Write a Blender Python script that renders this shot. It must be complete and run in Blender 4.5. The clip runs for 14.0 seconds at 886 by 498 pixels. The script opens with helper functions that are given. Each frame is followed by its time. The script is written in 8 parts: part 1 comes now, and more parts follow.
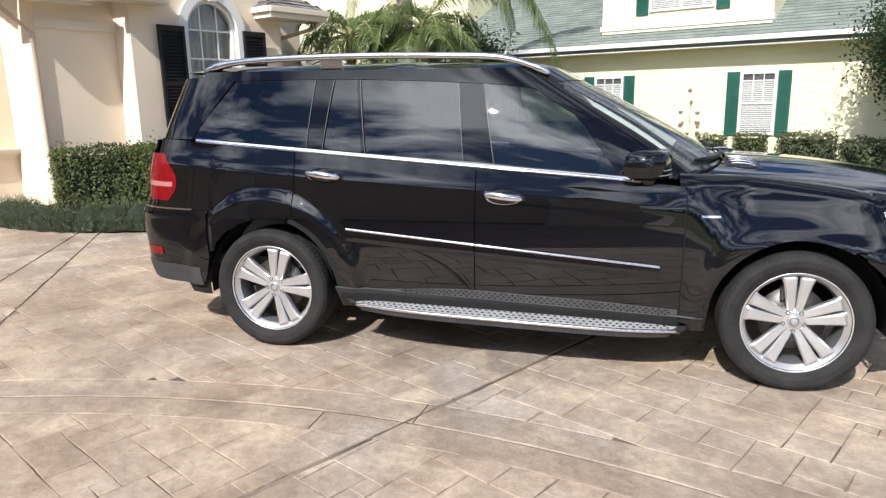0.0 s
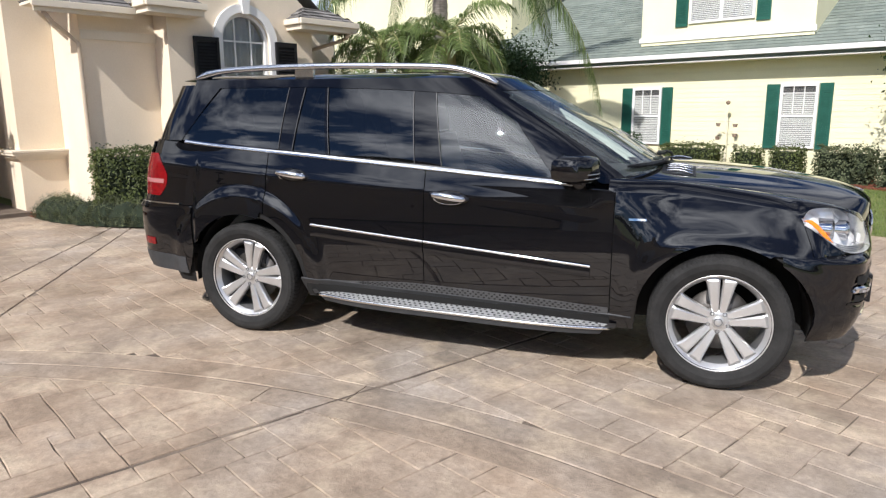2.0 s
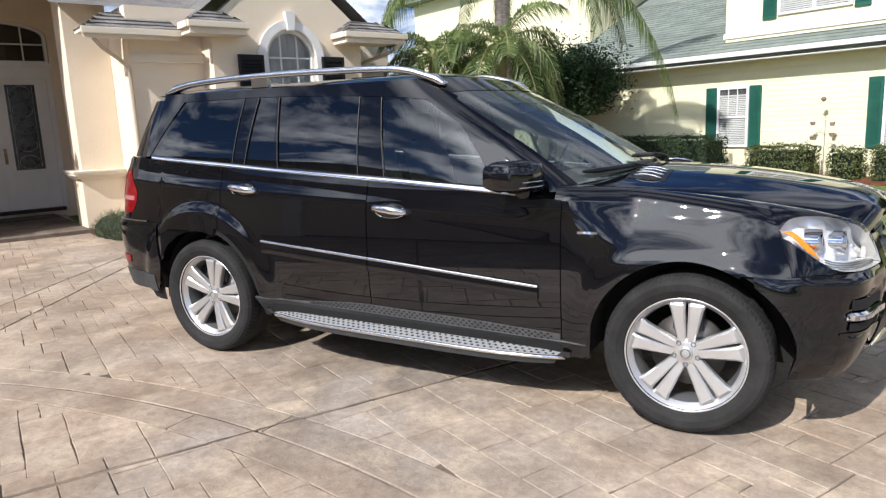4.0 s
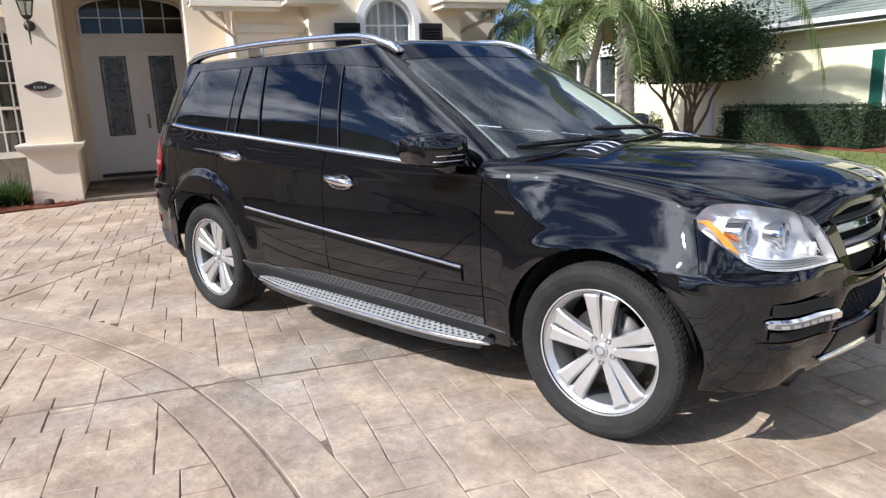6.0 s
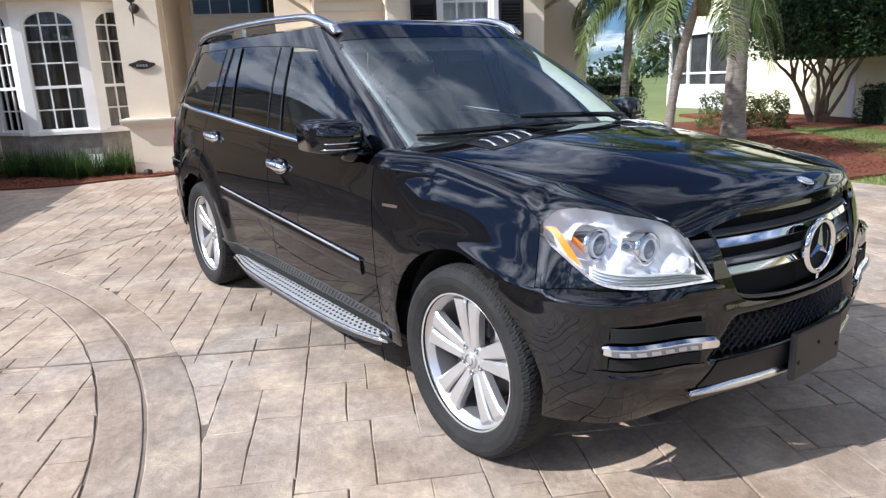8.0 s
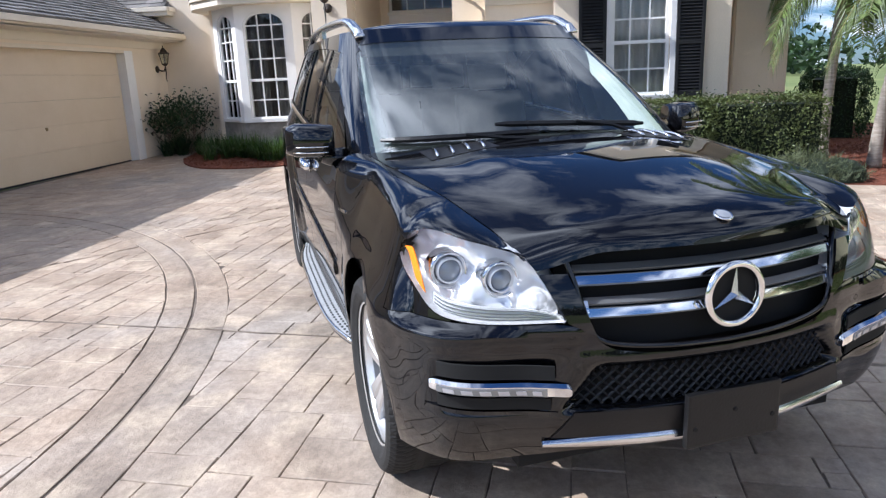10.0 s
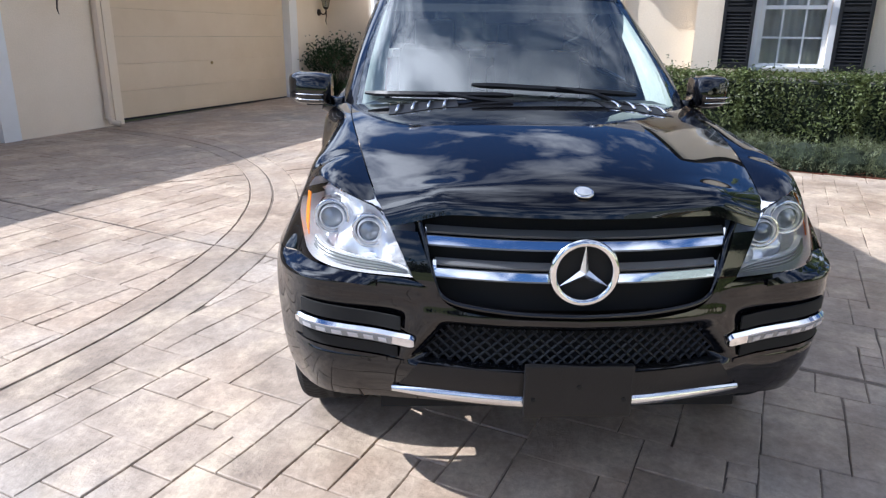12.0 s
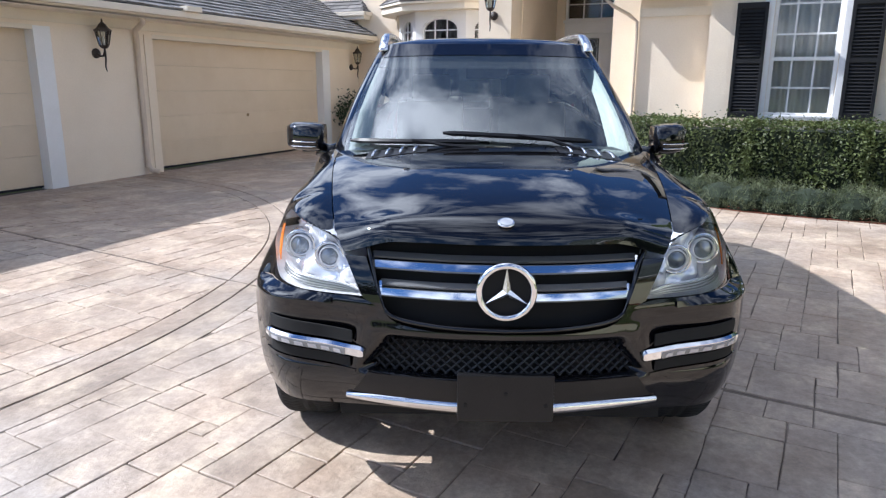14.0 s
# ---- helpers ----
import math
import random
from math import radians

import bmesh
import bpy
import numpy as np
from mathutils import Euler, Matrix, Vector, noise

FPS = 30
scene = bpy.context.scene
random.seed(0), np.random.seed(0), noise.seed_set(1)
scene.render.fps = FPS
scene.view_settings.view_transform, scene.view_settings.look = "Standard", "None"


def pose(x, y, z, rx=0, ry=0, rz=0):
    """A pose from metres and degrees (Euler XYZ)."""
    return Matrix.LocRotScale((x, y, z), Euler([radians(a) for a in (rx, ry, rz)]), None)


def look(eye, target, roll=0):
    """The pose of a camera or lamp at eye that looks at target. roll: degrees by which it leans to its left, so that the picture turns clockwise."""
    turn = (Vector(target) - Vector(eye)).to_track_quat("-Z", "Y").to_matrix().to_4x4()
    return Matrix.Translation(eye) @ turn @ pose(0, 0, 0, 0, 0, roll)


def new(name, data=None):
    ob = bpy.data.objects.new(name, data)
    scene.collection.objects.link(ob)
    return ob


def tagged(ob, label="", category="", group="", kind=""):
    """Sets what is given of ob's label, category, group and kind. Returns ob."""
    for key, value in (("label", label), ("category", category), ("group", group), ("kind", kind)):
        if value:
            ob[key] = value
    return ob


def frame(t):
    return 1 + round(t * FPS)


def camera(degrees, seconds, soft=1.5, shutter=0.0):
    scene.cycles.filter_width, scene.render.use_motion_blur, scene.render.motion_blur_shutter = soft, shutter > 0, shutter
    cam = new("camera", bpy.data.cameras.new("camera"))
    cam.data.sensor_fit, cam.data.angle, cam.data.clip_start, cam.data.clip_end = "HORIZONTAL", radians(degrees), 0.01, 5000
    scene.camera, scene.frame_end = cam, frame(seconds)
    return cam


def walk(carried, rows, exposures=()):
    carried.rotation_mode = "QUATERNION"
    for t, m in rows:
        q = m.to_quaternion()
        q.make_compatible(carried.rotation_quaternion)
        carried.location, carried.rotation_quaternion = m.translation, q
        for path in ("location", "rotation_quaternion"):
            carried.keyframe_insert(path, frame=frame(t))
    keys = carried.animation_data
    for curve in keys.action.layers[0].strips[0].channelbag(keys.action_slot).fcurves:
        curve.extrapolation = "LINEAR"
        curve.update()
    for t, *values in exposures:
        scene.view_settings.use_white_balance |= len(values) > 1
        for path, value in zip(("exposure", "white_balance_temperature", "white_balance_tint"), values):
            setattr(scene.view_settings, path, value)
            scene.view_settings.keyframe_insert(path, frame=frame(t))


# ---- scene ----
# camera and its walk: the world's x points away from the house front, y along it; the car stands at the origin
cam = camera(66.0, 14.0, soft=1.3)
METRES, EYE, TILT, LEAN, TURN = 6.728, 1.565, 0.0, 0.0, 37.4
ROWS = [
    (0.0, 0.0, 0.0, 0.0, -0.23, -12.41, 1.03),
    (0.5, 0.022, -0.0232, -0.0009, 0.11, -12.02, 1.96),
    (1.0, 0.0449, -0.0457, -0.0024, -1.06, -11.72, 1.96),
    (1.5, 0.068, -0.0496, -0.0025, 1.72, -11.64, 1.32),
    (2.0, 0.0989, -0.0421, -0.0038, 4.88, -11.53, 0.44),
    (2.5, 0.1224, -0.0235, -0.0076, 7.01, -11.43, 2.66),
    (5.0, 0.3163, 0.0665, -0.0141, 20.5, -10.83, 2.1),
    (5.5, 0.3561, 0.0835, -0.0155, 25.07, -12.32, 3.55),
    (6.0, 0.3824, 0.1132, -0.0183, 27.24, -12.5, 2.46),
    (6.5, 0.4111, 0.1377, -0.0192, 29.91, -12.16, 3.45),
    (7.0, 0.4502, 0.1629, -0.0179, 35.35, -12.97, 2.06),
    (7.5, 0.4798, 0.1943, -0.0208, 36.9, -13.88, 2.04),
    (8.0, 0.5045, 0.2242, -0.0191, 39.07, -13.96, 2.35),
    (10.5, 0.6358, 0.3929, -0.0155, 62.93, -14.45, 1.5),
    (11.0, 0.6466, 0.4267, -0.0169, 66.35, -14.97, 0.57),
    (11.5, 0.6632, 0.4528, -0.0153, 69.98, -15.49, 0.5),
    (12.0, 0.6832, 0.4759, -0.0138, 73.65, -17.5, -0.7),
    (12.5, 0.6988, 0.4838, -0.0131, 75.52, -16.38, -0.61),
    (13.0, 0.7216, 0.4882, -0.0127, 75.41, -14.61, 0.28),
    (13.5, 0.7381, 0.4933, -0.013, 76.58, -14.12, 0.53),
    (14.0, 0.7431, 0.5086, -0.0116, 76.9, -13.47, -0.27),
]
walk(cam, [(t, pose(2.374, -4.098, EYE, TILT, LEAN, TURN) @ pose(METRES * x, METRES * y, METRES * z, 90 + pitch, roll, yaw)) for t, x, y, z, yaw, pitch, roll in ROWS],
     [(0.0, 0.30, 6250, 12), (1.0, 0.13, 6250, 12), (2.5, 0.08, 6250, 12), (5.0, 0.33, 6100, 12), (7.5, 0.42, 5850, 12), (10.5, 0.60, 5650, 12), (14.0, 0.70, 5650, 12)])

# ---- daylight: high sun from the garage side, blue sky with broken cloud ----
SUN_AZ, SUN_EL = radians(-76.5), radians(41)
world = bpy.data.worlds.new("sky")
scene.world = world
world.use_nodes = True
wt = world.node_tree
wt.nodes.clear()
w_out = wt.nodes.new("ShaderNodeOutputWorld")
w_bg = wt.nodes.new("ShaderNodeBackground")
w_sky = wt.nodes.new("ShaderNodeTexSky")
w_sky.sky_type = "NISHITA"
w_sky.sun_disc = False
w_sky.dust_density, w_sky.ozone_density, w_sky.air_density = 0.3, 3.0, 1.0
w_sky.sun_elevation = SUN_EL
w_sky.sun_rotation = radians(90) - SUN_AZ
w_co = wt.nodes.new("ShaderNodeTexCoord")
# the cloud deck lies flat overhead: puffs above, streaks towards the horizon
w_sep = wt.nodes.new("ShaderNodeSeparateXYZ")
w_high = wt.nodes.new("ShaderNodeMath")
w_high.operation = "MAXIMUM"
w_high.inputs[1].default_value = 0.0
w_lift = wt.nodes.new("ShaderNodeMath")
w_lift.operation = "ADD"
w_lift.inputs[1].default_value = 0.20
w_map = wt.nodes.new("ShaderNodeVectorMath")
w_map.operation = "DIVIDE"
w_all = wt.nodes.new("ShaderNodeCombineXYZ")
wt.links.new(w_co.outputs["Generated"], w_sep.inputs[0])
wt.links.new(w_sep.outputs["Z"], w_high.inputs[0])
wt.links.new(w_high.outputs[0], w_lift.inputs[0])
for k_ in range(3):
    wt.links.new(w_lift.outputs[0], w_all.inputs[k_])
wt.links.new(w_all.outputs[0], w_map.inputs[1])
w_noise = wt.nodes.new("ShaderNodeTexNoise")
w_noise.inputs["Scale"].default_value = 2.3
w_noise.inputs["Detail"].default_value = 9.0
w_noise.inputs["Roughness"].default_value = 0.60
w_noise.inputs["Distortion"].default_value = 0.25
w_ramp = wt.nodes.new("ShaderNodeMapRange")
w_ramp.inputs["From Min"].default_value = 0.455
w_ramp.inputs["From Max"].default_value = 0.64
w_ramp.inputs["To Max"].default_value = 0.85
w_mix = wt.nodes.new("ShaderNodeMix")
w_mix.data_type = "RGBA"
# clouds are brighter towards the sun
w_dot = wt.nodes.new("ShaderNodeVectorMath")
w_dot.operation = "DOT_PRODUCT"
w_dot.inputs[1].default_value = (math.cos(SUN_AZ) * math.cos(SUN_EL), math.sin(SUN_AZ) * math.cos(SUN_EL), math.sin(SUN_EL))
w_near = wt.nodes.new("ShaderNodeMapRange")
w_near.interpolation_type = "SMOOTHSTEP"
w_near.inputs["From Min"].default_value = 0.45
w_near.inputs["From Max"].default_value = 1.0
w_near.inputs["To Min"].default_value = 22.0
w_near.inputs["To Max"].default_value = 66.0
w_white = wt.nodes.new("ShaderNodeMix")
w_white.data_type = "RGBA"
w_white.blend_type = "MULTIPLY"
w_white.inputs["Factor"].default_value = 1.0
w_white.inputs["B"].default_value = (0.96, 0.98, 1.0, 1)
wt.links.new(w_co.outputs["Generated"], w_dot.inputs[0])
wt.links.new(w_dot.outputs["Value"], w_near.inputs["Value"])
wt.links.new(w_near.outputs["Result"], w_white.inputs["A"])
wt.links.new(w_white.outputs["Result"], w_mix.inputs["B"])
wt.links.new(w_co.outputs["Generated"], w_map.inputs[0])
wt.links.new(w_map.outputs["Vector"], w_noise.inputs["Vector"])
wt.links.new(w_noise.outputs["Fac"], w_ramp.inputs["Value"])
# thin bright haze round the sun
w_halo = wt.nodes.new("ShaderNodeMapRange")
w_halo.interpolation_type = "SMOOTHSTEP"
w_halo.inputs["From Min"].default_value = 0.965
w_halo.inputs["From Max"].default_value = 0.999
w_halo.inputs["To Max"].default_value = 0.95
w_cover = wt.nodes.new("ShaderNodeMath")
w_cover.operation = "ADD"
w_cover.use_clamp = True
wt.links.new(w_dot.outputs["Value"], w_halo.inputs["Value"])
wt.links.new(w_ramp.outputs["Result"], w_cover.inputs[0])
w_wisp = wt.nodes.new("ShaderNodeMapRange")
w_wisp.inputs["From Min"].default_value = 0.36
w_wisp.inputs["From Max"].default_value = 0.62
w_veil = wt.nodes.new("ShaderNodeMath")
w_veil.operation = "MULTIPLY"
wt.links.new(w_noise.outputs["Fac"], w_wisp.inputs["Value"])
wt.links.new(w_halo.outputs["Result"], w_veil.inputs[0])
wt.links.new(w_wisp.outputs["Result"], w_veil.inputs[1])
wt.links.new(w_veil.outputs["Value"], w_cover.inputs[1])
wt.links.new(w_cover.outputs["Value"], w_mix.inputs["Factor"])
w_deep = wt.nodes.new("ShaderNodeMix")
w_deep.data_type = "RGBA"
w_deep.blend_type = "MULTIPLY"
w_deep.inputs["Factor"].default_value = 1.0
w_deep.inputs["B"].default_value = (0.66, 0.90, 1.25, 1)
wt.links.new(w_sky.outputs["Color"], w_deep.inputs["A"])
wt.links.new(w_deep.outputs["Result"], w_mix.inputs["A"])
wt.links.new(w_mix.outputs["Result"], w_bg.inputs["Color"])
w_bg.inputs["Strength"].default_value = 0.053
wt.links.new(w_bg.outputs["Background"], w_out.inputs["Surface"])
sun_data = bpy.data.lights.new("sun", "SUN")
sun_data.energy, sun_data.angle, sun_data.color = 5.0, radians(0.53), (1.0, 0.95, 0.88)
sun = new("sun", sun_data)
sun.matrix_world = look((0, 0, 0), (-math.cos(SUN_AZ) * math.cos(SUN_EL), -math.sin(SUN_AZ) * math.cos(SUN_EL), -math.sin(SUN_EL)))


# ---- helpers of this scene ----
def ground_z(x, y):
    """The drive falls gently away from the house; it levels out further off."""
    x, y = max(-16.0, min(14.0, x)), max(-12.0, min(18.0, y))
    return -0.011 * x - 0.0047 * y


def thing(name, label="", category="", group="", kind="", at=None):
    ob = new(name)
    ob.empty_display_size = 0.2
    if at is not None:
        ob.matrix_world = at
    return tagged(ob, label, category, group, kind)


def mesh_of(name, bm, smooth=False):
    me = bpy.data.meshes.new(name)
    bm.normal_update()
    bm.to_mesh(me)
    bm.free()
    if smooth:
        for p in me.polygons:
            p.use_smooth = True
    return me


def part(name, bm, material, parent=None, label="", smooth=False):
    me = mesh_of(name, bm, smooth) if isinstance(bm, bmesh.types.BMesh) else bm
    ob = new(name, me)
    if material is not None and not me.materials:
        me.materials.append(material)
    if parent is not None:
        ob.parent = parent
    if label:
        ob["label"] = label
    return ob


def solid(name, bm, material, label="", category="", kind="", group="", smooth=False):
    return tagged(part(name, bm, material, None, "", smooth), label, category, group, kind)


def box(bm, x0, x1, y0, y1, z0, z1, bevel=0.0):
    vs = [bm.verts.new((x, y, z)) for x in (x0, x1) for y in (y0, y1) for z in (z0, z1)]
    fs = []
    for q in ((0, 1, 3, 2), (4, 6, 7, 5), (0, 4, 5, 1), (2, 3, 7, 6), (0, 2, 6, 4), (1, 5, 7, 3)):
        fs.append(bm.faces.new([vs[i] for i in q]))
    if bevel:
        es = {e for f in fs for e in f.edges}
        bmesh.ops.bevel(bm, geom=list(es), offset=bevel, segments=2, affect="EDGES", profile=0.7)
    return bm


def new_box(*a, bevel=0.0):
    return box(bmesh.new(), *a, bevel=bevel)


def prism(bm, pts, axis, a, b):
    """Extrude a polygon of two coordinates along an axis (0 x, 1 y, 2 z) from a to b."""
    def mk(p, c):
        v = list(p)
        v.insert(axis, c)
        return bm.verts.new(v)
    lo, hi = [mk(p, a) for p in pts], [mk(p, b) for p in pts]
    n = len(pts)
    bm.faces.new(lo)
    bm.faces.new(list(reversed(hi)))
    for i in range(n):
        bm.faces.new((lo[i], hi[i], hi[(i + 1) % n], lo[(i + 1) % n]))
    bmesh.ops.recalc_face_normals(bm, faces=bm.faces)
    return bm


def ring_sweep(bm, outer, inner, axis, a, b):
    """A frame: the space between two polygons with the same number of points, extruded along an axis."""
    def mk(p, c):
        v = list(p)
        v.insert(axis, c)
        return bm.verts.new(v)
    n = len(outer)
    V = [[mk(p, c) for p in poly] for poly in (outer, inner) for c in (a, b)]
    for i in range(n):
        j = (i + 1) % n
        bm.faces.new((V[0][i], V[0][j], V[2][j], V[2][i]))
        bm.faces.new((V[1][i], V[3][i], V[3][j], V[1][j]))
        bm.faces.new((V[0][i], V[1][i], V[1][j], V[0][j]))
        bm.faces.new((V[2][i], V[2][j], V[3][j], V[3][i]))
    bmesh.ops.recalc_face_normals(bm, faces=bm.faces)
    return bm


def tube(bm, pts, radii, sides=8, cap=True):
    pts = [Vector(p) for p in pts]
    if not isinstance(radii, (list, tuple)):
        radii = [radii] * len(pts)
    rings, side = [], None
    for i, p in enumerate(pts):
        d = (pts[min(i + 1, len(pts) - 1)] - pts[max(i - 1, 0)])
        d = d.normalized() if d.length > 1e-9 else Vector((0, 0, 1))
        if side is None:
            side = d.cross(Vector((0, 0, 1)) if abs(d.z) < 0.9 else Vector((1, 0, 0))).normalized()
        side = (side - d * side.dot(d)).normalized()
        up = d.cross(side)
        rings.append([bm.verts.new(p + (side * math.cos(2 * math.pi * k / sides) + up * math.sin(2 * math.pi * k / sides)) * radii[i]) for k in range(sides)])
    for r, s in zip(rings, rings[1:]):
        for k in range(sides):
            bm.faces.new((r[k], r[(k + 1) % sides], s[(k + 1) % sides], s[k]))
    if cap:
        bm.faces.new(list(reversed(rings[0])))
        bm.faces.new(rings[-1])
    return bm


def lathe(bm, profile, sides=24, centre=(0, 0, 0), axis="z", cap=True):
    """Turn a list of (radius, height) about an axis."""
    rings = []
    for r, h in profile:
        ring = []
        for k in range(sides):
            a = 2 * math.pi * k / sides
            c, s = r * math.cos(a), r * math.sin(a)
            p = (c, s, h) if axis == "z" else (c, h, s) if axis == "y" else (h, c, s)
            ring.append(bm.verts.new(Vector(p) + Vector(centre)))
        rings.append(ring)
    for r, s in zip(rings, rings[1:]):
        for k in range(sides):
            bm.faces.new((r[k], r[(k + 1) % sides], s[(k + 1) % sides], s[k]))
    for ring in (rings[0], rings[-1]) if cap else ():
        if (ring[0].co - ring[1].co).length > 1e-6:
            bm.faces.new(ring)
    bmesh.ops.recalc_face_normals(bm, faces=bm.faces)
    return bm


def data_mesh(name, verts, faces, material, smooth=False):
    me = bpy.data.meshes.new(name)
    me.from_pydata(verts, [], faces)
    me.update()
    me.materials.append(material)
    if smooth:
        me.polygons.foreach_set("use_smooth", [True] * len(me.polygons))
    return me


def leaf_mesh(name, centres, normals, length, width, material, rng, droop=0.0):
    """Many folded leaves of four corners, each turned at random about its normal."""
    c = np.asarray(centres, float)
    n = np.asarray(normals, float)
    n = n / np.maximum(np.linalg.norm(n, axis=1, keepdims=True), 1e-9)
    r = rng.normal(size=c.shape)
    a = np.cross(n, r)
    a /= np.maximum(np.linalg.norm(a, axis=1, keepdims=True), 1e-9)
    a[:, 2] -= droop
    a /= np.maximum(np.linalg.norm(a, axis=1, keepdims=True), 1e-9)
    b = np.cross(n, a)
    L = length * rng.uniform(0.6, 1.25, (len(c), 1))
    W = width * rng.uniform(0.7, 1.2, (len(c), 1))
    fold = 0.25 * W
    v = np.stack([c - a * L / 2, c + b * W / 2 + n * fold, c + a * L / 2, c - b * W / 2 + n * fold], 1).reshape(-1, 3)
    k = np.arange(len(c))[:, None] * 4
    f = np.concatenate([k + np.array([[0, 1, 2]]), k + np.array([[0, 2, 3]])], 0)
    return data_mesh(name, v.tolist(), f.tolist(), material)


# ---- materials ----
def material(name, colour=(0.5, 0.5, 0.5), rough=0.6, metal=0.0, spec=0.5):
    m = bpy.data.materials.new(name)
    m.use_nodes = True
    b = m.node_tree.nodes["Principled BSDF"]
    b.inputs["Base Color"].default_value = (*colour, 1)
    b.inputs["Roughness"].default_value = rough
    b.inputs["Metallic"].default_value = metal
    b.inputs["Specular IOR Level"].default_value = spec
    return m


def node(m, kind, **inputs):
    n = m.node_tree.nodes.new(kind)
    for k, v in inputs.items():
        n.inputs[k.replace("_", " ")].default_value = v
    return n


def wire(m, a, out, b, inp):
    m.node_tree.links.new(a.outputs[out], b.inputs[inp])


def bsdf(m):
    return m.node_tree.nodes["Principled BSDF"]


def place(m, kind="Object"):
    return node(m, "ShaderNodeTexCoord"), kind


def mottled(name, c1, c2, scale=8.0, fine=60.0, rough=0.8, bump=0.2, c3=None, spread=(0.35, 0.65), vary=0.0, island=False, dist=0.01, spec=0.35, world_space=True, fine_amount=0.25, stretch=(1, 1, 1)):
    """Two scales of variation in colour, one bump, and a shift for each object or island."""
    m = material(name, c1, rough, spec=spec)
    b = bsdf(m)
    co = node(m, "ShaderNodeNewGeometry") if world_space else node(m, "ShaderNodeTexCoord")
    out = "Position" if world_space else "Object"
    mp = node(m, "ShaderNodeMapping", Scale=stretch)
    wire(m, co, out, mp, "Vector")
    n1 = node(m, "ShaderNodeTexNoise", Scale=scale, Detail=6.0, Roughness=0.6)
    n2 = node(m, "ShaderNodeTexNoise", Scale=fine, Detail=3.0)
    wire(m, mp, "Vector", n1, "Vector")
    wire(m, mp, "Vector", n2, "Vector")
    r1 = node(m, "ShaderNodeValToRGB")
    r1.color_ramp.elements[0].position, r1.color_ramp.elements[1].position = spread
    r1.color_ramp.elements[0].color, r1.color_ramp.elements[1].color = (*c1, 1), (*c2, 1)
    if c3:
        e = r1.color_ramp.elements.new(sum(spread) / 2)
        e.color = (*c3, 1)
    wire(m, n1, "Fac", r1, "Fac")
    hsv = node(m, "ShaderNodeHueSaturation")
    mr = node(m, "ShaderNodeMapRange", To_Min=1 - fine_amount, To_Max=1 + fine_amount)
    wire(m, n2, "Fac", mr, "Value")
    wire(m, r1, "Color", hsv, "Color")
    last = mr
    if vary:
        oi = node(m, "ShaderNodeNewGeometry") if island else node(m, "ShaderNodeObjectInfo")
        mr2 = node(m, "ShaderNodeMapRange", To_Min=1 - vary, To_Max=1 + vary)
        wire(m, oi, "Random Per Island" if island else "Random", mr2, "Value")
        mul = m.node_tree.nodes.new("ShaderNodeMath")
        mul.operation = "MULTIPLY"
        wire(m, mr, "Result", mul, 0)
        wire(m, mr2, "Result", mul, 1)
        last = mul
    m.node_tree.links.new(last.outputs[0], hsv.inputs["Value"])
    wire(m, hsv, "Color", b, "Base Color")
    if bump:
        bp = node(m, "ShaderNodeBump", Strength=bump, Distance=dist)
        wire(m, n2, "Fac", bp, "Height")
        wire(m, bp, "Normal", b, "Normal")
    return m


def foliage(name, c1, c2, rough=0.5, vary=0.35):
    m = mottled(name, c1, c2, scale=1.6, fine=30.0, rough=rough, bump=0.0, vary=vary, island=True, spec=0.4, spread=(0.3, 0.7))
    b = bsdf(m)
    tr = node(m, "ShaderNodeBsdfTranslucent")
    mix = node(m, "ShaderNodeMixShader", Fac=0.25)
    src = b.inputs["Base Color"].links[0].from_socket
    m.node_tree.links.new(src, tr.inputs["Color"])
    out = m.node_tree.nodes["Material Output"]
    wire(m, b, "BSDF", mix, 1)
    wire(m, tr, "BSDF", mix, 2)
    wire(m, mix, "Shader", out, "Surface")
    return m


def thin_glass(name, tint, gloss=0.0, ior=1.5, dust_haze=0.0):
    """A pane: tinted see-through with a mirror-like face by Fresnel, and a pale share for dust and bright haze."""
    m = bpy.data.materials.new(name)
    m.use_nodes = True
    nt = m.node_tree
    nt.nodes.clear()
    out = nt.nodes.new("ShaderNodeOutputMaterial")
    tr = nt.nodes.new("ShaderNodeBsdfTransparent")
    tr.inputs["Color"].default_value = (*tint, 1)
    gl = nt.nodes.new("ShaderNodeBsdfGlossy")
    gl.inputs["Roughness"].default_value = gloss
    fr = nt.nodes.new("ShaderNodeFresnel")
    fr.inputs["IOR"].default_value = ior
    mx = nt.nodes.new("ShaderNodeMixShader")
    nt.links.new(fr.outputs[0], mx.inputs[0])
    nt.links.new(tr.outputs[0], mx.inputs[1])
    nt.links.new(gl.outputs[0], mx.inputs[2])
    # pale diffuse share: slight dust, and a painted haze that brightens the glass
    df = nt.nodes.new("ShaderNodeBsdfDiffuse")
    df.inputs["Color"].default_value = (0.5, 0.6, 0.58, 1)
    dm_ = nt.nodes.new("ShaderNodeMixShader")
    dm_.inputs[0].default_value = dust_haze
    nt.links.new(mx.outputs[0], dm_.inputs[1])
    nt.links.new(df.outputs[0], dm_.inputs[2])
    nt.links.new((dm_ if dust_haze else mx).outputs[0], out.inputs["Surface"])
    return m


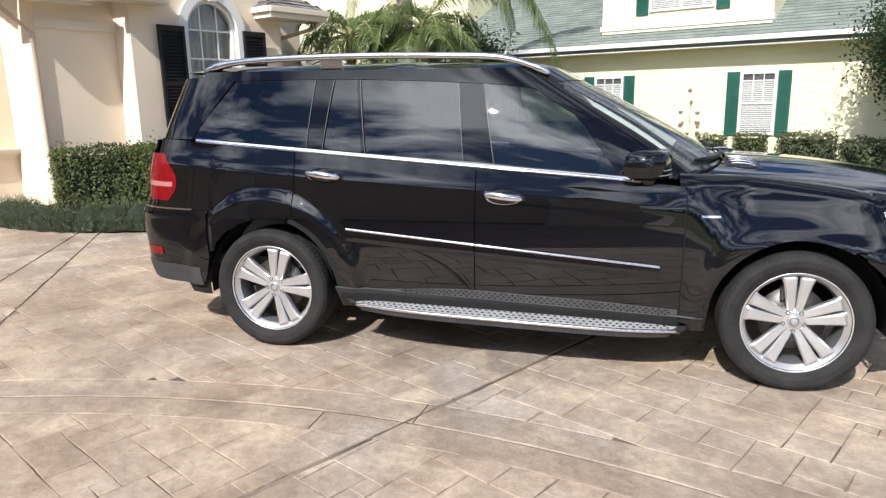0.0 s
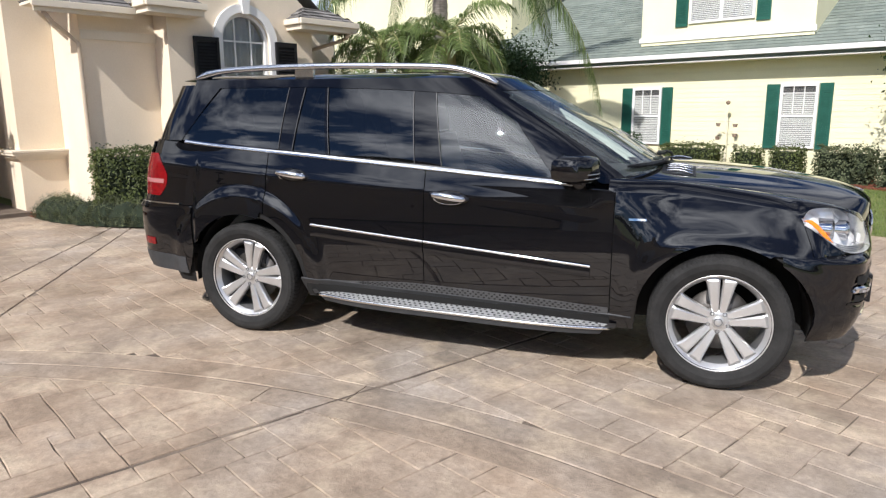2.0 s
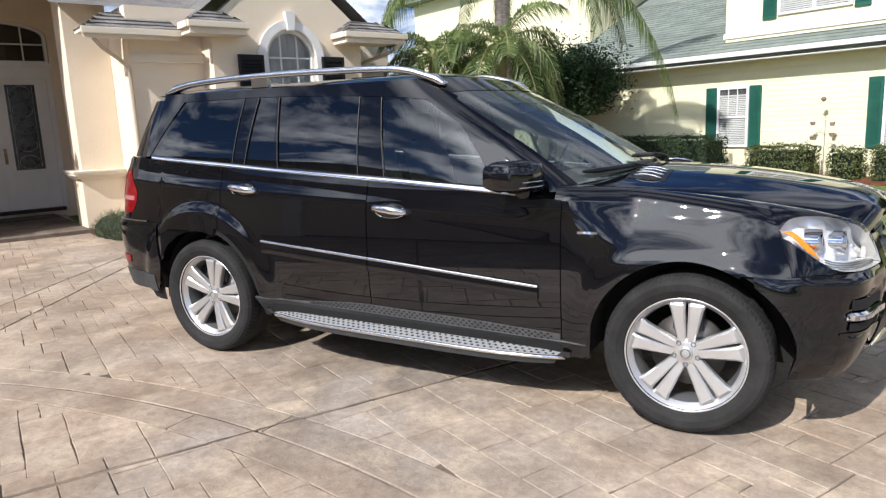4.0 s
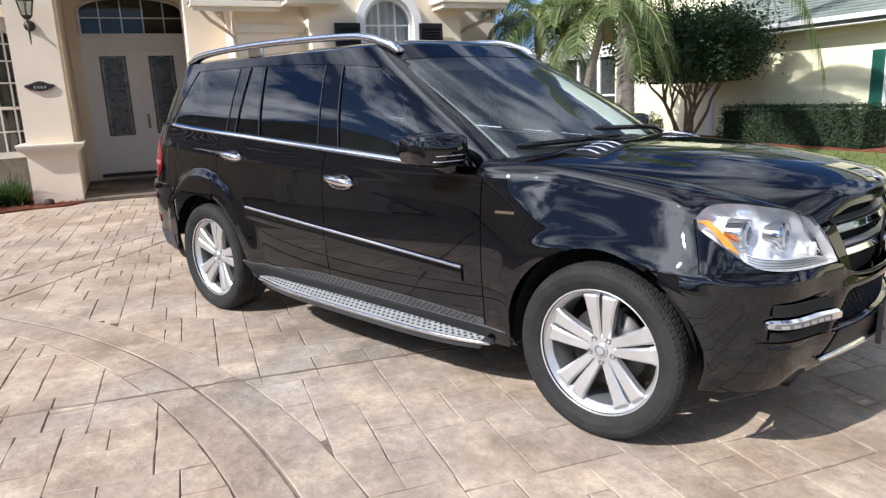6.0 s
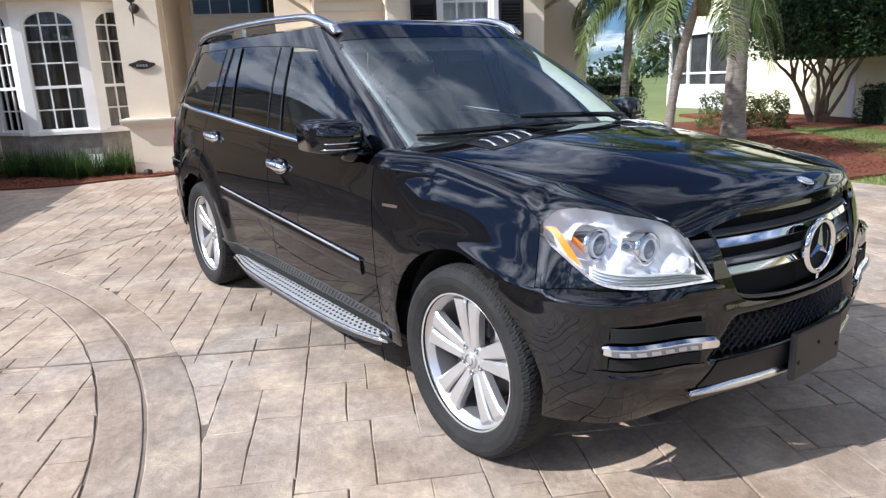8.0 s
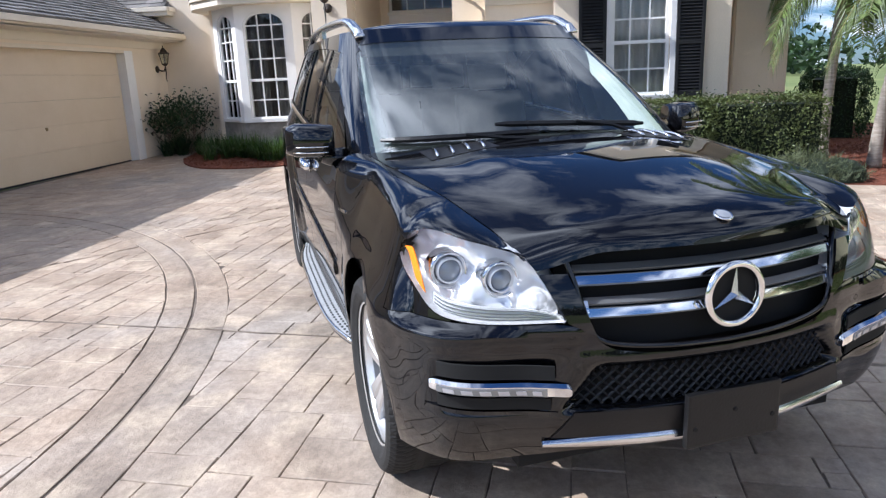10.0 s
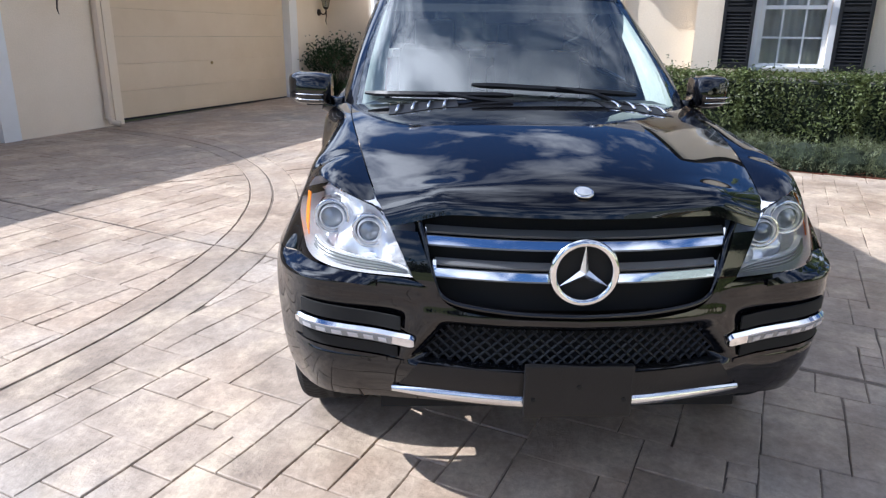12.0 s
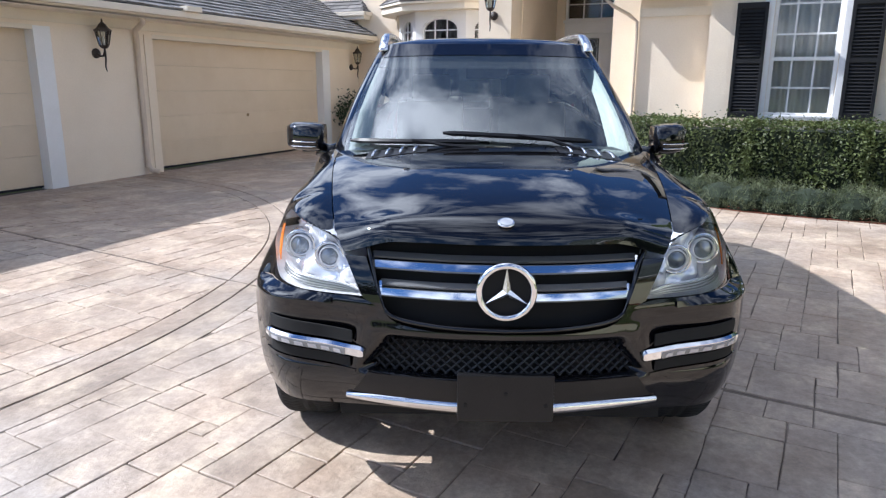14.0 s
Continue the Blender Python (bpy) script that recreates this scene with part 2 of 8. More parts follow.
STUCCO = mottled("cream_stucco", (0.79, 0.675, 0.52), (0.84, 0.725, 0.57), scale=1.2, fine=45.0, rough=0.9, bump=0.3, dist=0.010, fine_amount=0.06)
STUCCO_TRIM = mottled("pale_trim_paint", (0.74, 0.66, 0.53), (0.78, 0.70, 0.57), scale=2.0, fine=60.0, rough=0.75, bump=0.12, fine_amount=0.05)
PIPE = mottled("tan_pipe_paint", (0.58, 0.47, 0.35), (0.64, 0.53, 0.41), scale=3.0, fine=50.0, rough=0.6, bump=0.08, fine_amount=0.06)
WHITE = mottled("white_paint", (0.78, 0.77, 0.74), (0.82, 0.81, 0.79), scale=3.0, fine=70.0, rough=0.5, bump=0.05, fine_amount=0.04)
GARAGE_PAINT = mottled("pale_yellow_door_paint", (0.66, 0.535, 0.375), (0.70, 0.575, 0.415), scale=1.5, fine=40.0, rough=0.55, bump=0.06, fine_amount=0.04, vary=0.03)
SHUTTER = mottled("black_shutter_paint", (0.007, 0.007, 0.008), (0.012, 0.012, 0.013), scale=4.0, fine=50.0, rough=0.62, bump=0.05)
IRON = mottled("dark_bronze_metal", (0.03, 0.022, 0.018), (0.055, 0.04, 0.03), scale=12.0, fine=90.0, rough=0.5, bump=0.1)
SHINGLE = mottled("grey_roof_shingle", (0.14, 0.133, 0.127), (0.22, 0.207, 0.195), scale=3.0, fine=50.0, rough=0.92, bump=0.4, vary=0.28, island=True)
SHINGLE_N = mottled("green_grey_roof_shingle", (0.16, 0.19, 0.17), (0.22, 0.25, 0.22), scale=2.5, fine=45.0, rough=0.95, bump=0.4, vary=0.12, island=True)
SIDING = mottled("pale_yellow_siding", (0.80, 0.75, 0.50), (0.83, 0.79, 0.55), scale=1.0, fine=30.0, rough=0.65, bump=0.05, fine_amount=0.04, vary=0.03)
GREEN_SHUTTER = mottled("dark_green_shutter_paint", (0.012, 0.085, 0.06), (0.02, 0.11, 0.08), scale=3.0, fine=40.0, rough=0.5, bump=0.05)
CURTAIN = mottled("grey_curtain", (0.62, 0.60, 0.57), (0.70, 0.68, 0.65), scale=4.0, fine=80.0, rough=0.95, bump=0.1)
DARK_CURTAIN = mottled("dark_grey_curtain", (0.15, 0.14, 0.135), (0.22, 0.21, 0.20), scale=4.0, fine=80.0, rough=0.95, bump=0.1)
BLIND = mottled("white_blind", (0.7, 0.7, 0.7), (0.78, 0.78, 0.77), scale=4.0, fine=80.0, rough=0.7, bump=0.0)
# dark brown that carries the dimness of unlit rooms in its colour
ROOM = material("room_shade", (0.10, 0.09, 0.08), 0.9)
PANE = thin_glass("window_glass", (0.91, 0.92, 0.91))
LEADED = mottled("leaded_glass", (0.010, 0.012, 0.011), (0.05, 0.055, 0.048), scale=9.0, fine=30.0, rough=0.15, bump=0.5, fine_amount=0.6, dist=0.02, spec=0.8)
MULCH = mottled("red_bark_mulch", (0.12, 0.035, 0.018), (0.24, 0.08, 0.042), scale=14.0, fine=70.0, rough=0.95, bump=0.9, dist=0.03)
SOIL_GRASS = mottled("lawn_soil", (0.10, 0.13, 0.035), (0.20, 0.21, 0.07), scale=0.5, fine=40.0, rough=0.95, bump=0.5, fine_amount=0.4)
FAR_GRASS = mottled("far_grass", (0.11, 0.15, 0.045), (0.19, 0.21, 0.075), scale=0.08, fine=5.0, rough=0.95, bump=0.2)
GRASS = foliage("lawn_grass", (0.09, 0.15, 0.03), (0.20, 0.24, 0.07))
HEDGE_LEAF = foliage("hedge_leaf", (0.058, 0.082, 0.022), (0.128, 0.152, 0.048), rough=0.5)
# near-black green: the shade deep inside the foliage, put in as colour
HEDGE_SHADE = material("hedge_shade_core", (0.012, 0.02, 0.008), 0.95)
JUNIPER = foliage("juniper_needle", (0.070, 0.092, 0.048), (0.150, 0.165, 0.085), rough=0.7)
DARK_LEAF = foliage("dark_tree_leaf", (0.018, 0.042, 0.014), (0.04, 0.075, 0.024), rough=0.6)
PALM_LEAF = foliage("palm_leaflet", (0.065, 0.105, 0.025), (0.15, 0.20, 0.06), rough=0.45)
LILY_LEAF = foliage("strap_leaf", (0.028, 0.065, 0.014), (0.075, 0.13, 0.03), rough=0.4)
BARK = mottled("tree_bark", (0.20, 0.14, 0.10), (0.33, 0.25, 0.19), scale=7.0, fine=50.0, rough=0.9, bump=0.5, world_space=True)
PALM_BARK = mottled("palm_bark", (0.26, 0.22, 0.18), (0.42, 0.37, 0.31), scale=6.0, fine=40.0, rough=0.95, bump=0.6, stretch=(1, 1, 5))
PLINTH = mottled("grey_stone_plinth", (0.22, 0.21, 0.19), (0.34, 0.32, 0.29), scale=5.0, fine=50.0, rough=0.9, bump=0.4)
CONCRETE = mottled("joint_concrete", (0.07, 0.053, 0.043), (0.23, 0.185, 0.145), scale=1.6, fine=60.0, rough=0.9, bump=0.4)


def stamped(name, island, shift):
    """Worn stamped concrete: broad tan and grey drift, blotches, pale wear and fine grit."""
    m = material(name, (0.45, 0.36, 0.29), 0.6, spec=0.4)
    b = bsdf(m)
    g = node(m, "ShaderNodeNewGeometry")
    n0 = node(m, "ShaderNodeTexNoise", Scale=0.45, Detail=3.0)
    n1 = node(m, "ShaderNodeTexNoise", Scale=2.0, Detail=7.0, Roughness=0.58)
    n2 = node(m, "ShaderNodeTexNoise", Scale=17.0, Detail=6.0, Roughness=0.7)
    n3 = node(m, "ShaderNodeTexNoise", Scale=130.0, Detail=3.0)
    for n in (n0, n1, n2, n3):
        wire(m, g, "Position", n, "Vector")
    def ramp(src, rows):
        r = node(m, "ShaderNodeValToRGB")
        e = r.color_ramp.elements
        e[0].position, e[0].color = rows[0][0], (*rows[0][1], 1)
        e[1].position, e[1].color = rows[-1][0], (*rows[-1][1], 1)
        for p, c in rows[1:-1]:
            e.new(p).color = (*c, 1)
        wire(m, src, "Fac", r, "Fac")
        return r
    tan = ramp(n1, [(0.28, (0.34 * shift, 0.255 * shift, 0.185 * shift)), (0.46, (0.47 * shift, 0.355 * shift, 0.26 * shift)), (0.60, (0.53 * shift, 0.415 * shift, 0.315 * shift)), (0.78, (0.61 * shift, 0.51 * shift, 0.42 * shift))])
    grey = ramp(n1, [(0.28, (0.29 * shift, 0.245 * shift, 0.20 * shift)), (0.46, (0.39 * shift, 0.335 * shift, 0.28 * shift)), (0.60, (0.47 * shift, 0.405 * shift, 0.345 * shift)), (0.78, (0.57 * shift, 0.51 * shift, 0.45 * shift))])
    drift = node(m, "ShaderNodeMapRange", From_Min=0.46, From_Max=0.68)
    wire(m, n0, "Fac", drift, "Value")
    mix0 = m.node_tree.nodes.new("ShaderNodeMix")
    mix0.data_type = "RGBA"
    wire(m, drift, "Result", mix0, "Factor")
    wire(m, tan, "Color", mix0, "A")
    wire(m, grey, "Color", mix0, "B")
    # rubbed pale and yellow patches, half a metre wide
    n5 = node(m, "ShaderNodeTexNoise", Scale=2.6, Detail=4.0, Roughness=0.55)
    wire(m, g, "Position", n5, "Vector")
    rub = node(m, "ShaderNodeMapRange", From_Min=0.50, From_Max=0.66, To_Max=0.75)
    wire(m, n5, "Fac", rub, "Value")
    mix = m.node_tree.nodes.new("ShaderNodeMix")
    mix.data_type = "RGBA"
    mix.inputs["B"].default_value = (0.68 * shift, 0.55 * shift, 0.41 * shift, 1)
    wire(m, rub, "Result", mix, "Factor")
    wire(m, mix0, "Result", mix, "A")
    wear = node(m, "ShaderNodeMapRange", From_Min=0.33, From_Max=0.70, To_Min=0.73, To_Max=1.12)
    wire(m, n2, "Fac", wear, "Value")
    rnd = node(m, "ShaderNodeNewGeometry") if island else node(m, "ShaderNodeObjectInfo")
    rr = node(m, "ShaderNodeMapRange", To_Min=0.88, To_Max=1.06)
    wire(m, rnd, "Random Per Island" if island else "Random", rr, "Value")
    mul = m.node_tree.nodes.new("ShaderNodeMath")
    mul.operation = "MULTIPLY"
    wire(m, wear, "Result", mul, 0)
    wire(m, rr, "Result", mul, 1)
    grit = node(m, "ShaderNodeMapRange", From_Min=0.3, From_Max=0.7, To_Min=0.86, To_Max=1.12)
    n4 = node(m, "ShaderNodeTexNoise", Scale=60.0, Detail=5.0, Roughness=0.75)
    wire(m, g, "Position", n4, "Vector")
    wire(m, n4, "Fac", grit, "Value")
    mul2 = m.node_tree.nodes.new("ShaderNodeMath")
    mul2.operation = "MULTIPLY"
    wire(m, mul, "Value", mul2, 0)
    wire(m, grit, "Result", mul2, 1)
    hsv = node(m, "ShaderNodeHueSaturation")
    wire(m, mix, "Result", hsv, "Color")
    wire(m, mul2, "Value", hsv, "Value")
    wire(m, hsv, "Color", b, "Base Color")
    ro = node(m, "ShaderNodeMapRange", From_Min=0.3, From_Max=0.7, To_Min=0.42, To_Max=0.75)
    wire(m, n1, "Fac", ro, "Value")
    wire(m, ro, "Result", b, "Roughness")
    # shallow uneven relief of the stamp
    n6 = node(m, "ShaderNodeTexNoise", Scale=5.5, Detail=3.0, Roughness=0.5)
    wire(m, g, "Position", n6, "Vector")
    b0 = node(m, "ShaderNodeBump", Strength=0.35, Distance=0.04)
    wire(m, n6, "Fac", b0, "Height")
    b1 = node(m, "ShaderNodeBump", Strength=0.4, Distance=0.016)
    wire(m, n2, "Fac", b1, "Height")
    wire(m, b0, "Normal", b1, "Normal")
    b2 = node(m, "ShaderNodeBump", Strength=0.35, Distance=0.004)
    wire(m, n3, "Fac", b2, "Height")
    wire(m, b1, "Normal", b2, "Normal")
    wire(m, b2, "Normal", b, "Normal")
    return m


SLAB = stamped("stamped_concrete", False, 0.84)
SLAB_REST = stamped("stamped_concrete_beyond", True, 0.84)
BAND = stamped("stamped_border_concrete", False, 0.71)
LANTERN_GLASS = thin_glass("lantern_glass", (0.75, 0.78, 0.75), 0.05)
LEAD = material("lead_came_metal", (0.35, 0.34, 0.32), 0.4, 0.8)
BRASS = mottled("aged_brass", (0.25, 0.18, 0.09), (0.35, 0.26, 0.14), scale=20.0, fine=90.0, rough=0.4, bump=0.05)
bsdf(BRASS).inputs["Metallic"].default_value = 0.9


# ---- house: walls with openings ----
def arch_points(a0, a1, spring, rise, n=14):
    """From a1 back to a0 along a half ellipse."""
    c, r = (a0 + a1) / 2, (a1 - a0) / 2
    return [(c + r * math.cos(math.pi * k / n), spring + rise * math.sin(math.pi * k / n)) for k in range(n + 1)]


def wall_bm(x0, x1, y0, y1, z0, z1, openings=()):
    """A wall that runs along y, from x0 to x1 thick. Openings: (a0, a1, bottom, spring, rise)."""
    bm = bmesh.new()
    a = y0
    for a0, a1, b, s, r in sorted(openings):
        if a0 > a:
            box(bm, x0, x1, a, a0, z0, z1)
        if b > z0:
            box(bm, x0, x1, a0, a1, z0, b)
        if z1 > s:
            prism(bm, [(a0, s), (a0, z1), (a1, z1), (a1, s)] + (arch_points(a0, a1, s, r)[1:-1] if r else []), 0, x0, x1)
        a = a1
    if y1 > a:
        box(bm, x0, x1, a, y1, z0, z1)
    return bm


def wall_x(name, x0, x1, y0, y1, z0, z1, openings=(), mat=None, label=""):
    return solid(name, wall_bm(x0, x1, y0, y1, z0, z1, openings), mat or STUCCO, label or "cream textured stucco house wall", "wall", "structure")


def opening_outline(w, z0, spring, rise, grow=0.0, n=14):
    pts = [(-w / 2 - grow, z0 - grow), (w / 2 + grow, z0 - grow)]
    if rise:
        pts += arch_points(-w / 2 - grow, w / 2 + grow, spring, rise + grow, n)
    else:
        pts += [(w / 2 + grow, spring + grow), (-w / 2 - grow, spring + grow)]
    return pts


def top_at(w, spring, rise, a):
    return spring + (rise * math.sqrt(max(0.0, 1 - (2 * a / w) ** 2)) if rise else 0.0)


def make_window(name, m, w, z0, spring, rise, cols, bars, mid=None, frame_w=0.05, trim=0.0, label="", curtain=True, blind=False, depth=0.12, cloth=None):
    """A window in a wall whose outer face is local x = 0, seen from +x. bars: heights of the level bars."""
    win = thing(name, label, "window", kind="structure", at=m)
    bm = ring_sweep(bmesh.new(), opening_outline(w, z0, spring, rise, -0.002), opening_outline(w, z0, spring, rise, -frame_w), 0, -depth, -0.02)
    fr = part("window_frame", bm, WHITE, win)
    if trim:
        part("window_trim", ring_sweep(bmesh.new(), opening_outline(w, z0, spring, rise, trim), opening_outline(w, z0, spring, rise, -0.004), 0, -0.03, 0.035), WHITE, win)
    x0, x1 = -depth + 0.03, -depth + 0.055
    for k in range(1, cols):
        a = -w / 2 + w * k / cols
        part("glazing_bar", new_box(x0, x1, a - 0.012, a + 0.012, z0 + frame_w - 0.01, top_at(w - 2 * frame_w, spring, rise, a) - (0.0 if rise else frame_w) + 0.005), WHITE, win)
    for z in bars:
        h = (w / 2 - frame_w) * (math.sqrt(max(0.05, 1 - ((z - spring) / rise) ** 2)) if rise and z > spring else 1.0)
        part("glazing_bar", new_box(x0 + 0.001, x1 - 0.001, -h, h, z - 0.012, z + 0.012), WHITE, win)
    if mid:
        part("meeting_rail", new_box(-depth + 0.015, -depth + 0.075, -w / 2 + frame_w - 0.01, w / 2 - frame_w + 0.01, mid - 0.025, mid + 0.025, bevel=0.004), WHITE, win)
    pane = part("pane", prism(bmesh.new(), opening_outline(w, z0, spring, rise, -frame_w + 0.012), 0, -depth + 0.036, -depth + 0.042), PANE, win)
    pane.visible_shadow = False
    part("window_sill", new_box(-depth + 0.01, 0.05, -w / 2 - 0.03, w / 2 + 0.03, z0 - 0.05, z0 + 0.012, bevel=0.006), WHITE, win)
    # shallow added box behind the pane, coloured dark for the room's shade
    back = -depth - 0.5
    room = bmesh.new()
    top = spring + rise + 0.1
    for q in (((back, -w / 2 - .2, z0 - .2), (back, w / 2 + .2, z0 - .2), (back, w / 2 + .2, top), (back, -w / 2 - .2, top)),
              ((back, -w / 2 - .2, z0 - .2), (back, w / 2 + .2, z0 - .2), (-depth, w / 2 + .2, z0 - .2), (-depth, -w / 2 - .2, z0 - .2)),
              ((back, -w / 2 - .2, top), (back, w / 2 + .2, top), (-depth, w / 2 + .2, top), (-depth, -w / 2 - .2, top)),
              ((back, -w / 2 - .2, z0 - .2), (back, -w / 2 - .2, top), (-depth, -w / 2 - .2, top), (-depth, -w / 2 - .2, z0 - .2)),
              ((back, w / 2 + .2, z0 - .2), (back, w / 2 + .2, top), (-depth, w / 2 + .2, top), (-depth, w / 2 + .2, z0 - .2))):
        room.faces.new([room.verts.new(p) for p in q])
    part("room_shade_box", room, ROOM, win)
    if curtain or blind:
        bm = bmesh.new()
        if blind:
            z = z0 + 0.03
            while z < top - 0.12:
                box(bm, -depth - 0.06, -depth - 0.04, -w / 2 + 0.03, w / 2 - 0.03, z, z + 0.028)
                z += 0.042
            part("blind", bm, BLIND, win)
        else:
            for s in ((-1, 1) if w < 0.83 or w > 1 else (0,)):
                n = 40
                lo = -w / 2 if s <= 0 else 0.07 * w
                hi = w / 2 if s >= 0 else -0.07 * w
                rows = []
                for k in range(n + 1):
                    a = lo + (hi - lo) * k / n
                    x = -depth - 0.12 + 0.025 * math.sin(a * 48 + s) + 0.012 * math.sin(a * 19)
                    rows.append((bm.verts.new((x, a, z0 - 0.05)), bm.verts.new((x, a, top - 0.08))))
                for p, q in zip(rows, rows[1:]):
                    bm.faces.new((p[0], q[0], q[1], p[1]))
            part("curtain", bm, cloth or CURTAIN, win, smooth=True)
    return win


def louvred_shutter(m, w, z0, z1, mat, label, slat=0.045):
    sh = thing("shutter", label, "shutter", "shutters", at=m)
    for y0, y1 in ((-w / 2, -w / 2 + 0.045), (w / 2 - 0.045, w / 2)):
        part("stile", new_box(0.004, 0.045, y0, y1, z0, z1, bevel=0.004), mat, sh)
    for a, b in ((z0, z0 + 0.07), ((z0 + z1) / 2 - 0.03, (z0 + z1) / 2 + 0.03), (z1 - 0.07, z1)):
        part("cross_rail", new_box(0.006, 0.043, -w / 2 + 0.044, w / 2 - 0.044, a, b), mat, sh)
    part("backing", new_box(0.003, 0.01, -w / 2 + 0.01, w / 2 - 0.01, z0 + 0.01, z1 - 0.01), mat, sh)
    me = None
    z = z0 + 0.09
    while z < z1 - 0.08:
        if abs(z - (z0 + z1) / 2) > 0.05:
            if me is None:
                me = mesh_of("slat", prism(bmesh.new(), [(0.010, 0.016), (0.016, 0.020), (0.040, -0.014), (0.034, -0.018)], 1, -w / 2 + 0.044, w / 2 - 0.044))
                me.materials.append(mat)
            s = part("slat", me, None, sh)
            s.location.z = z
        z += slat
    return sh


def lantern(m, label, scale=1.0):
    """Wall lantern with a tail; local x points away from the wall, the origin lies on the wall at the arm's middle."""
    la = thing("wall_lantern", label, "wall lamp", "wall lanterns", at=m @ Matrix.Scale(scale, 4))
    part("wall_plate", lathe(bmesh.new(), [(0.0, 0.0), (0.055, 0.0), (0.055, 0.012), (0.03, 0.025), (0.0, 0.03)], 16, axis="x"), IRON, la, smooth=True)
    part("arm", tube(bmesh.new(), [(0.02, 0, 0), (0.07, 0, -0.03), (0.12, 0, -0.03), (0.145, 0, 0.02), (0.145, 0, 0.06)], 0.011), IRON, la, smooth=True)
    part("tail", tube(bmesh.new(), [(0.145, 0, 0.02), (0.15, 0, -0.06), (0.135, 0, -0.14), (0.15, 0, -0.2)], [0.014, 0.01, 0.008, 0.004]), IRON, la, smooth=True)
    part("cap", lathe(bmesh.new(), [(0.0, 0.37), (0.008, 0.36), (0.012, 0.33), (0.035, 0.31), (0.06, 0.27), (0.095, 0.245), (0.095, 0.235), (0.0, 0.235)], 6, (0.145, 0, 0)), IRON, la)
    part("base_cup", lathe(bmesh.new(), [(0.0, 0.05), (0.03, 0.05), (0.05, 0.075), (0.055, 0.085), (0.0, 0.085)], 6, (0.145, 0, 0)), IRON, la)
    for k in range(6):
        a = 2 * math.pi * k / 6
        part("cage_bar", tube(bmesh.new(), [(0.145 + 0.05 * math.cos(a), 0.05 * math.sin(a), 0.08), (0.145 + 0.085 * math.cos(a), 0.085 * math.sin(a), 0.24)], 0.005, 5), IRON, la)
    part("glass", lathe(bmesh.new(), [(0.047, 0.085), (0.08, 0.236)], 6, (0.145, 0, 0)), LANTERN_GLASS, la)
    part("bulb", lathe(bmesh.new(), [(0.0, 0.085), (0.012, 0.09), (0.012, 0.13), (0.008, 0.17), (0.0, 0.18)], 10, (0.145, 0, 0)), WHITE, la, smooth=True)
    return la




# the wing with the arched window: a gable end
WX = -6.6
WIN_Y = 2.17
wing = bmesh.new()
op = (WIN_Y - 0.42, WIN_Y + 0.42, 1.09, 2.6, 0.42)
wing = wall_bm(WX - 0.25, WX, 0.92, 3.45, -0.1, 3.1, [op])
prism(wing, [(0.92, 3.1), (3.45, 3.1), (2.185, 4.15)], 0, WX - 0.25, WX)
solid("wall_gable", wing, STUCCO, "cream stucco gable wall of the house wing", "wall", "structure")
make_window("window_1", pose(WX, WIN_Y, 0), 0.84, 1.09, 2.6, 0.42, 3, [1.33 + 0.15, 2.2, 2.6], mid=1.87, trim=0.0, label="white arched sash window with grey curtains")
# white band round the arch, with a keystone
bm = ring_sweep(bmesh.new(), [(WIN_Y + 0.56 * math.cos(math.pi * k / 24), 2.58 + 0.57 * math.sin(math.pi * k / 24)) for k in range(25)] + [(WIN_Y - 0.56, 1.05), (WIN_Y + 0.56, 1.05)],
                [(WIN_Y + 0.425 * math.cos(math.pi * k / 24), 2.6 + 0.425 * math.sin(math.pi * k / 24)) for k in range(25)] + [(WIN_Y - 0.425, 1.08), (WIN_Y + 0.425, 1.08)], 0, WX + 0.002, WX + 0.05)
arch_trim = solid("trim_arch", bm, WHITE, "white moulded band round the arched window", "trim", "structure")
part("keystone", prism(bmesh.new(), [(WIN_Y - 0.05, 3.0), (WIN_Y + 0.05, 3.0), (WIN_Y + 0.085, 3.28), (WIN_Y - 0.085, 3.28)], 0, WX + 0.004, WX + 0.085), WHITE, arch_trim)
SH_Z0, SH_Z1 = 1.06, 2.62
louvred_shutter(pose(WX + 0.052, 1.47, 0), 0.4, SH_Z0, SH_Z1, SHUTTER, "black louvred shutter beside the arched window")
louvred_shutter(pose(WX + 0.052, 2.87, 0), 0.4, SH_Z0, SH_Z1, SHUTTER, "black louvred shutter beside the arched window")
# recess beside the wing, and the return wall to the porch pier
wall_x("wall_recess", -7.25, -7.0, -0.12, 0.92, -0.1, 3.3)
solid("wall_wing_side", new_box(-7.0, WX - 0.25, 0.92, 1.17, -0.1, 3.1), STUCCO, "cream stucco side of the house wing", "wall", "structure")
solid("wall_porch_return", new_box(-8.35, -7.25, -0.12, 0.13, -0.1, 3.3), STUCCO, "cream stucco return wall beside the porch", "wall", "structure")
solid("trim_recess_head", new_box(-7.0, -6.96, -0.12, 0.92, 2.52, 2.64), STUCCO_TRIM, "pale moulding under the eave", "trim", "structure")
wall_x("wall_beyond_wing", -7.65, -7.4, 3.45, 4.56, -0.1, 3.1)
solid("wall_wing_far_side", new_box(-7.4, WX - 0.25, 3.2, 3.448, -0.1, 3.1), STUCCO, "cream stucco side of the house wing", "wall", "structure")
solid("wall_house_end", new_box(-14.0, -7.652, 4.3, 4.56, -0.1, 3.1), STUCCO, "cream stucco end wall of the house", "wall", "structure")


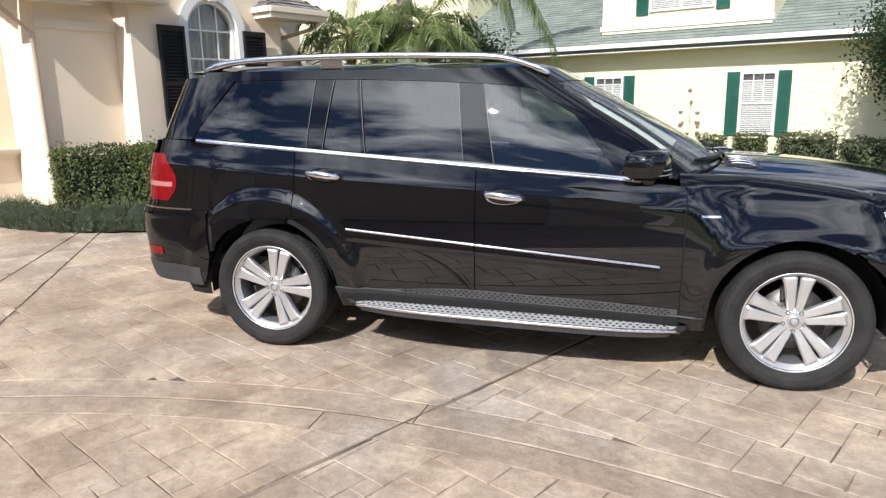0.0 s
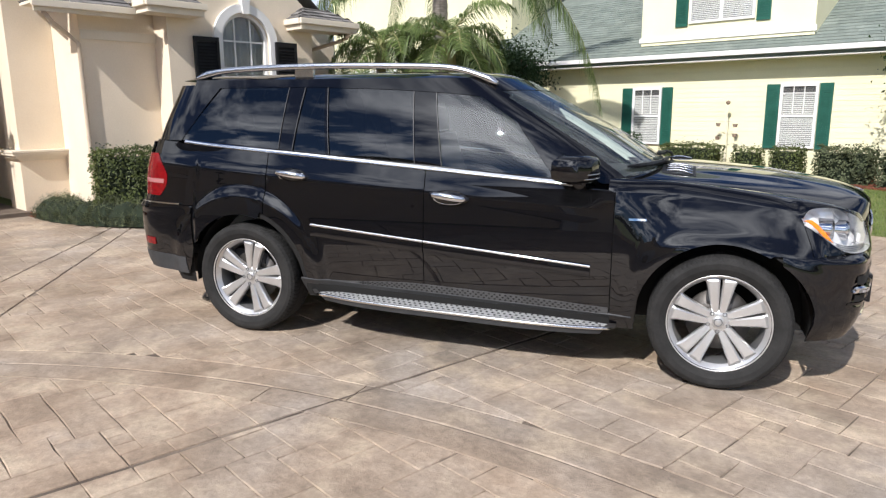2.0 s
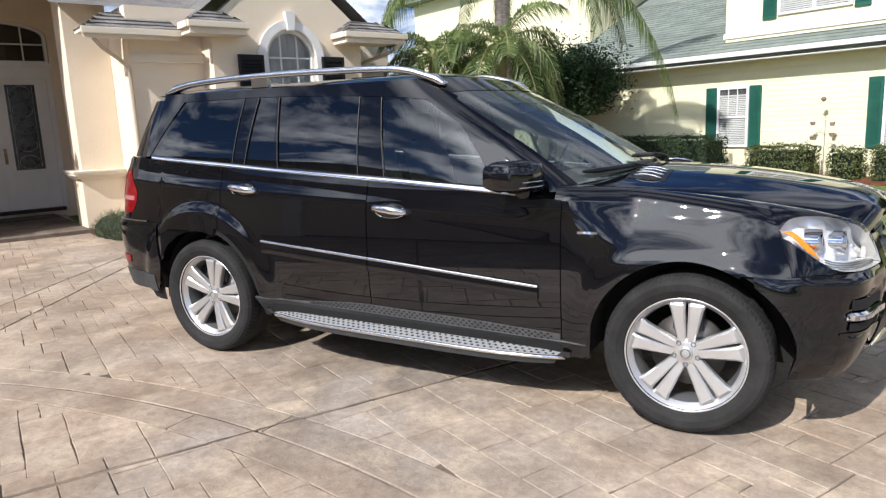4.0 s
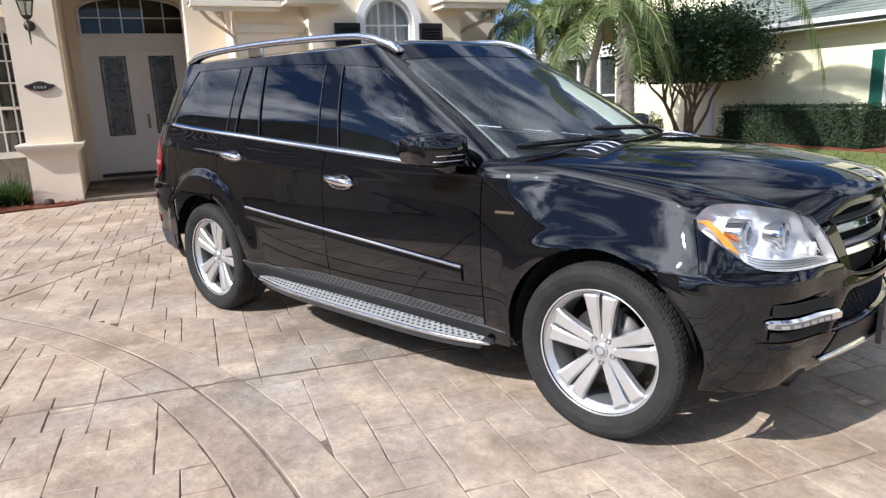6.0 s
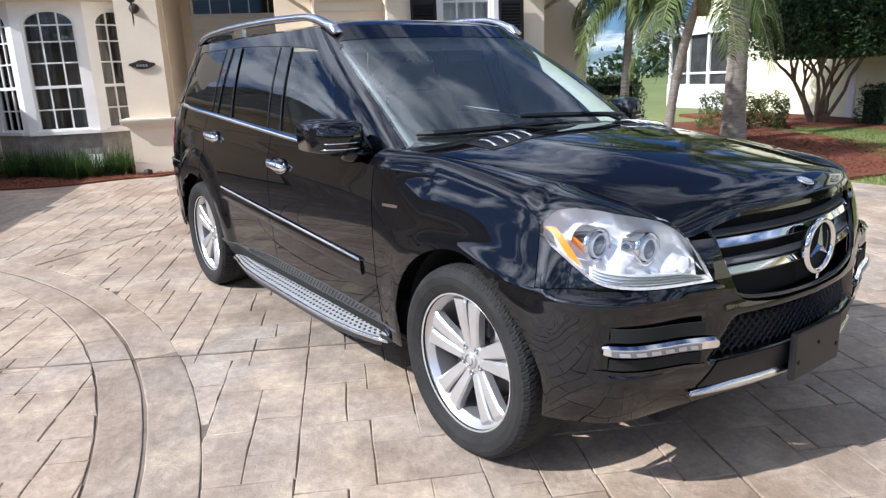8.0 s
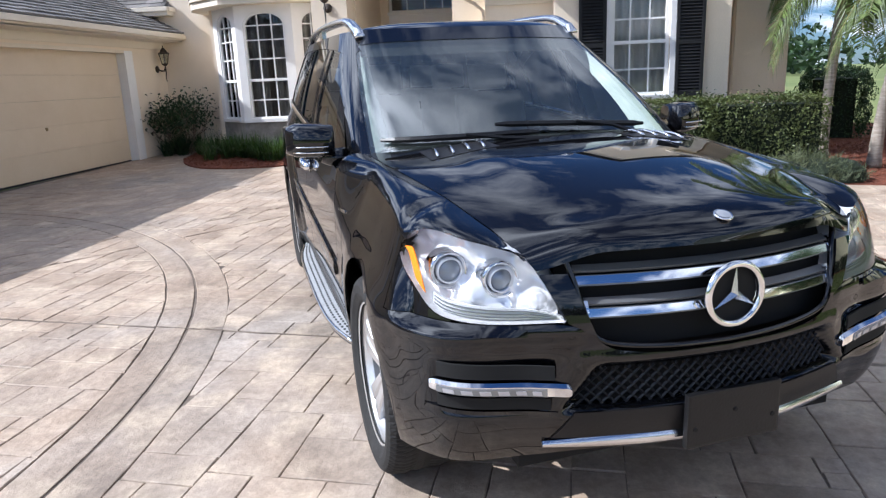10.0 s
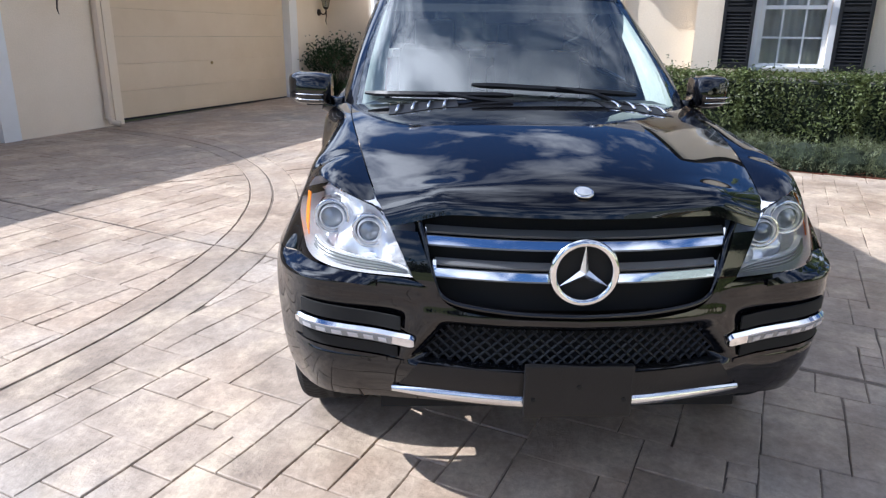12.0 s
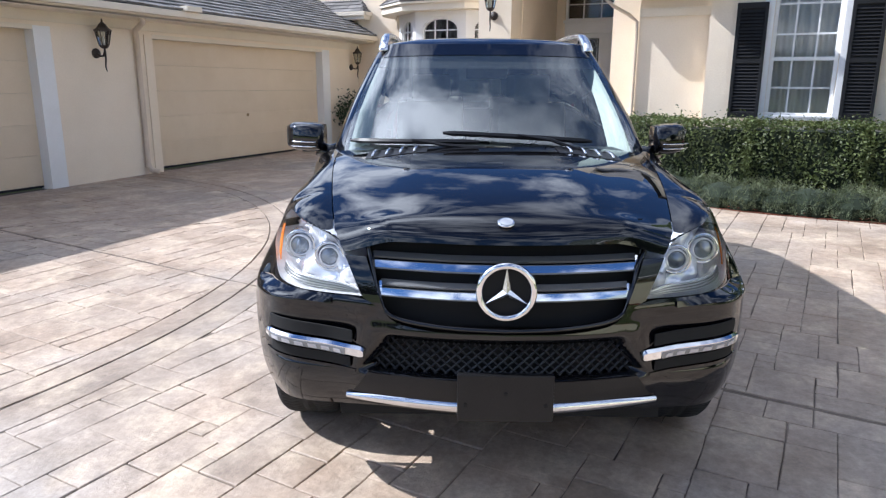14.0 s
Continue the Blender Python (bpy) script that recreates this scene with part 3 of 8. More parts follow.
# cornice returns with small hipped roofs of shingles
def shingle_slope(bm, origin, along, up, length, rise_len, row=0.13, tile=0.24, thick=0.012, trim_fn=None, seed=1):
    """Overlapping shingles on a slope: origin at the eave, unit vectors along the eave and up the slope."""
    rng = random.Random(seed)
    o, a, u = Vector(origin), Vector(along).normalized(), Vector(up).normalized()
    n = a.cross(u)
    if n.z < 0:
        n = -n
    r = 0
    s = 0.0
    while s < rise_len:
        x = -rng.random() * tile
        while x < length:
            w = tile * rng.uniform(0.75, 1.2)
            x0, x1 = max(0.0, x), min(length, x + w - 0.006)
            if trim_fn:
                lo, hi = trim_fn(s + row / 2)
                x0, x1 = max(x0, lo), min(x1, hi)
            if x1 - x0 > 0.02:
                t = thick * rng.uniform(0.8, 1.5)
                e = min(row * 1.25, rise_len - s + 0.02)
                p = [o + a * xx + u * ss + n * hh for xx, ss, hh in ((x0, s, t + 0.012), (x1, s, t + 0.012), (x1, s + e, t * 0.4), (x0, s + e, t * 0.4), (x0, s, 0.0), (x1, s, 0.0))]
                v = [bm.verts.new(q) for q in p]
                bm.faces.new((v[0], v[1], v[2], v[3]))
                bm.faces.new((v[4], v[5], v[1], v[0]))
            x += w
        s += row
        r += 1
    return bm


def hip_return(name, x_front, x_back, y0, y1, z, pitch=0.55, hips=(True, True), boxed=True):
    """A boxed cornice with fascia, gutter lip and a hipped skirt of shingles."""
    th = thing(name, "white boxed eave with grey shingles", "eave", kind="structure")
    low = 0.0 if boxed else 0.125
    part("soffit", new_box(x_back, x_front - (0.0 if boxed else 0.03), y0, y1, z + low, z + low + 0.03), STUCCO_TRIM, th)
    bm = bmesh.new()
    box(bm, x_front - 0.03, x_front, y0, y1, z + 0.03, z + 0.16)
    box(bm, x_front, x_front + 0.05, y0 - 0.03, y1 + 0.03, z + 0.08, z + 0.17, bevel=0.012)
    if hips[0]:
        box(bm, x_back, x_front - 0.03, y0, y0 + 0.03, z + 0.03 + low, z + 0.16 + 0.2 * low)
        if boxed:
            box(bm, x_back, x_front, y0 - 0.05, y0 - 0.0005, z + 0.08, z + 0.168, bevel=0.012)
    if hips[1]:
        box(bm, x_back, x_front - 0.03, y1 - 0.03, y1, z + 0.03, z + 0.16)
        box(bm, x_back, x_front, y1 + 0.0005, y1 + 0.05, z + 0.08, z + 0.168, bevel=0.012)
    part("fascia", bm, STUCCO_TRIM, th)
    d = x_front - x_back
    h = d * pitch
    sl = math.hypot(d, h)
    base = bmesh.new()
    k0, k1 = (d if hips[0] else 0.0), (d if hips[1] else 0.0)
    A, B = (x_front, y0, z + 0.16), (x_front, y1, z + 0.16)
    C, D = (x_back, y1 - k1 * 0.8, z + 0.16 + h), (x_back, y0 + k0 * 0.8, z + 0.16 + h)
    E, F = (x_back, y0, z + 0.16), (x_back, y1, z + 0.16)
    v = [base.verts.new(p) for p in (A, B, C, D, E, F)]
    base.faces.new((v[0], v[1], v[2], v[3]))
    base.faces.new((v[4], v[0], v[3]))
    base.faces.new((v[1], v[5], v[2]))
    part("roof_deck", base, SHINGLE, th)
    bm = bmesh.new()
    L = y1 - y0
    shingle_slope(bm, A, (0, 1, 0), (-d, 0, h), L, sl, trim_fn=lambda s: (k0 * 0.8 * s / sl, L - k1 * 0.8 * s / sl), seed=3)
    if hips[0]:
        shingle_slope(bm, E, (1, 0, 0), (0, k0 * 0.8, h), d, math.hypot(k0 * 0.8, h), trim_fn=lambda s: (0.0, d * (1 - s / math.hypot(k0 * 0.8, h))), seed=4)
    if hips[1]:
        shingle_slope(bm, F, (1, 0, 0), (0, -k1 * 0.8, h), d, math.hypot(k1 * 0.8, h), trim_fn=lambda s: (0.0, d * (1 - s / math.hypot(k1 * 0.8, h))), seed=5)
    part("shingles", bm, SHINGLE, th)
    return th


hip_return("eave_porch_side", -6.70, -7.2, -0.74, 0.5, 2.77, hips=(True, False), boxed=False)
hip_return("eave_wing_left", -6.25, -6.6, 0.5, 1.32, 2.86, hips=(True, True))
hip_return("eave_wing_right", -6.2, -6.6, 2.95, 4.1, 2.82, hips=(True, True))
# main roof planes behind
rb = bmesh.new()
for q in (((-6.55, 0.55, 3.03), (-6.55, 2.185, 4.35), (-13, 2.185, 4.35), (-13, 0.55, 3.03)), ((-6.55, 2.185, 4.35), (-6.55, 3.85, 3.0), (-13, 3.85, 3.0), (-13, 2.185, 4.35)),
          ((-7.3, 3.85, 3.1), (-7.3, 4.9, 3.1), (-13, 4.9, 3.1), (-13, 3.85, 3.1)),
          ((-7.2, -1.0, 3.3), (-7.2, 0.9, 3.3), (-13, 0.9, 5.8), (-13, -1.0, 5.8))):
    rb.faces.new([rb.verts.new(p) for p in q])
solid("roof_main", rb, SHINGLE, "grey shingle roof of the house", "roof", "structure")
# downspouts
def downspout(pts, label, r=0.032):
    th = thing("downspout", label, "downspout")
    part("pipe", tube(bmesh.new(), pts, r, 8), PIPE, th, smooth=True)
    for p in pts[-3:-1]:
        part("bracket", lathe(bmesh.new(), [(r + 0.006, -0.02), (r + 0.006, 0.02)], 8, p), PIPE, th)
    return th


downspout([(-6.74, -0.62, 2.80), (-6.80, -0.50, 2.68), (-6.95, -0.28, 2.56), (-6.97, -0.15, 2.45), (-6.97, -0.15, 1.2), (-6.97, -0.15, 0.2), (-6.87, -0.15, 0.14)], "cream downspout on the recess corner", 0.027)
downspout([(-6.2, 4.0, 2.84), (-6.4, 3.95, 2.72), (-6.9, 3.75, 2.6), (-7.33, 3.7, 2.5), (-7.33, 3.7, 1.2), (-7.33, 3.7, 0.3)], "cream downspout beyond the wing")

# porch: two piers, side walls, door wall
def pier(name, x0, x1, y0, y1, zb):
    th = thing(name, "cream stucco porch pier with a moulded cap", "column", "porch piers", kind="structure")
    part("shaft", new_box(x0, x1, y0, y1, 0.95, 4.3), STUCCO, th)
    part("base", new_box(x0 - 0.02, x1 + 0.02, y0 - 0.02, y1 + 0.02, zb, 0.87), STUCCO, th)
    bm = bmesh.new()
    for k, (g, a, b) in enumerate(((0.045, 0.87, 0.905), (0.085, 0.905, 0.945), (0.125, 0.945, 0.985), (0.14, 0.985, 1.02))):
        box(bm, x0 - g, x1 + g, y0 - g, y1 + g, a, b, bevel=0.008)
    part("cap_moulding", bm, STUCCO_TRIM, th)
    return th


PX = -8.0
pier("column_porch", PX - 0.6, PX, -3.17, -2.54, 0.0)
pier("column_porch", PX - 0.6, PX, -0.72, -0.125, 0.0)
DX = -11.0
wall_x("wall_porch_door", DX - 0.2, DX, -2.75, 0.1, 0.0, 4.3, [(-2.34, -0.42, 0.24, 3.33, 0.27)])
solid("wall_porch_left", new_box(DX, PX - 0.6, -2.75, -2.52, 0.0, 4.3), STUCCO, "cream stucco porch side wall", "wall", "structure")
solid("wall_porch_right", new_box(DX, PX - 0.35, -0.25, -0.121, 0.0, 4.3), STUCCO, "cream stucco porch side wall", "wall", "structure")
solid("ceiling_porch", new_box(DX, PX - 0.6, -2.75, 0.1, 4.1, 4.25), STUCCO_TRIM, "pale porch ceiling", "ceiling", "structure")
solid("wall_porch_lintel", new_box(PX - 0.6, PX - 0.02, -2.54, -0.72, 3.75, 4.3), STUCCO, "cream stucco lintel over the porch", "wall", "structure")
solid("floor_porch", new_box(DX, PX + 0.15, -2.52, -0.7, 0.0, 0.15, bevel=0.01), CONCRETE, "concrete porch step", "step", "structure")

DOOR_Y = -1.38
door_set = thing("door_entry", "white double entry door with leaded glass, closed", "door", kind="structure", at=pose(DX, DOOR_Y, 0))
part("door_frame", ring_sweep(bmesh.new(), [(-0.96, 0.24), (0.96, 0.24), (0.96, 2.72), (-0.96, 2.72)], [(-0.87, 0.262), (0.87, 0.262), (0.87, 2.6), (-0.87, 2.6)], 0, -0.16, -0.02), WHITE, door_set)
part("head_board", new_box(-0.15, -0.012, -0.98, 0.98, 2.715, 2.875), WHITE, door_set)
part("threshold", new_box(-0.14, 0.06, -0.9, 0.9, 0.2, 0.262, bevel=0.006), IRON, door_set)
for s in (-1, 1):
    leaf = part("door_leaf", wall_bm(-0.11, -0.065, -0.435, 0.435, 0.265, 2.595, [(-0.24, 0.24, 0.98, 2.5, 0.0)]), WHITE, door_set)
    leaf.location.y = s * 0.436
    part("leaded_pane", new_box(-0.1, -0.08, -0.238, 0.238, 0.982, 2.498), LEADED, leaf, "bevelled leaded glass")
    part("glass_bead", ring_sweep(bmesh.new(), [(-0.27, 0.95), (0.27, 0.95), (0.27, 2.53), (-0.27, 2.53)], [(-0.235, 0.985), (0.235, 0.985), (0.235, 2.495), (-0.235, 2.495)], 0, -0.066, -0.05), WHITE, leaf)
    bm = bmesh.new()
    for k in range(5):
        z = 1.12 + 0.31 * k
        tube(bm, [(-0.077, 0.16 * math.sin(2 * math.pi * j / 16), z + 0.12 * math.cos(2 * math.pi * j / 16)) for j in range(17)], 0.006, 4)
    box(bm, -0.08, -0.074, -0.19, -0.182, 1.02, 2.46)
    box(bm, -0.08, -0.074, 0.182, 0.19, 1.02, 2.46)
    part("lead_came", bm, LEAD, leaf, "grey lead scrollwork")
    part("lower_panel", ring_sweep(bmesh.new(), [(-0.27, 0.42), (0.27, 0.42), (0.27, 0.84), (-0.27, 0.84)], [(-0.24, 0.45), (0.24, 0.45), (0.24, 0.81), (-0.24, 0.81)], 0, -0.066, -0.052), WHITE, leaf)
    if s > 0:
        part("handle_plate", new_box(-0.066, -0.05, -0.39, -0.34, 1.1, 1.38, bevel=0.006), BRASS, leaf, "aged brass handle plate")
        part("handle", tube(bmesh.new(), [(-0.05, -0.365, 1.3), (-0.01, -0.365, 1.28), (-0.005, -0.365, 1.2), (-0.02, -0.365, 1.13), (-0.05, -0.365, 1.12)], 0.009), BRASS, leaf, "aged brass handle", True)
make_window("window_transom", pose(DX, DOOR_Y, 0), 1.9, 2.86, 3.33, 0.27, 5, [3.2], label="white arched transom window above the entry door", curtain=False)
part("door_mat", new_box(0.25, 0.8, -0.5, 0.5, 0.15, 0.165), IRON).location = (DX, DOOR_Y, 0)
tagged(bpy.data.objects["door_mat"], "dark doormat on the porch step", "mat")

# plaque with a blank plate on the porch pier
plq = thing("wall_plaque", "dark bronze oval plaque on the porch pier", "plaque", at=pose(PX, -2.865, 1.85))
part("plate", prism(bmesh.new(), [(0.19 * math.cos(a) * (1 + 0.08 * math.cos(4 * a)), 0.06 * math.sin(a) * (1 + 0.2 * math.cos(4 * a)) + 0.015) for a in [2 * math.pi * k / 32 for k in range(32)]], 0, 0.002, 0.02), IRON, plq)
part("rim", ring_sweep(bmesh.new(), [(0.165 * math.cos(2 * math.pi * k / 32), 0.055 * math.sin(2 * math.pi * k / 32)) for k in range(32)], [(0.15 * math.cos(2 * math.pi * k / 32), 0.044 * math.sin(2 * math.pi * k / 32)) for k in range(32)], 0, 0.018, 0.028), IRON, plq)
bm = bmesh.new()
for k in range(4):
    box(bm, 0.018, 0.025, -0.085 + k * 0.045, -0.055 + k * 0.045, -0.02, 0.02)
part("raised_bar", bm, LEAD, plq, "plain raised bars")

# walls beside the bay, and the bay window
BX = -9.1
wall_x("wall_left_of_bay", -10.65, -10.4, -7.2, -5.7, -0.1, 3.3)
wall_x("wall_right_of_bay", -9.75, -9.5, -3.1, -2.752, -0.1, 3.3)
solid("wall_bay_link", new_box(-9.5, -8.6, -3.12, -2.9, -0.1, 3.3), STUCCO, "cream stucco wall behind the porch pier", "wall", "structure")


def bay_face(p, q, win_w, name):
    """One white face of the bay between plan points p and q."""
    p, q = Vector((*p, 0)), Vector((*q, 0))
    d = q - p
    L = d.length
    m = Matrix.Translation((p + q) / 2) @ Matrix.Rotation(math.atan2(d.y, d.x) - math.pi / 2, 4, "Z")
    wl = solid("wall_" + name, wall_bm(-0.16, 0, -L / 2, L / 2, 0.78, 3.3, [(-win_w / 2, win_w / 2, 0.84, 2.6, 0.25)]), WHITE, "white painted face of the bay window", "wall", "structure")
    wl.matrix_world = m
    pl = solid("wall_plinth_" + name, new_box(-0.16, -0.01, -L / 2, L / 2, -0.1, 0.775), PLINTH, "grey stone plinth under the bay window", "wall", "structure")
    pl.matrix_world = m
    make_window("window_" + name, m, win_w, 0.84, 2.6, 0.25, 3, [1.2, 1.98, 2.33, 2.6], mid=1.58, frame_w=0.035, label="white arched bay window with dark curtains behind", depth=0.1, cloth=DARK_CURTAIN)


bay_face((-9.72, -5.72), (BX, -5.02), 0.62, "bay_left")
bay_face((BX, -5.02), (BX, -3.88), 0.82, "bay_middle")
bay_face((BX, -3.88), (-9.65, -3.05), 0.68, "bay_right")
solid("wall_bay_cheek", new_box(-10.45, -9.72, -5.78, -5.7, -0.1, 3.3), STUCCO, "cream stucco wall beside the bay window", "wall", "structure")
solid("trim_bay_sill", prism(bmesh.new(), [(-9.78, -5.76), (-9.04, -5.0), (-9.04, -3.88), (-9.6, -3.0), (-9.75, -3.1), (-9.2, -3.9), (-9.2, -5.0), (-9.8, -5.7)], 2, 0.775, 0.83), WHITE, "white sill band under the bay window", "trim", "structure")


def shingled_facet(deck, cover, p, q, r, t, seed):
    """One slope of a hipped roof: eave from p to q, upper edge from t to r."""
    p, q, r, t = (Vector(v) for v in (p, q, r, t))
    deck.faces.new([deck.verts.new(v) for v in (p, q, r, t)])
    a = (q - p).normalized()
    L = (q - p).length
    up = (t - p) - a * (t - p).dot(a)
    S = up.length
    lo1, hi1 = (t - p).dot(a), (r - p).dot(a)
    shingle_slope(cover, p, a, up, L, S, row=0.14, tile=0.26, thick=0.014, trim_fn=lambda k: (lo1 * k / S, L + (hi1 - L) * k / S), seed=seed)


# turret roof over the bay: moulded eave and shingled slopes
BAY_EAVE = [(-9.85, -6.2), (-9.40, -5.98), (-8.78, -5.17), (-8.78, -3.78), (-9.30, -2.95), (-10.45, -2.95), (-10.45, -6.2)]
bay_roof = thing("roof_bay", "grey shingle turret roof with a pale eave over the bay window", "roof", kind="structure")
part("eave_board", prism(bmesh.new(), BAY_EAVE, 2, 2.97, 3.10), STUCCO_TRIM, bay_roof)
part("eave_moulding", prism(bmesh.new(), [(x * 1.0 + (0.06 if x > -10 else 0), y) for x, y in BAY_EAVE], 2, 3.102, 3.14), STUCCO_TRIM, bay_roof)
deck_, cover_ = bmesh.new(), bmesh.new()
TOP_A, TOP_B = (-10.2, -5.0, 4.05), (-10.2, -4.1, 4.05)
for k, (p_, q_, r_, t_) in enumerate((((-9.85, -6.2, 3.14), (-9.34, -5.98, 3.14), TOP_A, (-10.2, -5.3, 4.05)), ((-9.34, -5.98, 3.14), (-8.72, -5.17, 3.14), TOP_A, TOP_A),
                                      ((-8.72, -5.17, 3.14), (-8.72, -3.78, 3.14), TOP_B, TOP_A), ((-8.72, -3.78, 3.14), (-9.24, -2.95, 3.14), TOP_B, TOP_B))):
    if r_ == t_:
        r_ = (r_[0] - 0.001, r_[1] + 0.002, r_[2])
    shingled_facet(deck_, cover_, p_, q_, r_, t_, 20 + k)
part("roof_deck", deck_, SHINGLE, bay_roof)
tagged(part("shingles", cover_, SHINGLE, bay_roof), kind="stuff")
solid("wall_upper_corner", new_box(-10.9, -10.46, -8.4, -2.76, 2.3, 4.6), STUCCO, "cream stucco upper house wall in the corner", "wall", "structure")
hip_return("eave_corner", -10.12, -10.455, -8.3, -6.85, 2.98, pitch=0.9, hips=(False, True))

# garage wing
GY = -7.2
gw = prism(bmesh.new(), [(-10.4, -0.1), (-9.05, -0.1), (-9.05, 2.2), (-4.05, 2.2), (-4.05, -0.1), (-2.35, -0.1), (-2.35, 2.2), (2.85, 2.2), (2.85, -0.1), (4.2, -0.1), (4.2, 2.62), (-10.4, 2.62)], 1, GY - 0.25, GY)
solid("wall_garage", gw, STUCCO, "cream stucco garage wall", "wall", "structure")
solid("wall_garage_end", new_box(3.95, 4.2, -14.0, GY - 0.252, -0.2, 2.62), STUCCO, "cream stucco garage end wall", "wall", "structure")


def garage_door(name, x0, x1, z0, z1, lock=True):
    gd = thing(name, "pale yellow sectional garage door, closed", "garage door", "garage doors", kind="structure")
    n = 5
    h = (z1 - z0) / n
    for k in range(n):
        bm = new_box(x0, x1, GY - 0.2, GY - 0.155, z0 + k * h + 0.001, z0 + (k + 1) * h - 0.001, bevel=0.004)
        box(bm, x0, x1, GY - 0.158, GY - 0.15, z0 + k * h + 0.055, z0 + k * h + 0.062)
        part("door_panel", bm, GARAGE_PAINT, gd)
    part("bottom_seal", new_box(x0, x1, GY - 0.195, GY - 0.16, z0 - 0.03, z0), RUBBER, gd, "black rubber seal")
    if lock:
        part("lock_plate", lathe(bmesh.new(), [(0.0, 0.0), (0.03, 0.0), (0.03, 0.012), (0.0, 0.014)], 14, ((x0 + x1) / 2 - 0.0, GY - 0.156, z0 + 0.78), "y"), BRASS, gd, "brass lock")
    return gd


RUBBER = material("black_rubber", (0.015, 0.015, 0.015), 0.8)
garage_door("door_garage", -8.85, -4.1, 0.14, 2.2)
garage_door("door_garage", -2.12, 2.62, 0.1, 2.2)
for x0, x1, zb in ((-9.12, -8.84, 0.05), (-4.11, -3.95, 0.05), (-2.36, -2.11, 0.02), (2.61, 2.86, 0.0)):
    j = solid("trim_garage_jamb", new_box(x0, x1, GY - 0.21, GY + 0.02, zb, 2.24), WHITE if x0 != -4.11 else STUCCO, "white garage door jamb", "trim", "structure")
for x0, x1 in ((-8.84, -4.11), (-2.11, 2.61)):
    solid("trim_garage_head", new_box(x0, x1, GY - 0.21, GY + 0.015, 2.19, 2.25), STUCCO_TRIM, "pale garage door head", "trim", "structure")
lantern(pose(-3.06, GY, 1.92, 0, 0, 90), "dark bronze wall lantern beside the garage door", 1.3)
lantern(pose(-10.05, GY, 1.9, 0, 0, 90), "dark bronze wall lantern beside the garage door", 1.3)
lantern(pose(PX, -2.87, 2.72), "dark bronze wall lantern on the porch pier", 1.4)
downspout([(-3.55, GY + 0.42, 2.5), (-3.6, GY + 0.4, 2.38), (-3.72, GY + 0.1, 2.28), (-3.78, GY + 0.045, 2.15), (-3.78, GY + 0.045, 1.2), (-3.78, GY + 0.045, 0.22), (-3.8, GY + 0.1, 0.14), (-3.85, GY + 0.2, 0.12)], "tan downspout on the garage wall", 0.042)
ge = thing("eave_garage", "pale garage eave with gutter", "eave", kind="structure")
part("soffit", new_box(-10.9, 4.5, GY, GY + 0.46, 2.44, 2.47), STUCCO_TRIM, ge)
part("fascia", new_box(-10.9, 4.5, GY + 0.43, GY + 0.46, 2.45, 2.6), STUCCO_TRIM, ge)
part("gutter", new_box(-10.95, 4.55, GY + 0.462, GY + 0.55, 2.5, 2.6, bevel=0.02), STUCCO_TRIM, ge)
part("frieze_board", new_box(-10.4, 4.2, GY + 0.001, GY + 0.03, 2.3, 2.44), STUCCO_TRIM, ge)
part("gutter_return", new_box(-4.62, -4.3, GY + 0.47, GY + 0.62, 2.6, 2.68, bevel=0.01), STUCCO_TRIM, ge)

# ---- neighbouring house ----
NY = 13.2
nh = thing("house", "pale yellow clapboard house with green shutters and a grey-green shingle roof", "house")
part("wall", new_box(-14.6, 14.0, NY, NY + 0.2, -0.2, 3.0), SIDING, nh)
part("upper_wall", new_box(-19.5, -10.6, NY + 1.2, NY + 6.0, -0.2, 6.2), SIDING, nh)
part("upper_roof", prism(bmesh.new(), [(NY + 0.7, 6.2), (NY + 6.5, 6.2), (NY + 3.6, 8.2)], 0, -20.0, -10.1), SHINGLE_N, nh)
z = 0.05
k = 0
while z < 2.42:
    for a, b in ((-14.6, -10.62), (-10.38, 14.0)):
        part("siding_board", prism(bmesh.new(), [(NY - 0.004, z + 0.118), (NY - 0.008, z + 0.118), (NY - 0.014, z), (NY - 0.004, z)], 0, a, b), SIDING, nh)
    z += 0.116
    k += 1
part("corner_board", new_box(-10.62, -10.38, NY - 0.035, NY + 0.01, -0.1, 2.5), WHITE, nh)
part("frieze", new_box(-14.6, 14.0, NY - 0.03, NY, 2.42, 2.62), SIDING, nh)
part("soffit", new_box(-10.9, 14.0, NY - 0.5, NY, 2.62, 2.65), WHITE, nh)
part("gutter", new_box(-10.9, 14.0, NY - 0.6, NY - 0.5, 2.72, 2.83, bevel=0.02), WHITE, nh)
part("roof", prism(bmesh.new(), [(NY - 0.52, 2.66), (NY - 0.52, 2.84), (NY + 5.5, 6.0), (NY + 5.5, 2.66)], 0, -10.9, 14.0), SHINGLE_N, nh)
bm = bmesh.new()
shingle_slope(bm, (-10.9, NY - 0.52, 2.842), (1, 0, 0), (0, 6.02, 3.16), 24.9, 4.4, row=0.17, tile=0.5, thick=0.008, seed=8)
tagged(part("shingles", bm, SHINGLE_N, nh), kind="stuff")
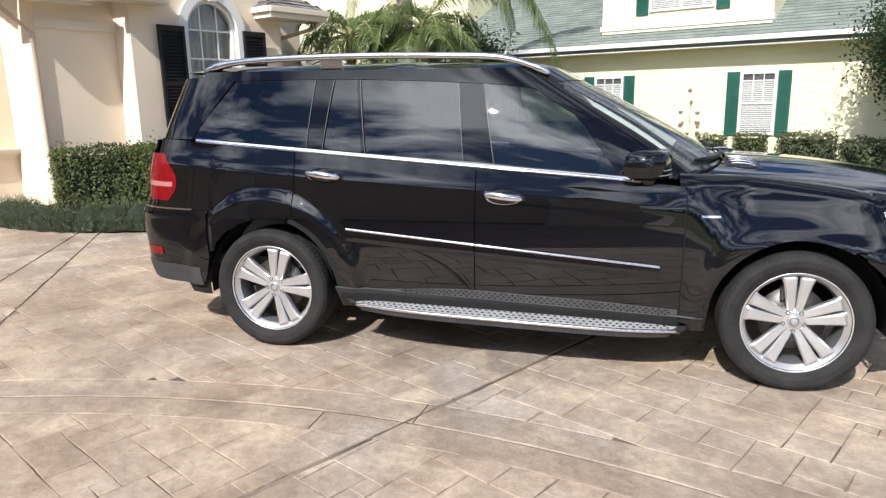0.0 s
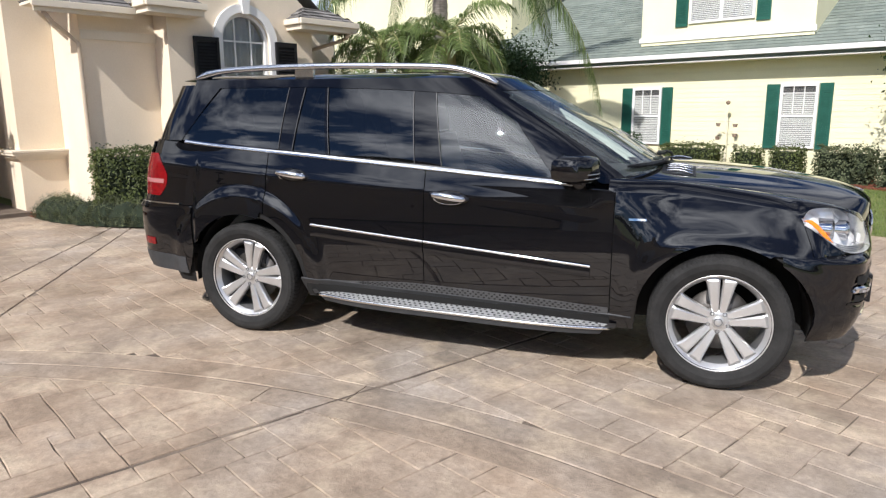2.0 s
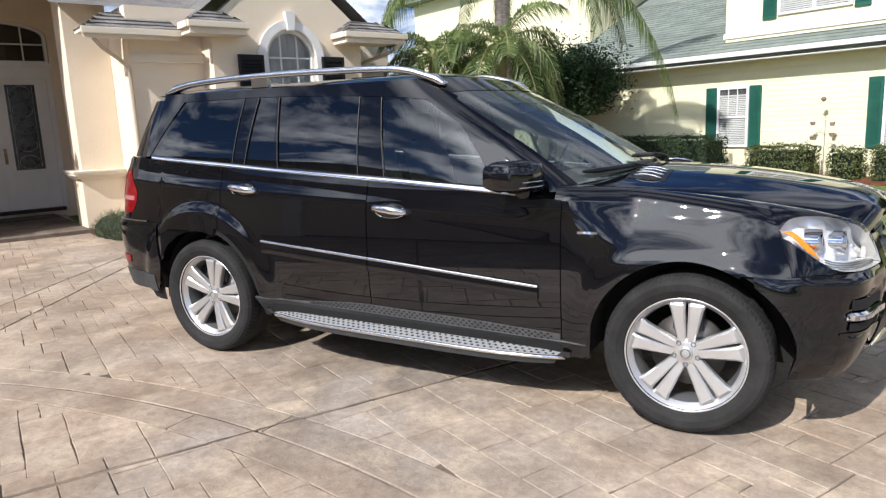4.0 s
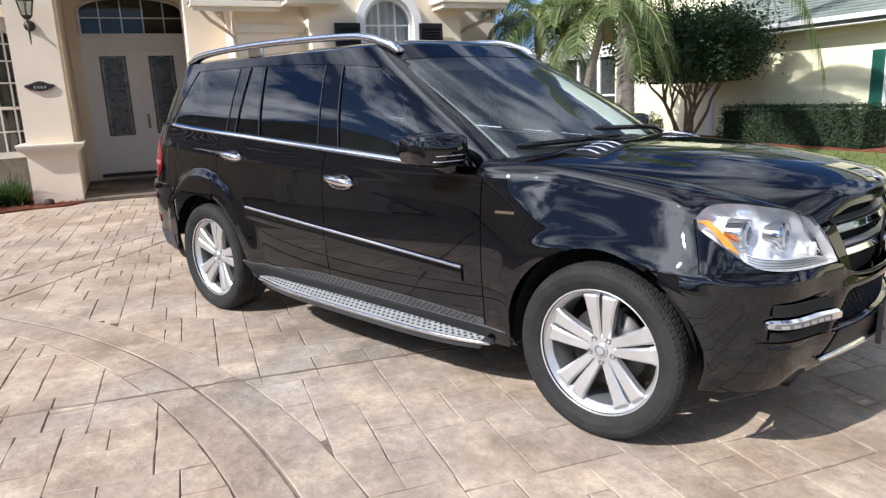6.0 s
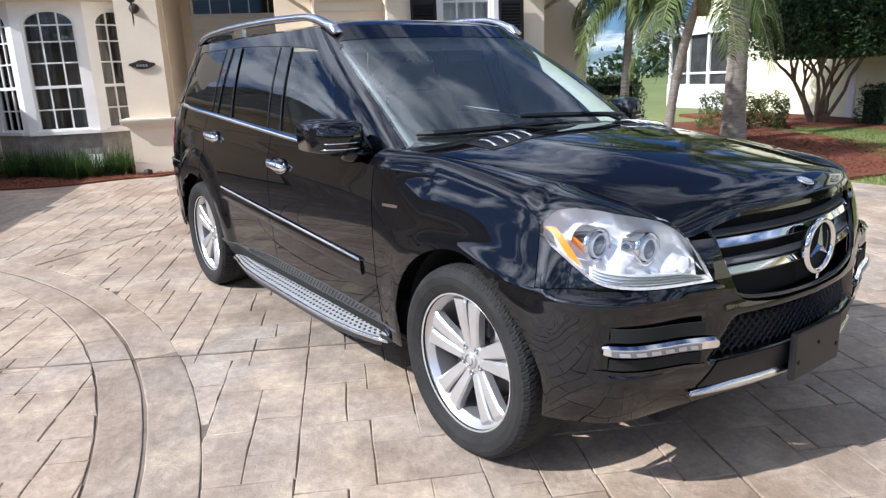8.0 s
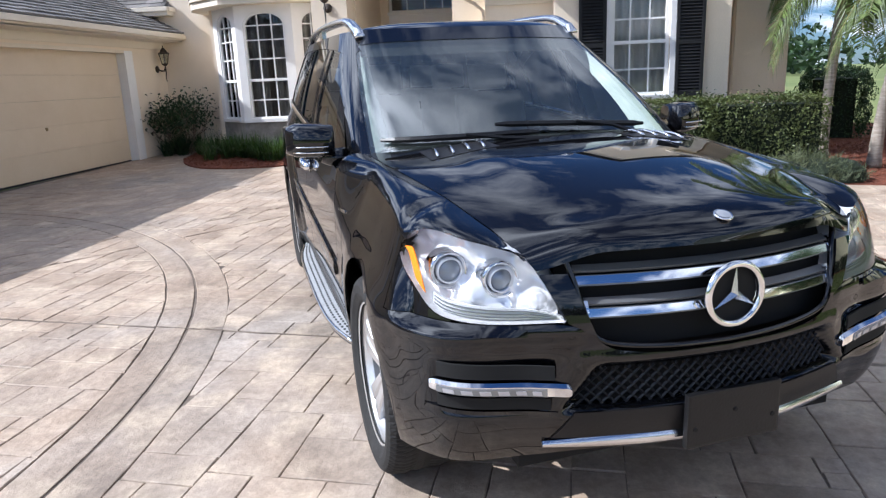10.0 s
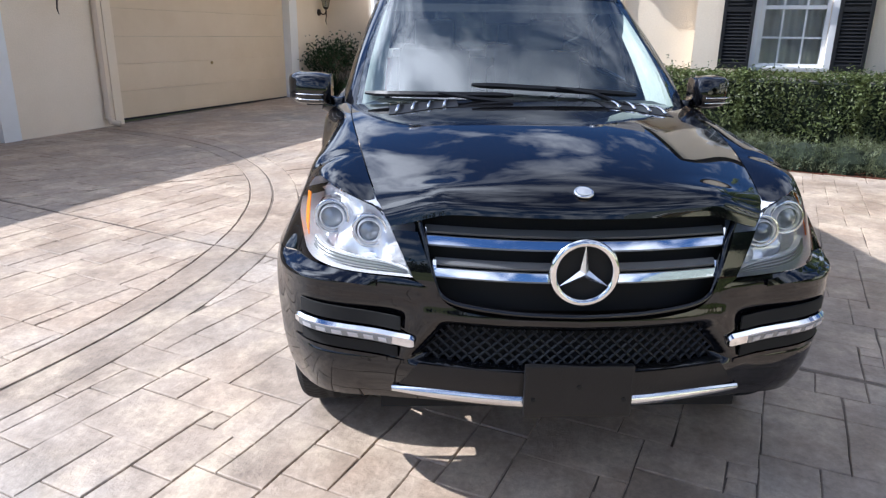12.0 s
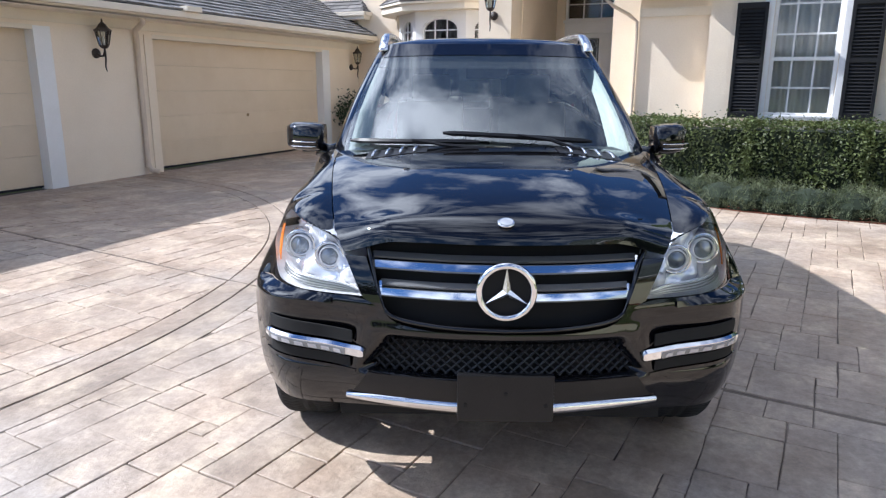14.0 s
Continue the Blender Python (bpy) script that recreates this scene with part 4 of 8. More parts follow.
# dormer
dm = part("dormer", wall_bm(NY - 0.1, NY + 3.2, -5.46, -1.38, 3.1, 5.4), SIDING, nh)
dm.data.transform(Matrix(((0, 1, 0, 0), (1, 0, 0, 0), (0, 0, 1, 0), (0, 0, 0, 1))))
part("dormer_trim", new_box(-5.5, -1.34, NY - 0.13, NY - 0.102, 3.18, 3.3), WHITE, nh)
part("dormer_roof", prism(bmesh.new(), [(-5.8, 5.4), (-1.0, 5.4), (-3.4, 6.9)], 1, NY - 0.4, NY + 4.0), SHINGLE_N, nh)


def neighbour_window(x0, x1, z0, z1, y, double=False, blind=True):
    w = part("window", ring_sweep(bmesh.new(), [(x0, z0), (x1, z0), (x1, z1), (x0, z1)], [(x0 + 0.06, z0 + 0.06), (x1 - 0.06, z0 + 0.06), (x1 - 0.06, z1 - 0.06), (x0 + 0.06, z1 - 0.06)], 1, y - 0.05, y), WHITE, nh, "white sash window with a blind")
    # dark sheet close behind the slats stands for the shaded room
    part("blind_gap_sheet", new_box(x0 + 0.05, x1 - 0.05, y - 0.012, y - 0.006, z0 + 0.05, z1 - 0.05), BLIND_SHADE, w)
    bm = bmesh.new()
    z = z0 + 0.08
    while z < z1 - 0.22:
        box(bm, x0 + 0.065, x1 - 0.065, y - 0.022, y - 0.014, z, z + 0.03)
        z += 0.043
    part("blind", bm, BLIND, w)
    mid = (z0 + z1) / 2
    part("meeting_rail", new_box(x0 + 0.05, x1 - 0.05, y - 0.045, y - 0.024, mid - 0.025, mid + 0.025), WHITE, w)
    n = 6 if double else 3
    for i in range(1, n):
        a = x0 + 0.06 + (x1 - x0 - 0.12) * i / n
        big = double and i == n // 2
        part("glazing_bar", new_box(a - (0.04 if big else 0.009), a + (0.04 if big else 0.009), y - 0.042, y - 0.026, (z0 if big else mid + 0.0) + 0.05, z1 - 0.05), WHITE, w)
    part("glazing_bar", new_box(x0 + 0.05, x1 - 0.05, y - 0.04, y - 0.028, z1 - 0.215, z1 - 0.197), WHITE, w)
    pn = part("pane", new_box(x0 + 0.05, x1 - 0.05, y - 0.036, y - 0.033, z0 + 0.05, z1 - 0.05), PANE, w)
    pn.visible_shadow = False
    return w


SCREEN_DARK = mottled("insect_screen", (0.02, 0.022, 0.022), (0.05, 0.05, 0.05), scale=2.0, fine=80.0, rough=0.7, bump=0.1)
# room shade seen between blind slats, as a dark colour
BLIND_SHADE = material("blind_gap_shade", (0.10, 0.10, 0.105), 0.5)


def plain_shutter(x0, x1, z0, z1, y):
    bm = new_box(x0, x1, y - 0.04, y - 0.004, z0, z1, bevel=0.005)
    z = z0 + 0.1
    while z < z1 - 0.1:
        box(bm, x0 + 0.05, x1 - 0.05, y - 0.052, y - 0.041, z, z + 0.022)
        z += 0.05
    part("shutter", bm, GREEN_SHUTTER, nh, "dark green louvred shutter")


for a in (-2.29, -5.95):
    neighbour_window(a + 0.30, a + 1.1, 0.62, 2.06, NY - 0.02)
    plain_shutter(a, a + 0.285, 0.6, 2.06, NY - 0.02)
    plain_shutter(a + 1.115, a + 1.39, 0.6, 2.06, NY - 0.02)
neighbour_window(-4.22, -2.66, 3.56, 4.9, NY - 0.1, True)
plain_shutter(-4.56, -4.25, 3.5, 4.9, NY - 0.1)
plain_shutter(-2.63, -2.32, 3.5, 4.9, NY - 0.1)
# screened porch
lan = part("screened_porch", new_box(-20.0, -14.6, NY + 0.6, NY + 0.8, -0.2, 0.9), WHITE, nh, "white screened porch")
part("beam", new_box(-20.0, -14.6, NY + 0.55, NY + 0.85, 2.6, 3.0), WHITE, lan)
for x in (-19.9, -18.7, -17.5, -16.3, -15.2):
    part("post", new_box(x - 0.07, x + 0.07, NY + 0.62, NY + 0.78, 0.9, 2.6), WHITE, lan)
part("rail", new_box(-20.0, -14.6, NY + 0.64, NY + 0.76, 1.25, 1.32), WHITE, lan)
part("screen", new_box(-19.95, -14.65, NY + 0.69, NY + 0.71, 0.9, 2.6), SCREEN_DARK, lan, "dark insect screen")
# garden pole with hooks beside the wall
gp = thing("garden_pole", "weathered garden pole with hanging planters by the neighbouring wall", "garden ornament", at=pose(-3.04, NY - 0.35, 0))
part("pole", tube(bmesh.new(), [(0, 0, 0), (0, 0, 1.6)], 0.009), STUCCO_TRIM, gp)
part("finial", lathe(bmesh.new(), [(0.0, 1.60), (0.04, 1.62), (0.055, 1.66), (0.03, 1.70), (0.0, 1.71)], 12), BARK, gp, smooth=True)
for zz, s in ((1.2, -1), (1.18, 1), (0.88, -1), (0.95, 1)):
    part("arm", tube(bmesh.new(), [(0, 0, zz), (0.12 * s, 0, zz + 0.05), (0.24 * s, 0, zz)], 0.007), STUCCO_TRIM, gp)
    part("planter", lathe(bmesh.new(), [(0.0, zz - 0.1), (0.04, zz - 0.1), (0.06, zz - 0.02), (0.0, zz - 0.02)], 10, (0.2 * s, 0, 0)), BARK, gp)

# ---- garage roof ----
roof_deck = bmesh.new()
prism(roof_deck, [(GY + 0.5, 2.6), (GY - 3.6, 4.75), (GY - 7.7, 2.6)], 0, -11.6, 4.6)
groof = solid("roof_garage", roof_deck, SHINGLE, "grey shingle garage roof", "roof", "structure")
bm = bmesh.new()
shingle_slope(bm, (-11.6, GY + 0.52, 2.612), (1, 0, 0), (0, -4.12, 2.16), 16.2, 4.3, row=0.15, tile=0.3, thick=0.016, seed=12)
tagged(part("shingles", bm, SHINGLE, groof), kind="stuff")
# ---- ground ----
gb = bmesh.new()
span = [-400, -200, -100, -60, -40] + [-30 + 1.5 * i for i in range(41)] + [40, 60, 100, 200, 400]
grid = [[gb.verts.new((x, y, ground_z(x, y) - 0.05)) for y in span] for x in span]
for i in range(len(span) - 1):
    for j in range(len(span) - 1):
        gb.faces.new((grid[i][j], grid[i + 1][j], grid[i + 1][j + 1], grid[i][j + 1]))
solid("ground", gb, FAR_GRASS, "grass ground reaching to the horizon", "ground", "structure")


def sheet(name, outline, lift, mat, label, category, step=0.5, kind="structure", smooth=True):
    """A flat patch that follows the slope of the ground."""
    bm = bmesh.new()
    top = [bm.verts.new((x, y, ground_z(x, y) + lift)) for x, y in outline]
    low = [bm.verts.new((x, y, ground_z(x, y) - 0.08)) for x, y in outline]
    bm.faces.new(top)
    for i in range(len(top)):
        j = (i + 1) % len(top)
        bm.faces.new((top[i], low[i], low[j], top[j]))
    bmesh.ops.recalc_face_normals(bm, faces=bm.faces)
    return solid(name, bm, mat, label, category, kind)


def spline(pts, n=8, closed=False):
    out = []
    m = len(pts)
    for i in range(m if closed else m - 1):
        p0, p1, p2, p3 = (pts[(i + k) % m] if closed else pts[max(0, min(m - 1, i + k))] for k in (-1, 0, 1, 2))
        for k in range(n):
            t = k / n
            out.append(tuple(0.5 * (2 * b + (c - a) * t + (2 * a - 5 * b + 4 * c - d) * t * t + (3 * b - a - 3 * c + d) * t ** 3) for a, b, c, d in zip(p0, p1, p2, p3)))
    if not closed:
        out.append(tuple(pts[-1]))
    return out


# the edge of planting and lawn round the drive
BED_EDGE = spline([(-8.0, -0.75), (-7.5, -0.74), (-6.6, -0.55), (-5.75, 0.05), (-4.9, 0.85), (-4.5, 1.6), (-4.38, 3.0), (-4.4, 4.3), (-3.9, 5.2), (-2.4, 6.1), (0.0, 6.05), (3.0, 5.7), (7.0, 5.5), (14.0, 5.4)])
COL_BED = spline([(-7.95, -2.5), (-7.62, -2.75), (-7.55, -3.3), (-7.15, -4.2), (-7.3, -5.2), (-8.3, -6.0), (-9.6, -6.35), (-10.38, -6.4)])
sheet("bed_house", BED_EDGE[:BED_EDGE.index(min(BED_EDGE, key=lambda p: abs(p[0] + 2.9) + abs(p[1] - 5.8)))] + [(-3.2, 7.5), (-6.0, 9.5), (-12.0, 10.2), (-13.0, 4.6), (-7.0, 4.5), (-6.5, 0.0), (-8.0, -0.1)], 0.006, MULCH, "red bark mulch bed along the house", "mulch bed")
sheet("bed_porch", COL_BED + [(-10.38, -3.0), (-8.0, -2.6)], 0.025, MULCH, "red bark mulch bed under the bay window", "mulch bed")
sheet("bed_neighbour", [(-14.5, 10.9), (-11.8, 10.5), (-9.4, 10.6), (-7.6, 11.6), (-4.0, 11.7), (0.0, 11.5), (6.0, 11.4), (14.0, 11.4), (14.0, 13.25), (-14.5, 13.25)], 0.03, MULCH, "red bark mulch bed by the neighbouring wall", "mulch bed")
sheet("lawn", [p for p in BED_EDGE if p[0] > -2.95] + [(14.0, 11.45), (6.0, 11.45), (0.0, 11.55), (-4.0, 11.75), (-7.6, 11.65), (-9.4, 10.65), (-6.0, 9.4), (-3.2, 7.4)], 0.005, SOIL_GRASS, "green lawn between the drive and the neighbouring house", "lawn")


def inside(p, poly):
    c = False
    j = len(poly) - 1
    for i in range(len(poly)):
        if (poly[i][1] > p[1]) != (poly[j][1] > p[1]) and p[0] < (poly[j][0] - poly[i][0]) * (p[1] - poly[i][1]) / (poly[j][1] - poly[i][1]) + poly[i][0]:
            c = not c
        j = i
    return c


rng = np.random.default_rng(5)
LAWN_POLY = [p for p in BED_EDGE if p[0] > -2.95] + [(14.0, 11.45), (0.0, 11.55), (-7.6, 11.65), (-9.4, 10.65), (-3.2, 7.4)]
vs, fs = [], []
while len(fs) < 42000:
    x, y = rng.uniform(-9, 9), 5.3 + 6.2 * rng.random() ** 1.3
    if not inside((x, y), LAWN_POLY):
        continue
    h, a = rng.uniform(0.03, 0.065), rng.uniform(0, 6.28)
    w = rng.uniform(0.004, 0.008)
    z0 = ground_z(x, y)
    i = len(vs)
    vs += [(x - w * math.cos(a), y - w * math.sin(a), z0), (x + w * math.cos(a), y + w * math.sin(a), z0), (x + rng.normal(0, 0.02), y + rng.normal(0, 0.02), z0 + h)]
    fs.append((i, i + 1, i + 2))
tagged(new("grass_blades", data_mesh("grass_blades", vs, fs, GRASS)), "short green and straw lawn grass blades", "grass", kind="stuff")


# ---- planting ----
def bark_chips(poly, count, seed, x0, x1, y0, y1):
    r = np.random.default_rng(seed)
    c, n = [], []
    while len(c) < count:
        x, y = r.uniform(x0, x1), r.uniform(y0, y1)
        if inside((x, y), poly):
            c.append((x, y, ground_z(x, y) + 0.03 + 0.015 * r.random()))
            n.append((r.normal(0, 0.4), r.normal(0, 0.4), 1))
    return leaf_mesh("bark_chips", c, n, 0.06, 0.022, MULCH, r)


HOUSE_BED_POLY = [p for p in BED_EDGE if p[0] <= -2.95] + [(-3.2, 7.4), (-6.0, 9.4), (-12.0, 10.0), (-7.0, 4.5), (-6.6, 0.0)]
tagged(new("bark_chips", bark_chips(HOUSE_BED_POLY, 5000, 3, -10, -3, -0.8, 9)), "loose red bark chips", "mulch", kind="stuff")
tagged(new("bark_chips", bark_chips(COL_BED + [(-10.3, -3.0)], 3500, 4, -10.4, -7, -6.4, -2.5)), "loose red bark chips", "mulch", kind="stuff")


def hedge(path, width, z0, z1, leaf, mat, label, per_m2=1500, seed=1, name="hedge", core=True, lump=0.05):
    """A clipped hedge along a path of plan points: a near-black solid for the shade inside and a coat of leaves."""
    r = np.random.default_rng(seed)
    th = thing(name, label, "hedge", at=pose(*path[0], ground_z(*path[0])))
    off = np.array([path[0][0], path[0][1], ground_z(*path[0])])
    C, Nn = [], []
    cb = bmesh.new()
    for p, q in zip(path, path[1:]):
        p, q = np.array(p, float), np.array(q, float)
        d = q - p
        L = np.linalg.norm(d)
        d /= L
        nrm = np.array([-d[1], d[0]])
        H, W = z1 - z0, width
        def add(count, f):
            for _ in range(count):
                s, pt, nn = f()
                base = p + d * s
                C.append((base[0] + nrm[0] * pt[0] - off[0], base[1] + nrm[1] * pt[0] - off[1], pt[1] + z0))
                Nn.append((nrm[0] * nn[0] + r.normal(0, 0.55), nrm[1] * nn[0] + r.normal(0, 0.55), nn[1] + r.normal(0, 0.55)))
        def bulge(s, h):
            return lump * (math.sin(s * 5.1 + seed) * math.sin(h * 6.3 + 2 * seed) + 0.6 * math.sin(s * 11.7 + h * 9.0))
        def side(sg):
            def f():
                s, h = r.uniform(-0.06, L + 0.06), r.uniform(0, H)
                edge = 0.06 * max(0.0, (h / H - 0.85) / 0.15) ** 2
                return s, (sg * (W / 2 - edge + bulge(s, h) - abs(r.normal(0, 0.035)) + 0.01), h), (sg, 0.25)
            return f
        def top():
            s, w = r.uniform(-0.06, L + 0.06), r.uniform(-W / 2, W / 2)
            return s, (w, H - 0.03 * (2 * w / W) ** 4 + bulge(s, w * 2) * 0.6 + abs(r.normal(0, 0.025)) * (1 if r.random() < 0.85 else 2.5)), (0, 1)
        def ends():
            s = r.choice((-0.03, L + 0.03)) + r.normal(0, 0.03)
            return s, (r.uniform(-W / 2, W / 2), r.uniform(0, H)), (0, 0.3)
        for sg in (-1, 1):
            add(int(per_m2 * L * H), side(sg))
        add(int(per_m2 * L * W), top)
        add(int(per_m2 * W * H * 2), ends)
        # near-black block in place of the shade behind the leaves
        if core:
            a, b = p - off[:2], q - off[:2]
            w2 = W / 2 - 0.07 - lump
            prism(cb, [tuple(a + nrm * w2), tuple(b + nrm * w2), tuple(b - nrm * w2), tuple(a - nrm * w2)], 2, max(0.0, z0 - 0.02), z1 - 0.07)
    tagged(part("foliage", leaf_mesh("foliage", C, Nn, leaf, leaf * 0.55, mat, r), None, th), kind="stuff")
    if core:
        part("shade_core", cb, HEDGE_SHADE, th)
    return th


def juniper(path, width, height, label, seed, count=2600, mat=None):
    """A low spreading evergreen: many short twigs rising outwards."""
    r = np.random.default_rng(seed)
    th = thing("juniper_bush", label, "shrub", "junipers", at=pose(*path[0], ground_z(*path[0])))
    off = np.array([path[0][0], path[0][1], ground_z(*path[0])])
    pts = np.array(spline(path, 10)) if len(path) > 2 else np.array(path)
    vs, fs = [], []
    for _ in range(count):
        k = r.integers(0, len(pts) - 1)
        c = pts[k] + (pts[k + 1] - pts[k]) * r.random()
        rad, a = width / 2 * math.sqrt(r.random()), r.uniform(0, 6.28)
        x, y = c[0] + rad * math.cos(a), c[1] + rad * math.sin(a)
        dome = height * (1 - (2 * rad / width) ** 2 * 0.75) * (0.8 + 0.2 * math.sin(x * 7 + seed) * math.sin(y * 6))
        z = dome * (0.25 + 0.75 * r.random() ** 0.5)
        lx, ly, lz = math.cos(a) * rad / width + r.normal(0, 0.35), math.sin(a) * rad / width + r.normal(0, 0.35), 0.55 + r.normal(0, 0.2)
        L = r.uniform(0.07, 0.16)
        d = Vector((lx, ly, lz)).normalized() * L
        base = Vector((x - off[0], y - off[1], z)) - d * 0.6
        side = d.cross(Vector((r.normal(), r.normal(), r.normal()))).normalized()
        for j in range(6):
            t = (j + 0.5) / 6
            sg = 1 if j % 2 else -1
            p = base + d * t
            tip = p + d * 0.28 + side * sg * L * 0.26 * (1.15 - t)
            i = len(vs)
            vs += [tuple(p - d * 0.05), tuple(p + d * 0.10), tuple(tip)]
            fs.append((i, i + 1, i + 2))
    tagged(part("foliage", data_mesh("foliage", vs, fs, mat or JUNIPER), None, th), kind="stuff")
    # near-black cones stand for the shade between the twigs
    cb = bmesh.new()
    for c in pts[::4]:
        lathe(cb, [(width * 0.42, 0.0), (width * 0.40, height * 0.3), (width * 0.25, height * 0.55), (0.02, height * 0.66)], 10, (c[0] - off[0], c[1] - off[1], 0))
    part("shade_core", cb, HEDGE_SHADE, th)
    return th


hedge([(-6.56, -0.20), (-5.95, 0.75)], 0.6, 0.02, 0.94, 0.05, HEDGE_LEAF, "clipped green boxwood hedge beside the porch", 1700, 2)
hedge([(-5.75, 0.45), (-5.72, 1.6), (-5.7, 2.9), (-5.75, 4.35)], 0.75, 0.02, 0.955, 0.05, HEDGE_LEAF, "clipped green boxwood hedge under the arched window", 1500, 3)
juniper([(-7.5, -0.5), (-6.95, -0.47), (-6.3, -0.25), (-5.7, 0.15), (-5.2, 0.65)], 0.62, 0.44, "low grey-green juniper at the foot of the hedge", 5, 3400)
juniper([(-5.2, 0.8), (-4.85, 1.5), (-4.75, 2.3)], 0.75, 0.42, "low grey-green juniper at the foot of the hedge", 6, 3600)
juniper([(-4.75, 2.4), (-4.72, 3.4), (-4.75, 4.3)], 0.76, 0.42, "low grey-green juniper at the foot of the hedge", 7, 3800)
hedge([(-9.0, 12.45), (-5.2, 12.3)], 0.9, 0.02, 0.84, 0.06, DARK_LEAF, "dark clipped hedge by the neighbouring wall", 700, 11)
hedge([(-4.35, 12.5), (-3.1, 12.5)], 0.65, 0.0, 0.66, 0.06, HEDGE_LEAF, "small clipped hedge by the neighbouring wall", 900, 12)
hedge([(-2.6, 12.5), (-2.15, 12.5)], 0.6, 0.0, 0.62, 0.06, HEDGE_LEAF, "small clipped bush by the neighbouring wall", 900, 13)
hedge([(-1.78, 12.5), (-1.27, 12.5)], 0.65, 0.0, 0.68, 0.06, HEDGE_LEAF, "small clipped bush by the neighbouring wall", 900, 14)
hedge([(-0.8, 12.4), (0.1, 12.35)], 0.85, 0.0, 0.70, 0.07, JUNIPER, "loose green shrub by the neighbouring wall", 800, 15, lump=0.12)
hedge([(0.4, 12.2), (4.5, 12.2)], 0.9, 0.0, 0.6, 0.07, JUNIPER, "loose green shrub by the neighbouring wall", 700, 16, lump=0.12)
hedge([(-9.5, 6.2), (-12.5, 7.5)], 1.1, 0.0, 1.15, 0.06, DARK_LEAF, "dark green shrubs behind the palms", 600, 17, lump=0.12)
hedge([(-9.9, 10.1), (-9.5, 10.3)], 0.7, 0.0, 0.62, 0.07, HEDGE_LEAF, "loose rounded shrub at the foot of the palms", 1100, 18, core=False, lump=0.16)
hedge([(-10.2, 9.0), (-9.4, 9.25)], 0.7, 0.0, 0.72, 0.06, HEDGE_LEAF, "loose green shrub behind the palm trunk", 1100, 19, core=False, lump=0.15)


def frond(bm_leaf, bm_stem, base, yaw, lift, length, droop, rng, leaflets=60, leaf_len=0.42, hang=0.6):
    """A feather palm frond: a bent midrib with drooping leaflets on both sides."""
    d = Vector((math.cos(yaw), math.sin(yaw), 0))
    pts = []
    for i in range(13):
        t = i / 12
        out = length * (math.sin(t * 1.25) / math.sin(1.25) * 0.85 if droop > 0.8 else t * 0.9)
        z = lift * length * t - droop * length * t * t
        pts.append(Vector(base) + d * out + Vector((0, 0, z)))
    tube(bm_stem, pts, [0.022 * (1 - 0.85 * i / 12) for i in range(13)], 5)
    side = Vector((-d.y, d.x, 0))
    for k in range(leaflets):
        t = 0.12 + 0.88 * (k + 0.5) / leaflets
        f = t * 12
        i = min(11, int(f))
        p = pts[i].lerp(pts[i + 1], f - i)
        tan = (pts[i + 1] - pts[i]).normalized()
        L = leaf_len * (0.55 + 0.6 * math.sin(math.pi * min(1, t * 0.9 + 0.08))) * rng.uniform(0.85, 1.15)
        for s in (-1, 1):
            dirv = (side * s * 0.8 + tan * 0.55 + Vector((0, 0, rng.uniform(-0.1, 0.25)))).normalized()
            mid = p + dirv * L * (0.5 if hang < 1 else 0.32) + Vector((0, 0, -0.22 * L if hang >= 1 else 0))
            tip = p + dirv * L * (0.85 if hang < 1 else 0.45) + Vector((0, 0, -hang * L * rng.uniform(0.6, 1.1)))
            w = tan * (0.010 if hang < 1 else 0.017)
            v = [bm_leaf.verts.new(q) for q in (p - w * 0.5, p + w * 0.5, mid + w, mid - w, tip)]
            bm_leaf.faces.new((v[0], v[1], v[2], v[3]))
            bm_leaf.faces.new((v[3], v[2], v[4]))


def palm(x, y, height, r0, r1, fronds, length, label, seed, lean=(0, 0), hang=0.6, leaf_len=0.42, skirt=True):
    rng = random.Random(seed)
    z0 = ground_z(x, y)
    th = thing("palm_tree", label, "palm tree", "palms", at=pose(x, y, z0))
    bm = bmesh.new()
    n = int(height / 0.09)
    pts, rad = [], []
    for i in range(n + 1):
        t = i / n
        pts.append((lean[0] * t * t, lean[1] * t * t, height * t))
        rad.append((r0 * 0.35 * (1 - t) ** 8 + r0 + (r1 - r0) * t) * (1.0 if i % 2 else 0.94))
    part("trunk", tube(bm, pts, rad, 14), PALM_BARK, th, "ringed grey palm trunk", True)
    lb, sb = bmesh.new(), bmesh.new()
    top = Vector((lean[0], lean[1], height))
    for k in range(fronds):
        ring = k / fronds
        yaw = k * 2.399 + rng.uniform(-0.2, 0.2)
        lift = 1.0 - (1.05 if hang >= 1 else 1.15) * ring + rng.uniform(-0.08, 0.08)
        frond(lb, sb, top + Vector((0, 0, 0.12 * (1 - ring))), yaw, lift, length * rng.uniform(0.85, 1.1), 0.75 + (0.08 if hang >= 1 else 0.35) * ring, rng, leaflets=110 if hang >= 1 else 60, leaf_len=leaf_len, hang=hang)
    tagged(part("foliage", lb, PALM_LEAF, th), kind="stuff")
    tagged(part("frond_ribs", sb, PALM_RIB, th), kind="stuff")
    if skirt:
        part("crown_shaft", tube(bmesh.new(), [tuple(top - Vector((0, 0, 0.5))), tuple(top - Vector((0, 0, 0.15))), tuple(top + Vector((0, 0, 0.25)))], [r1 * 1.15, r1 * 1.5, r1 * 0.6], 12), PALM_RIB, th, "fibrous crown shaft", True)
    return th


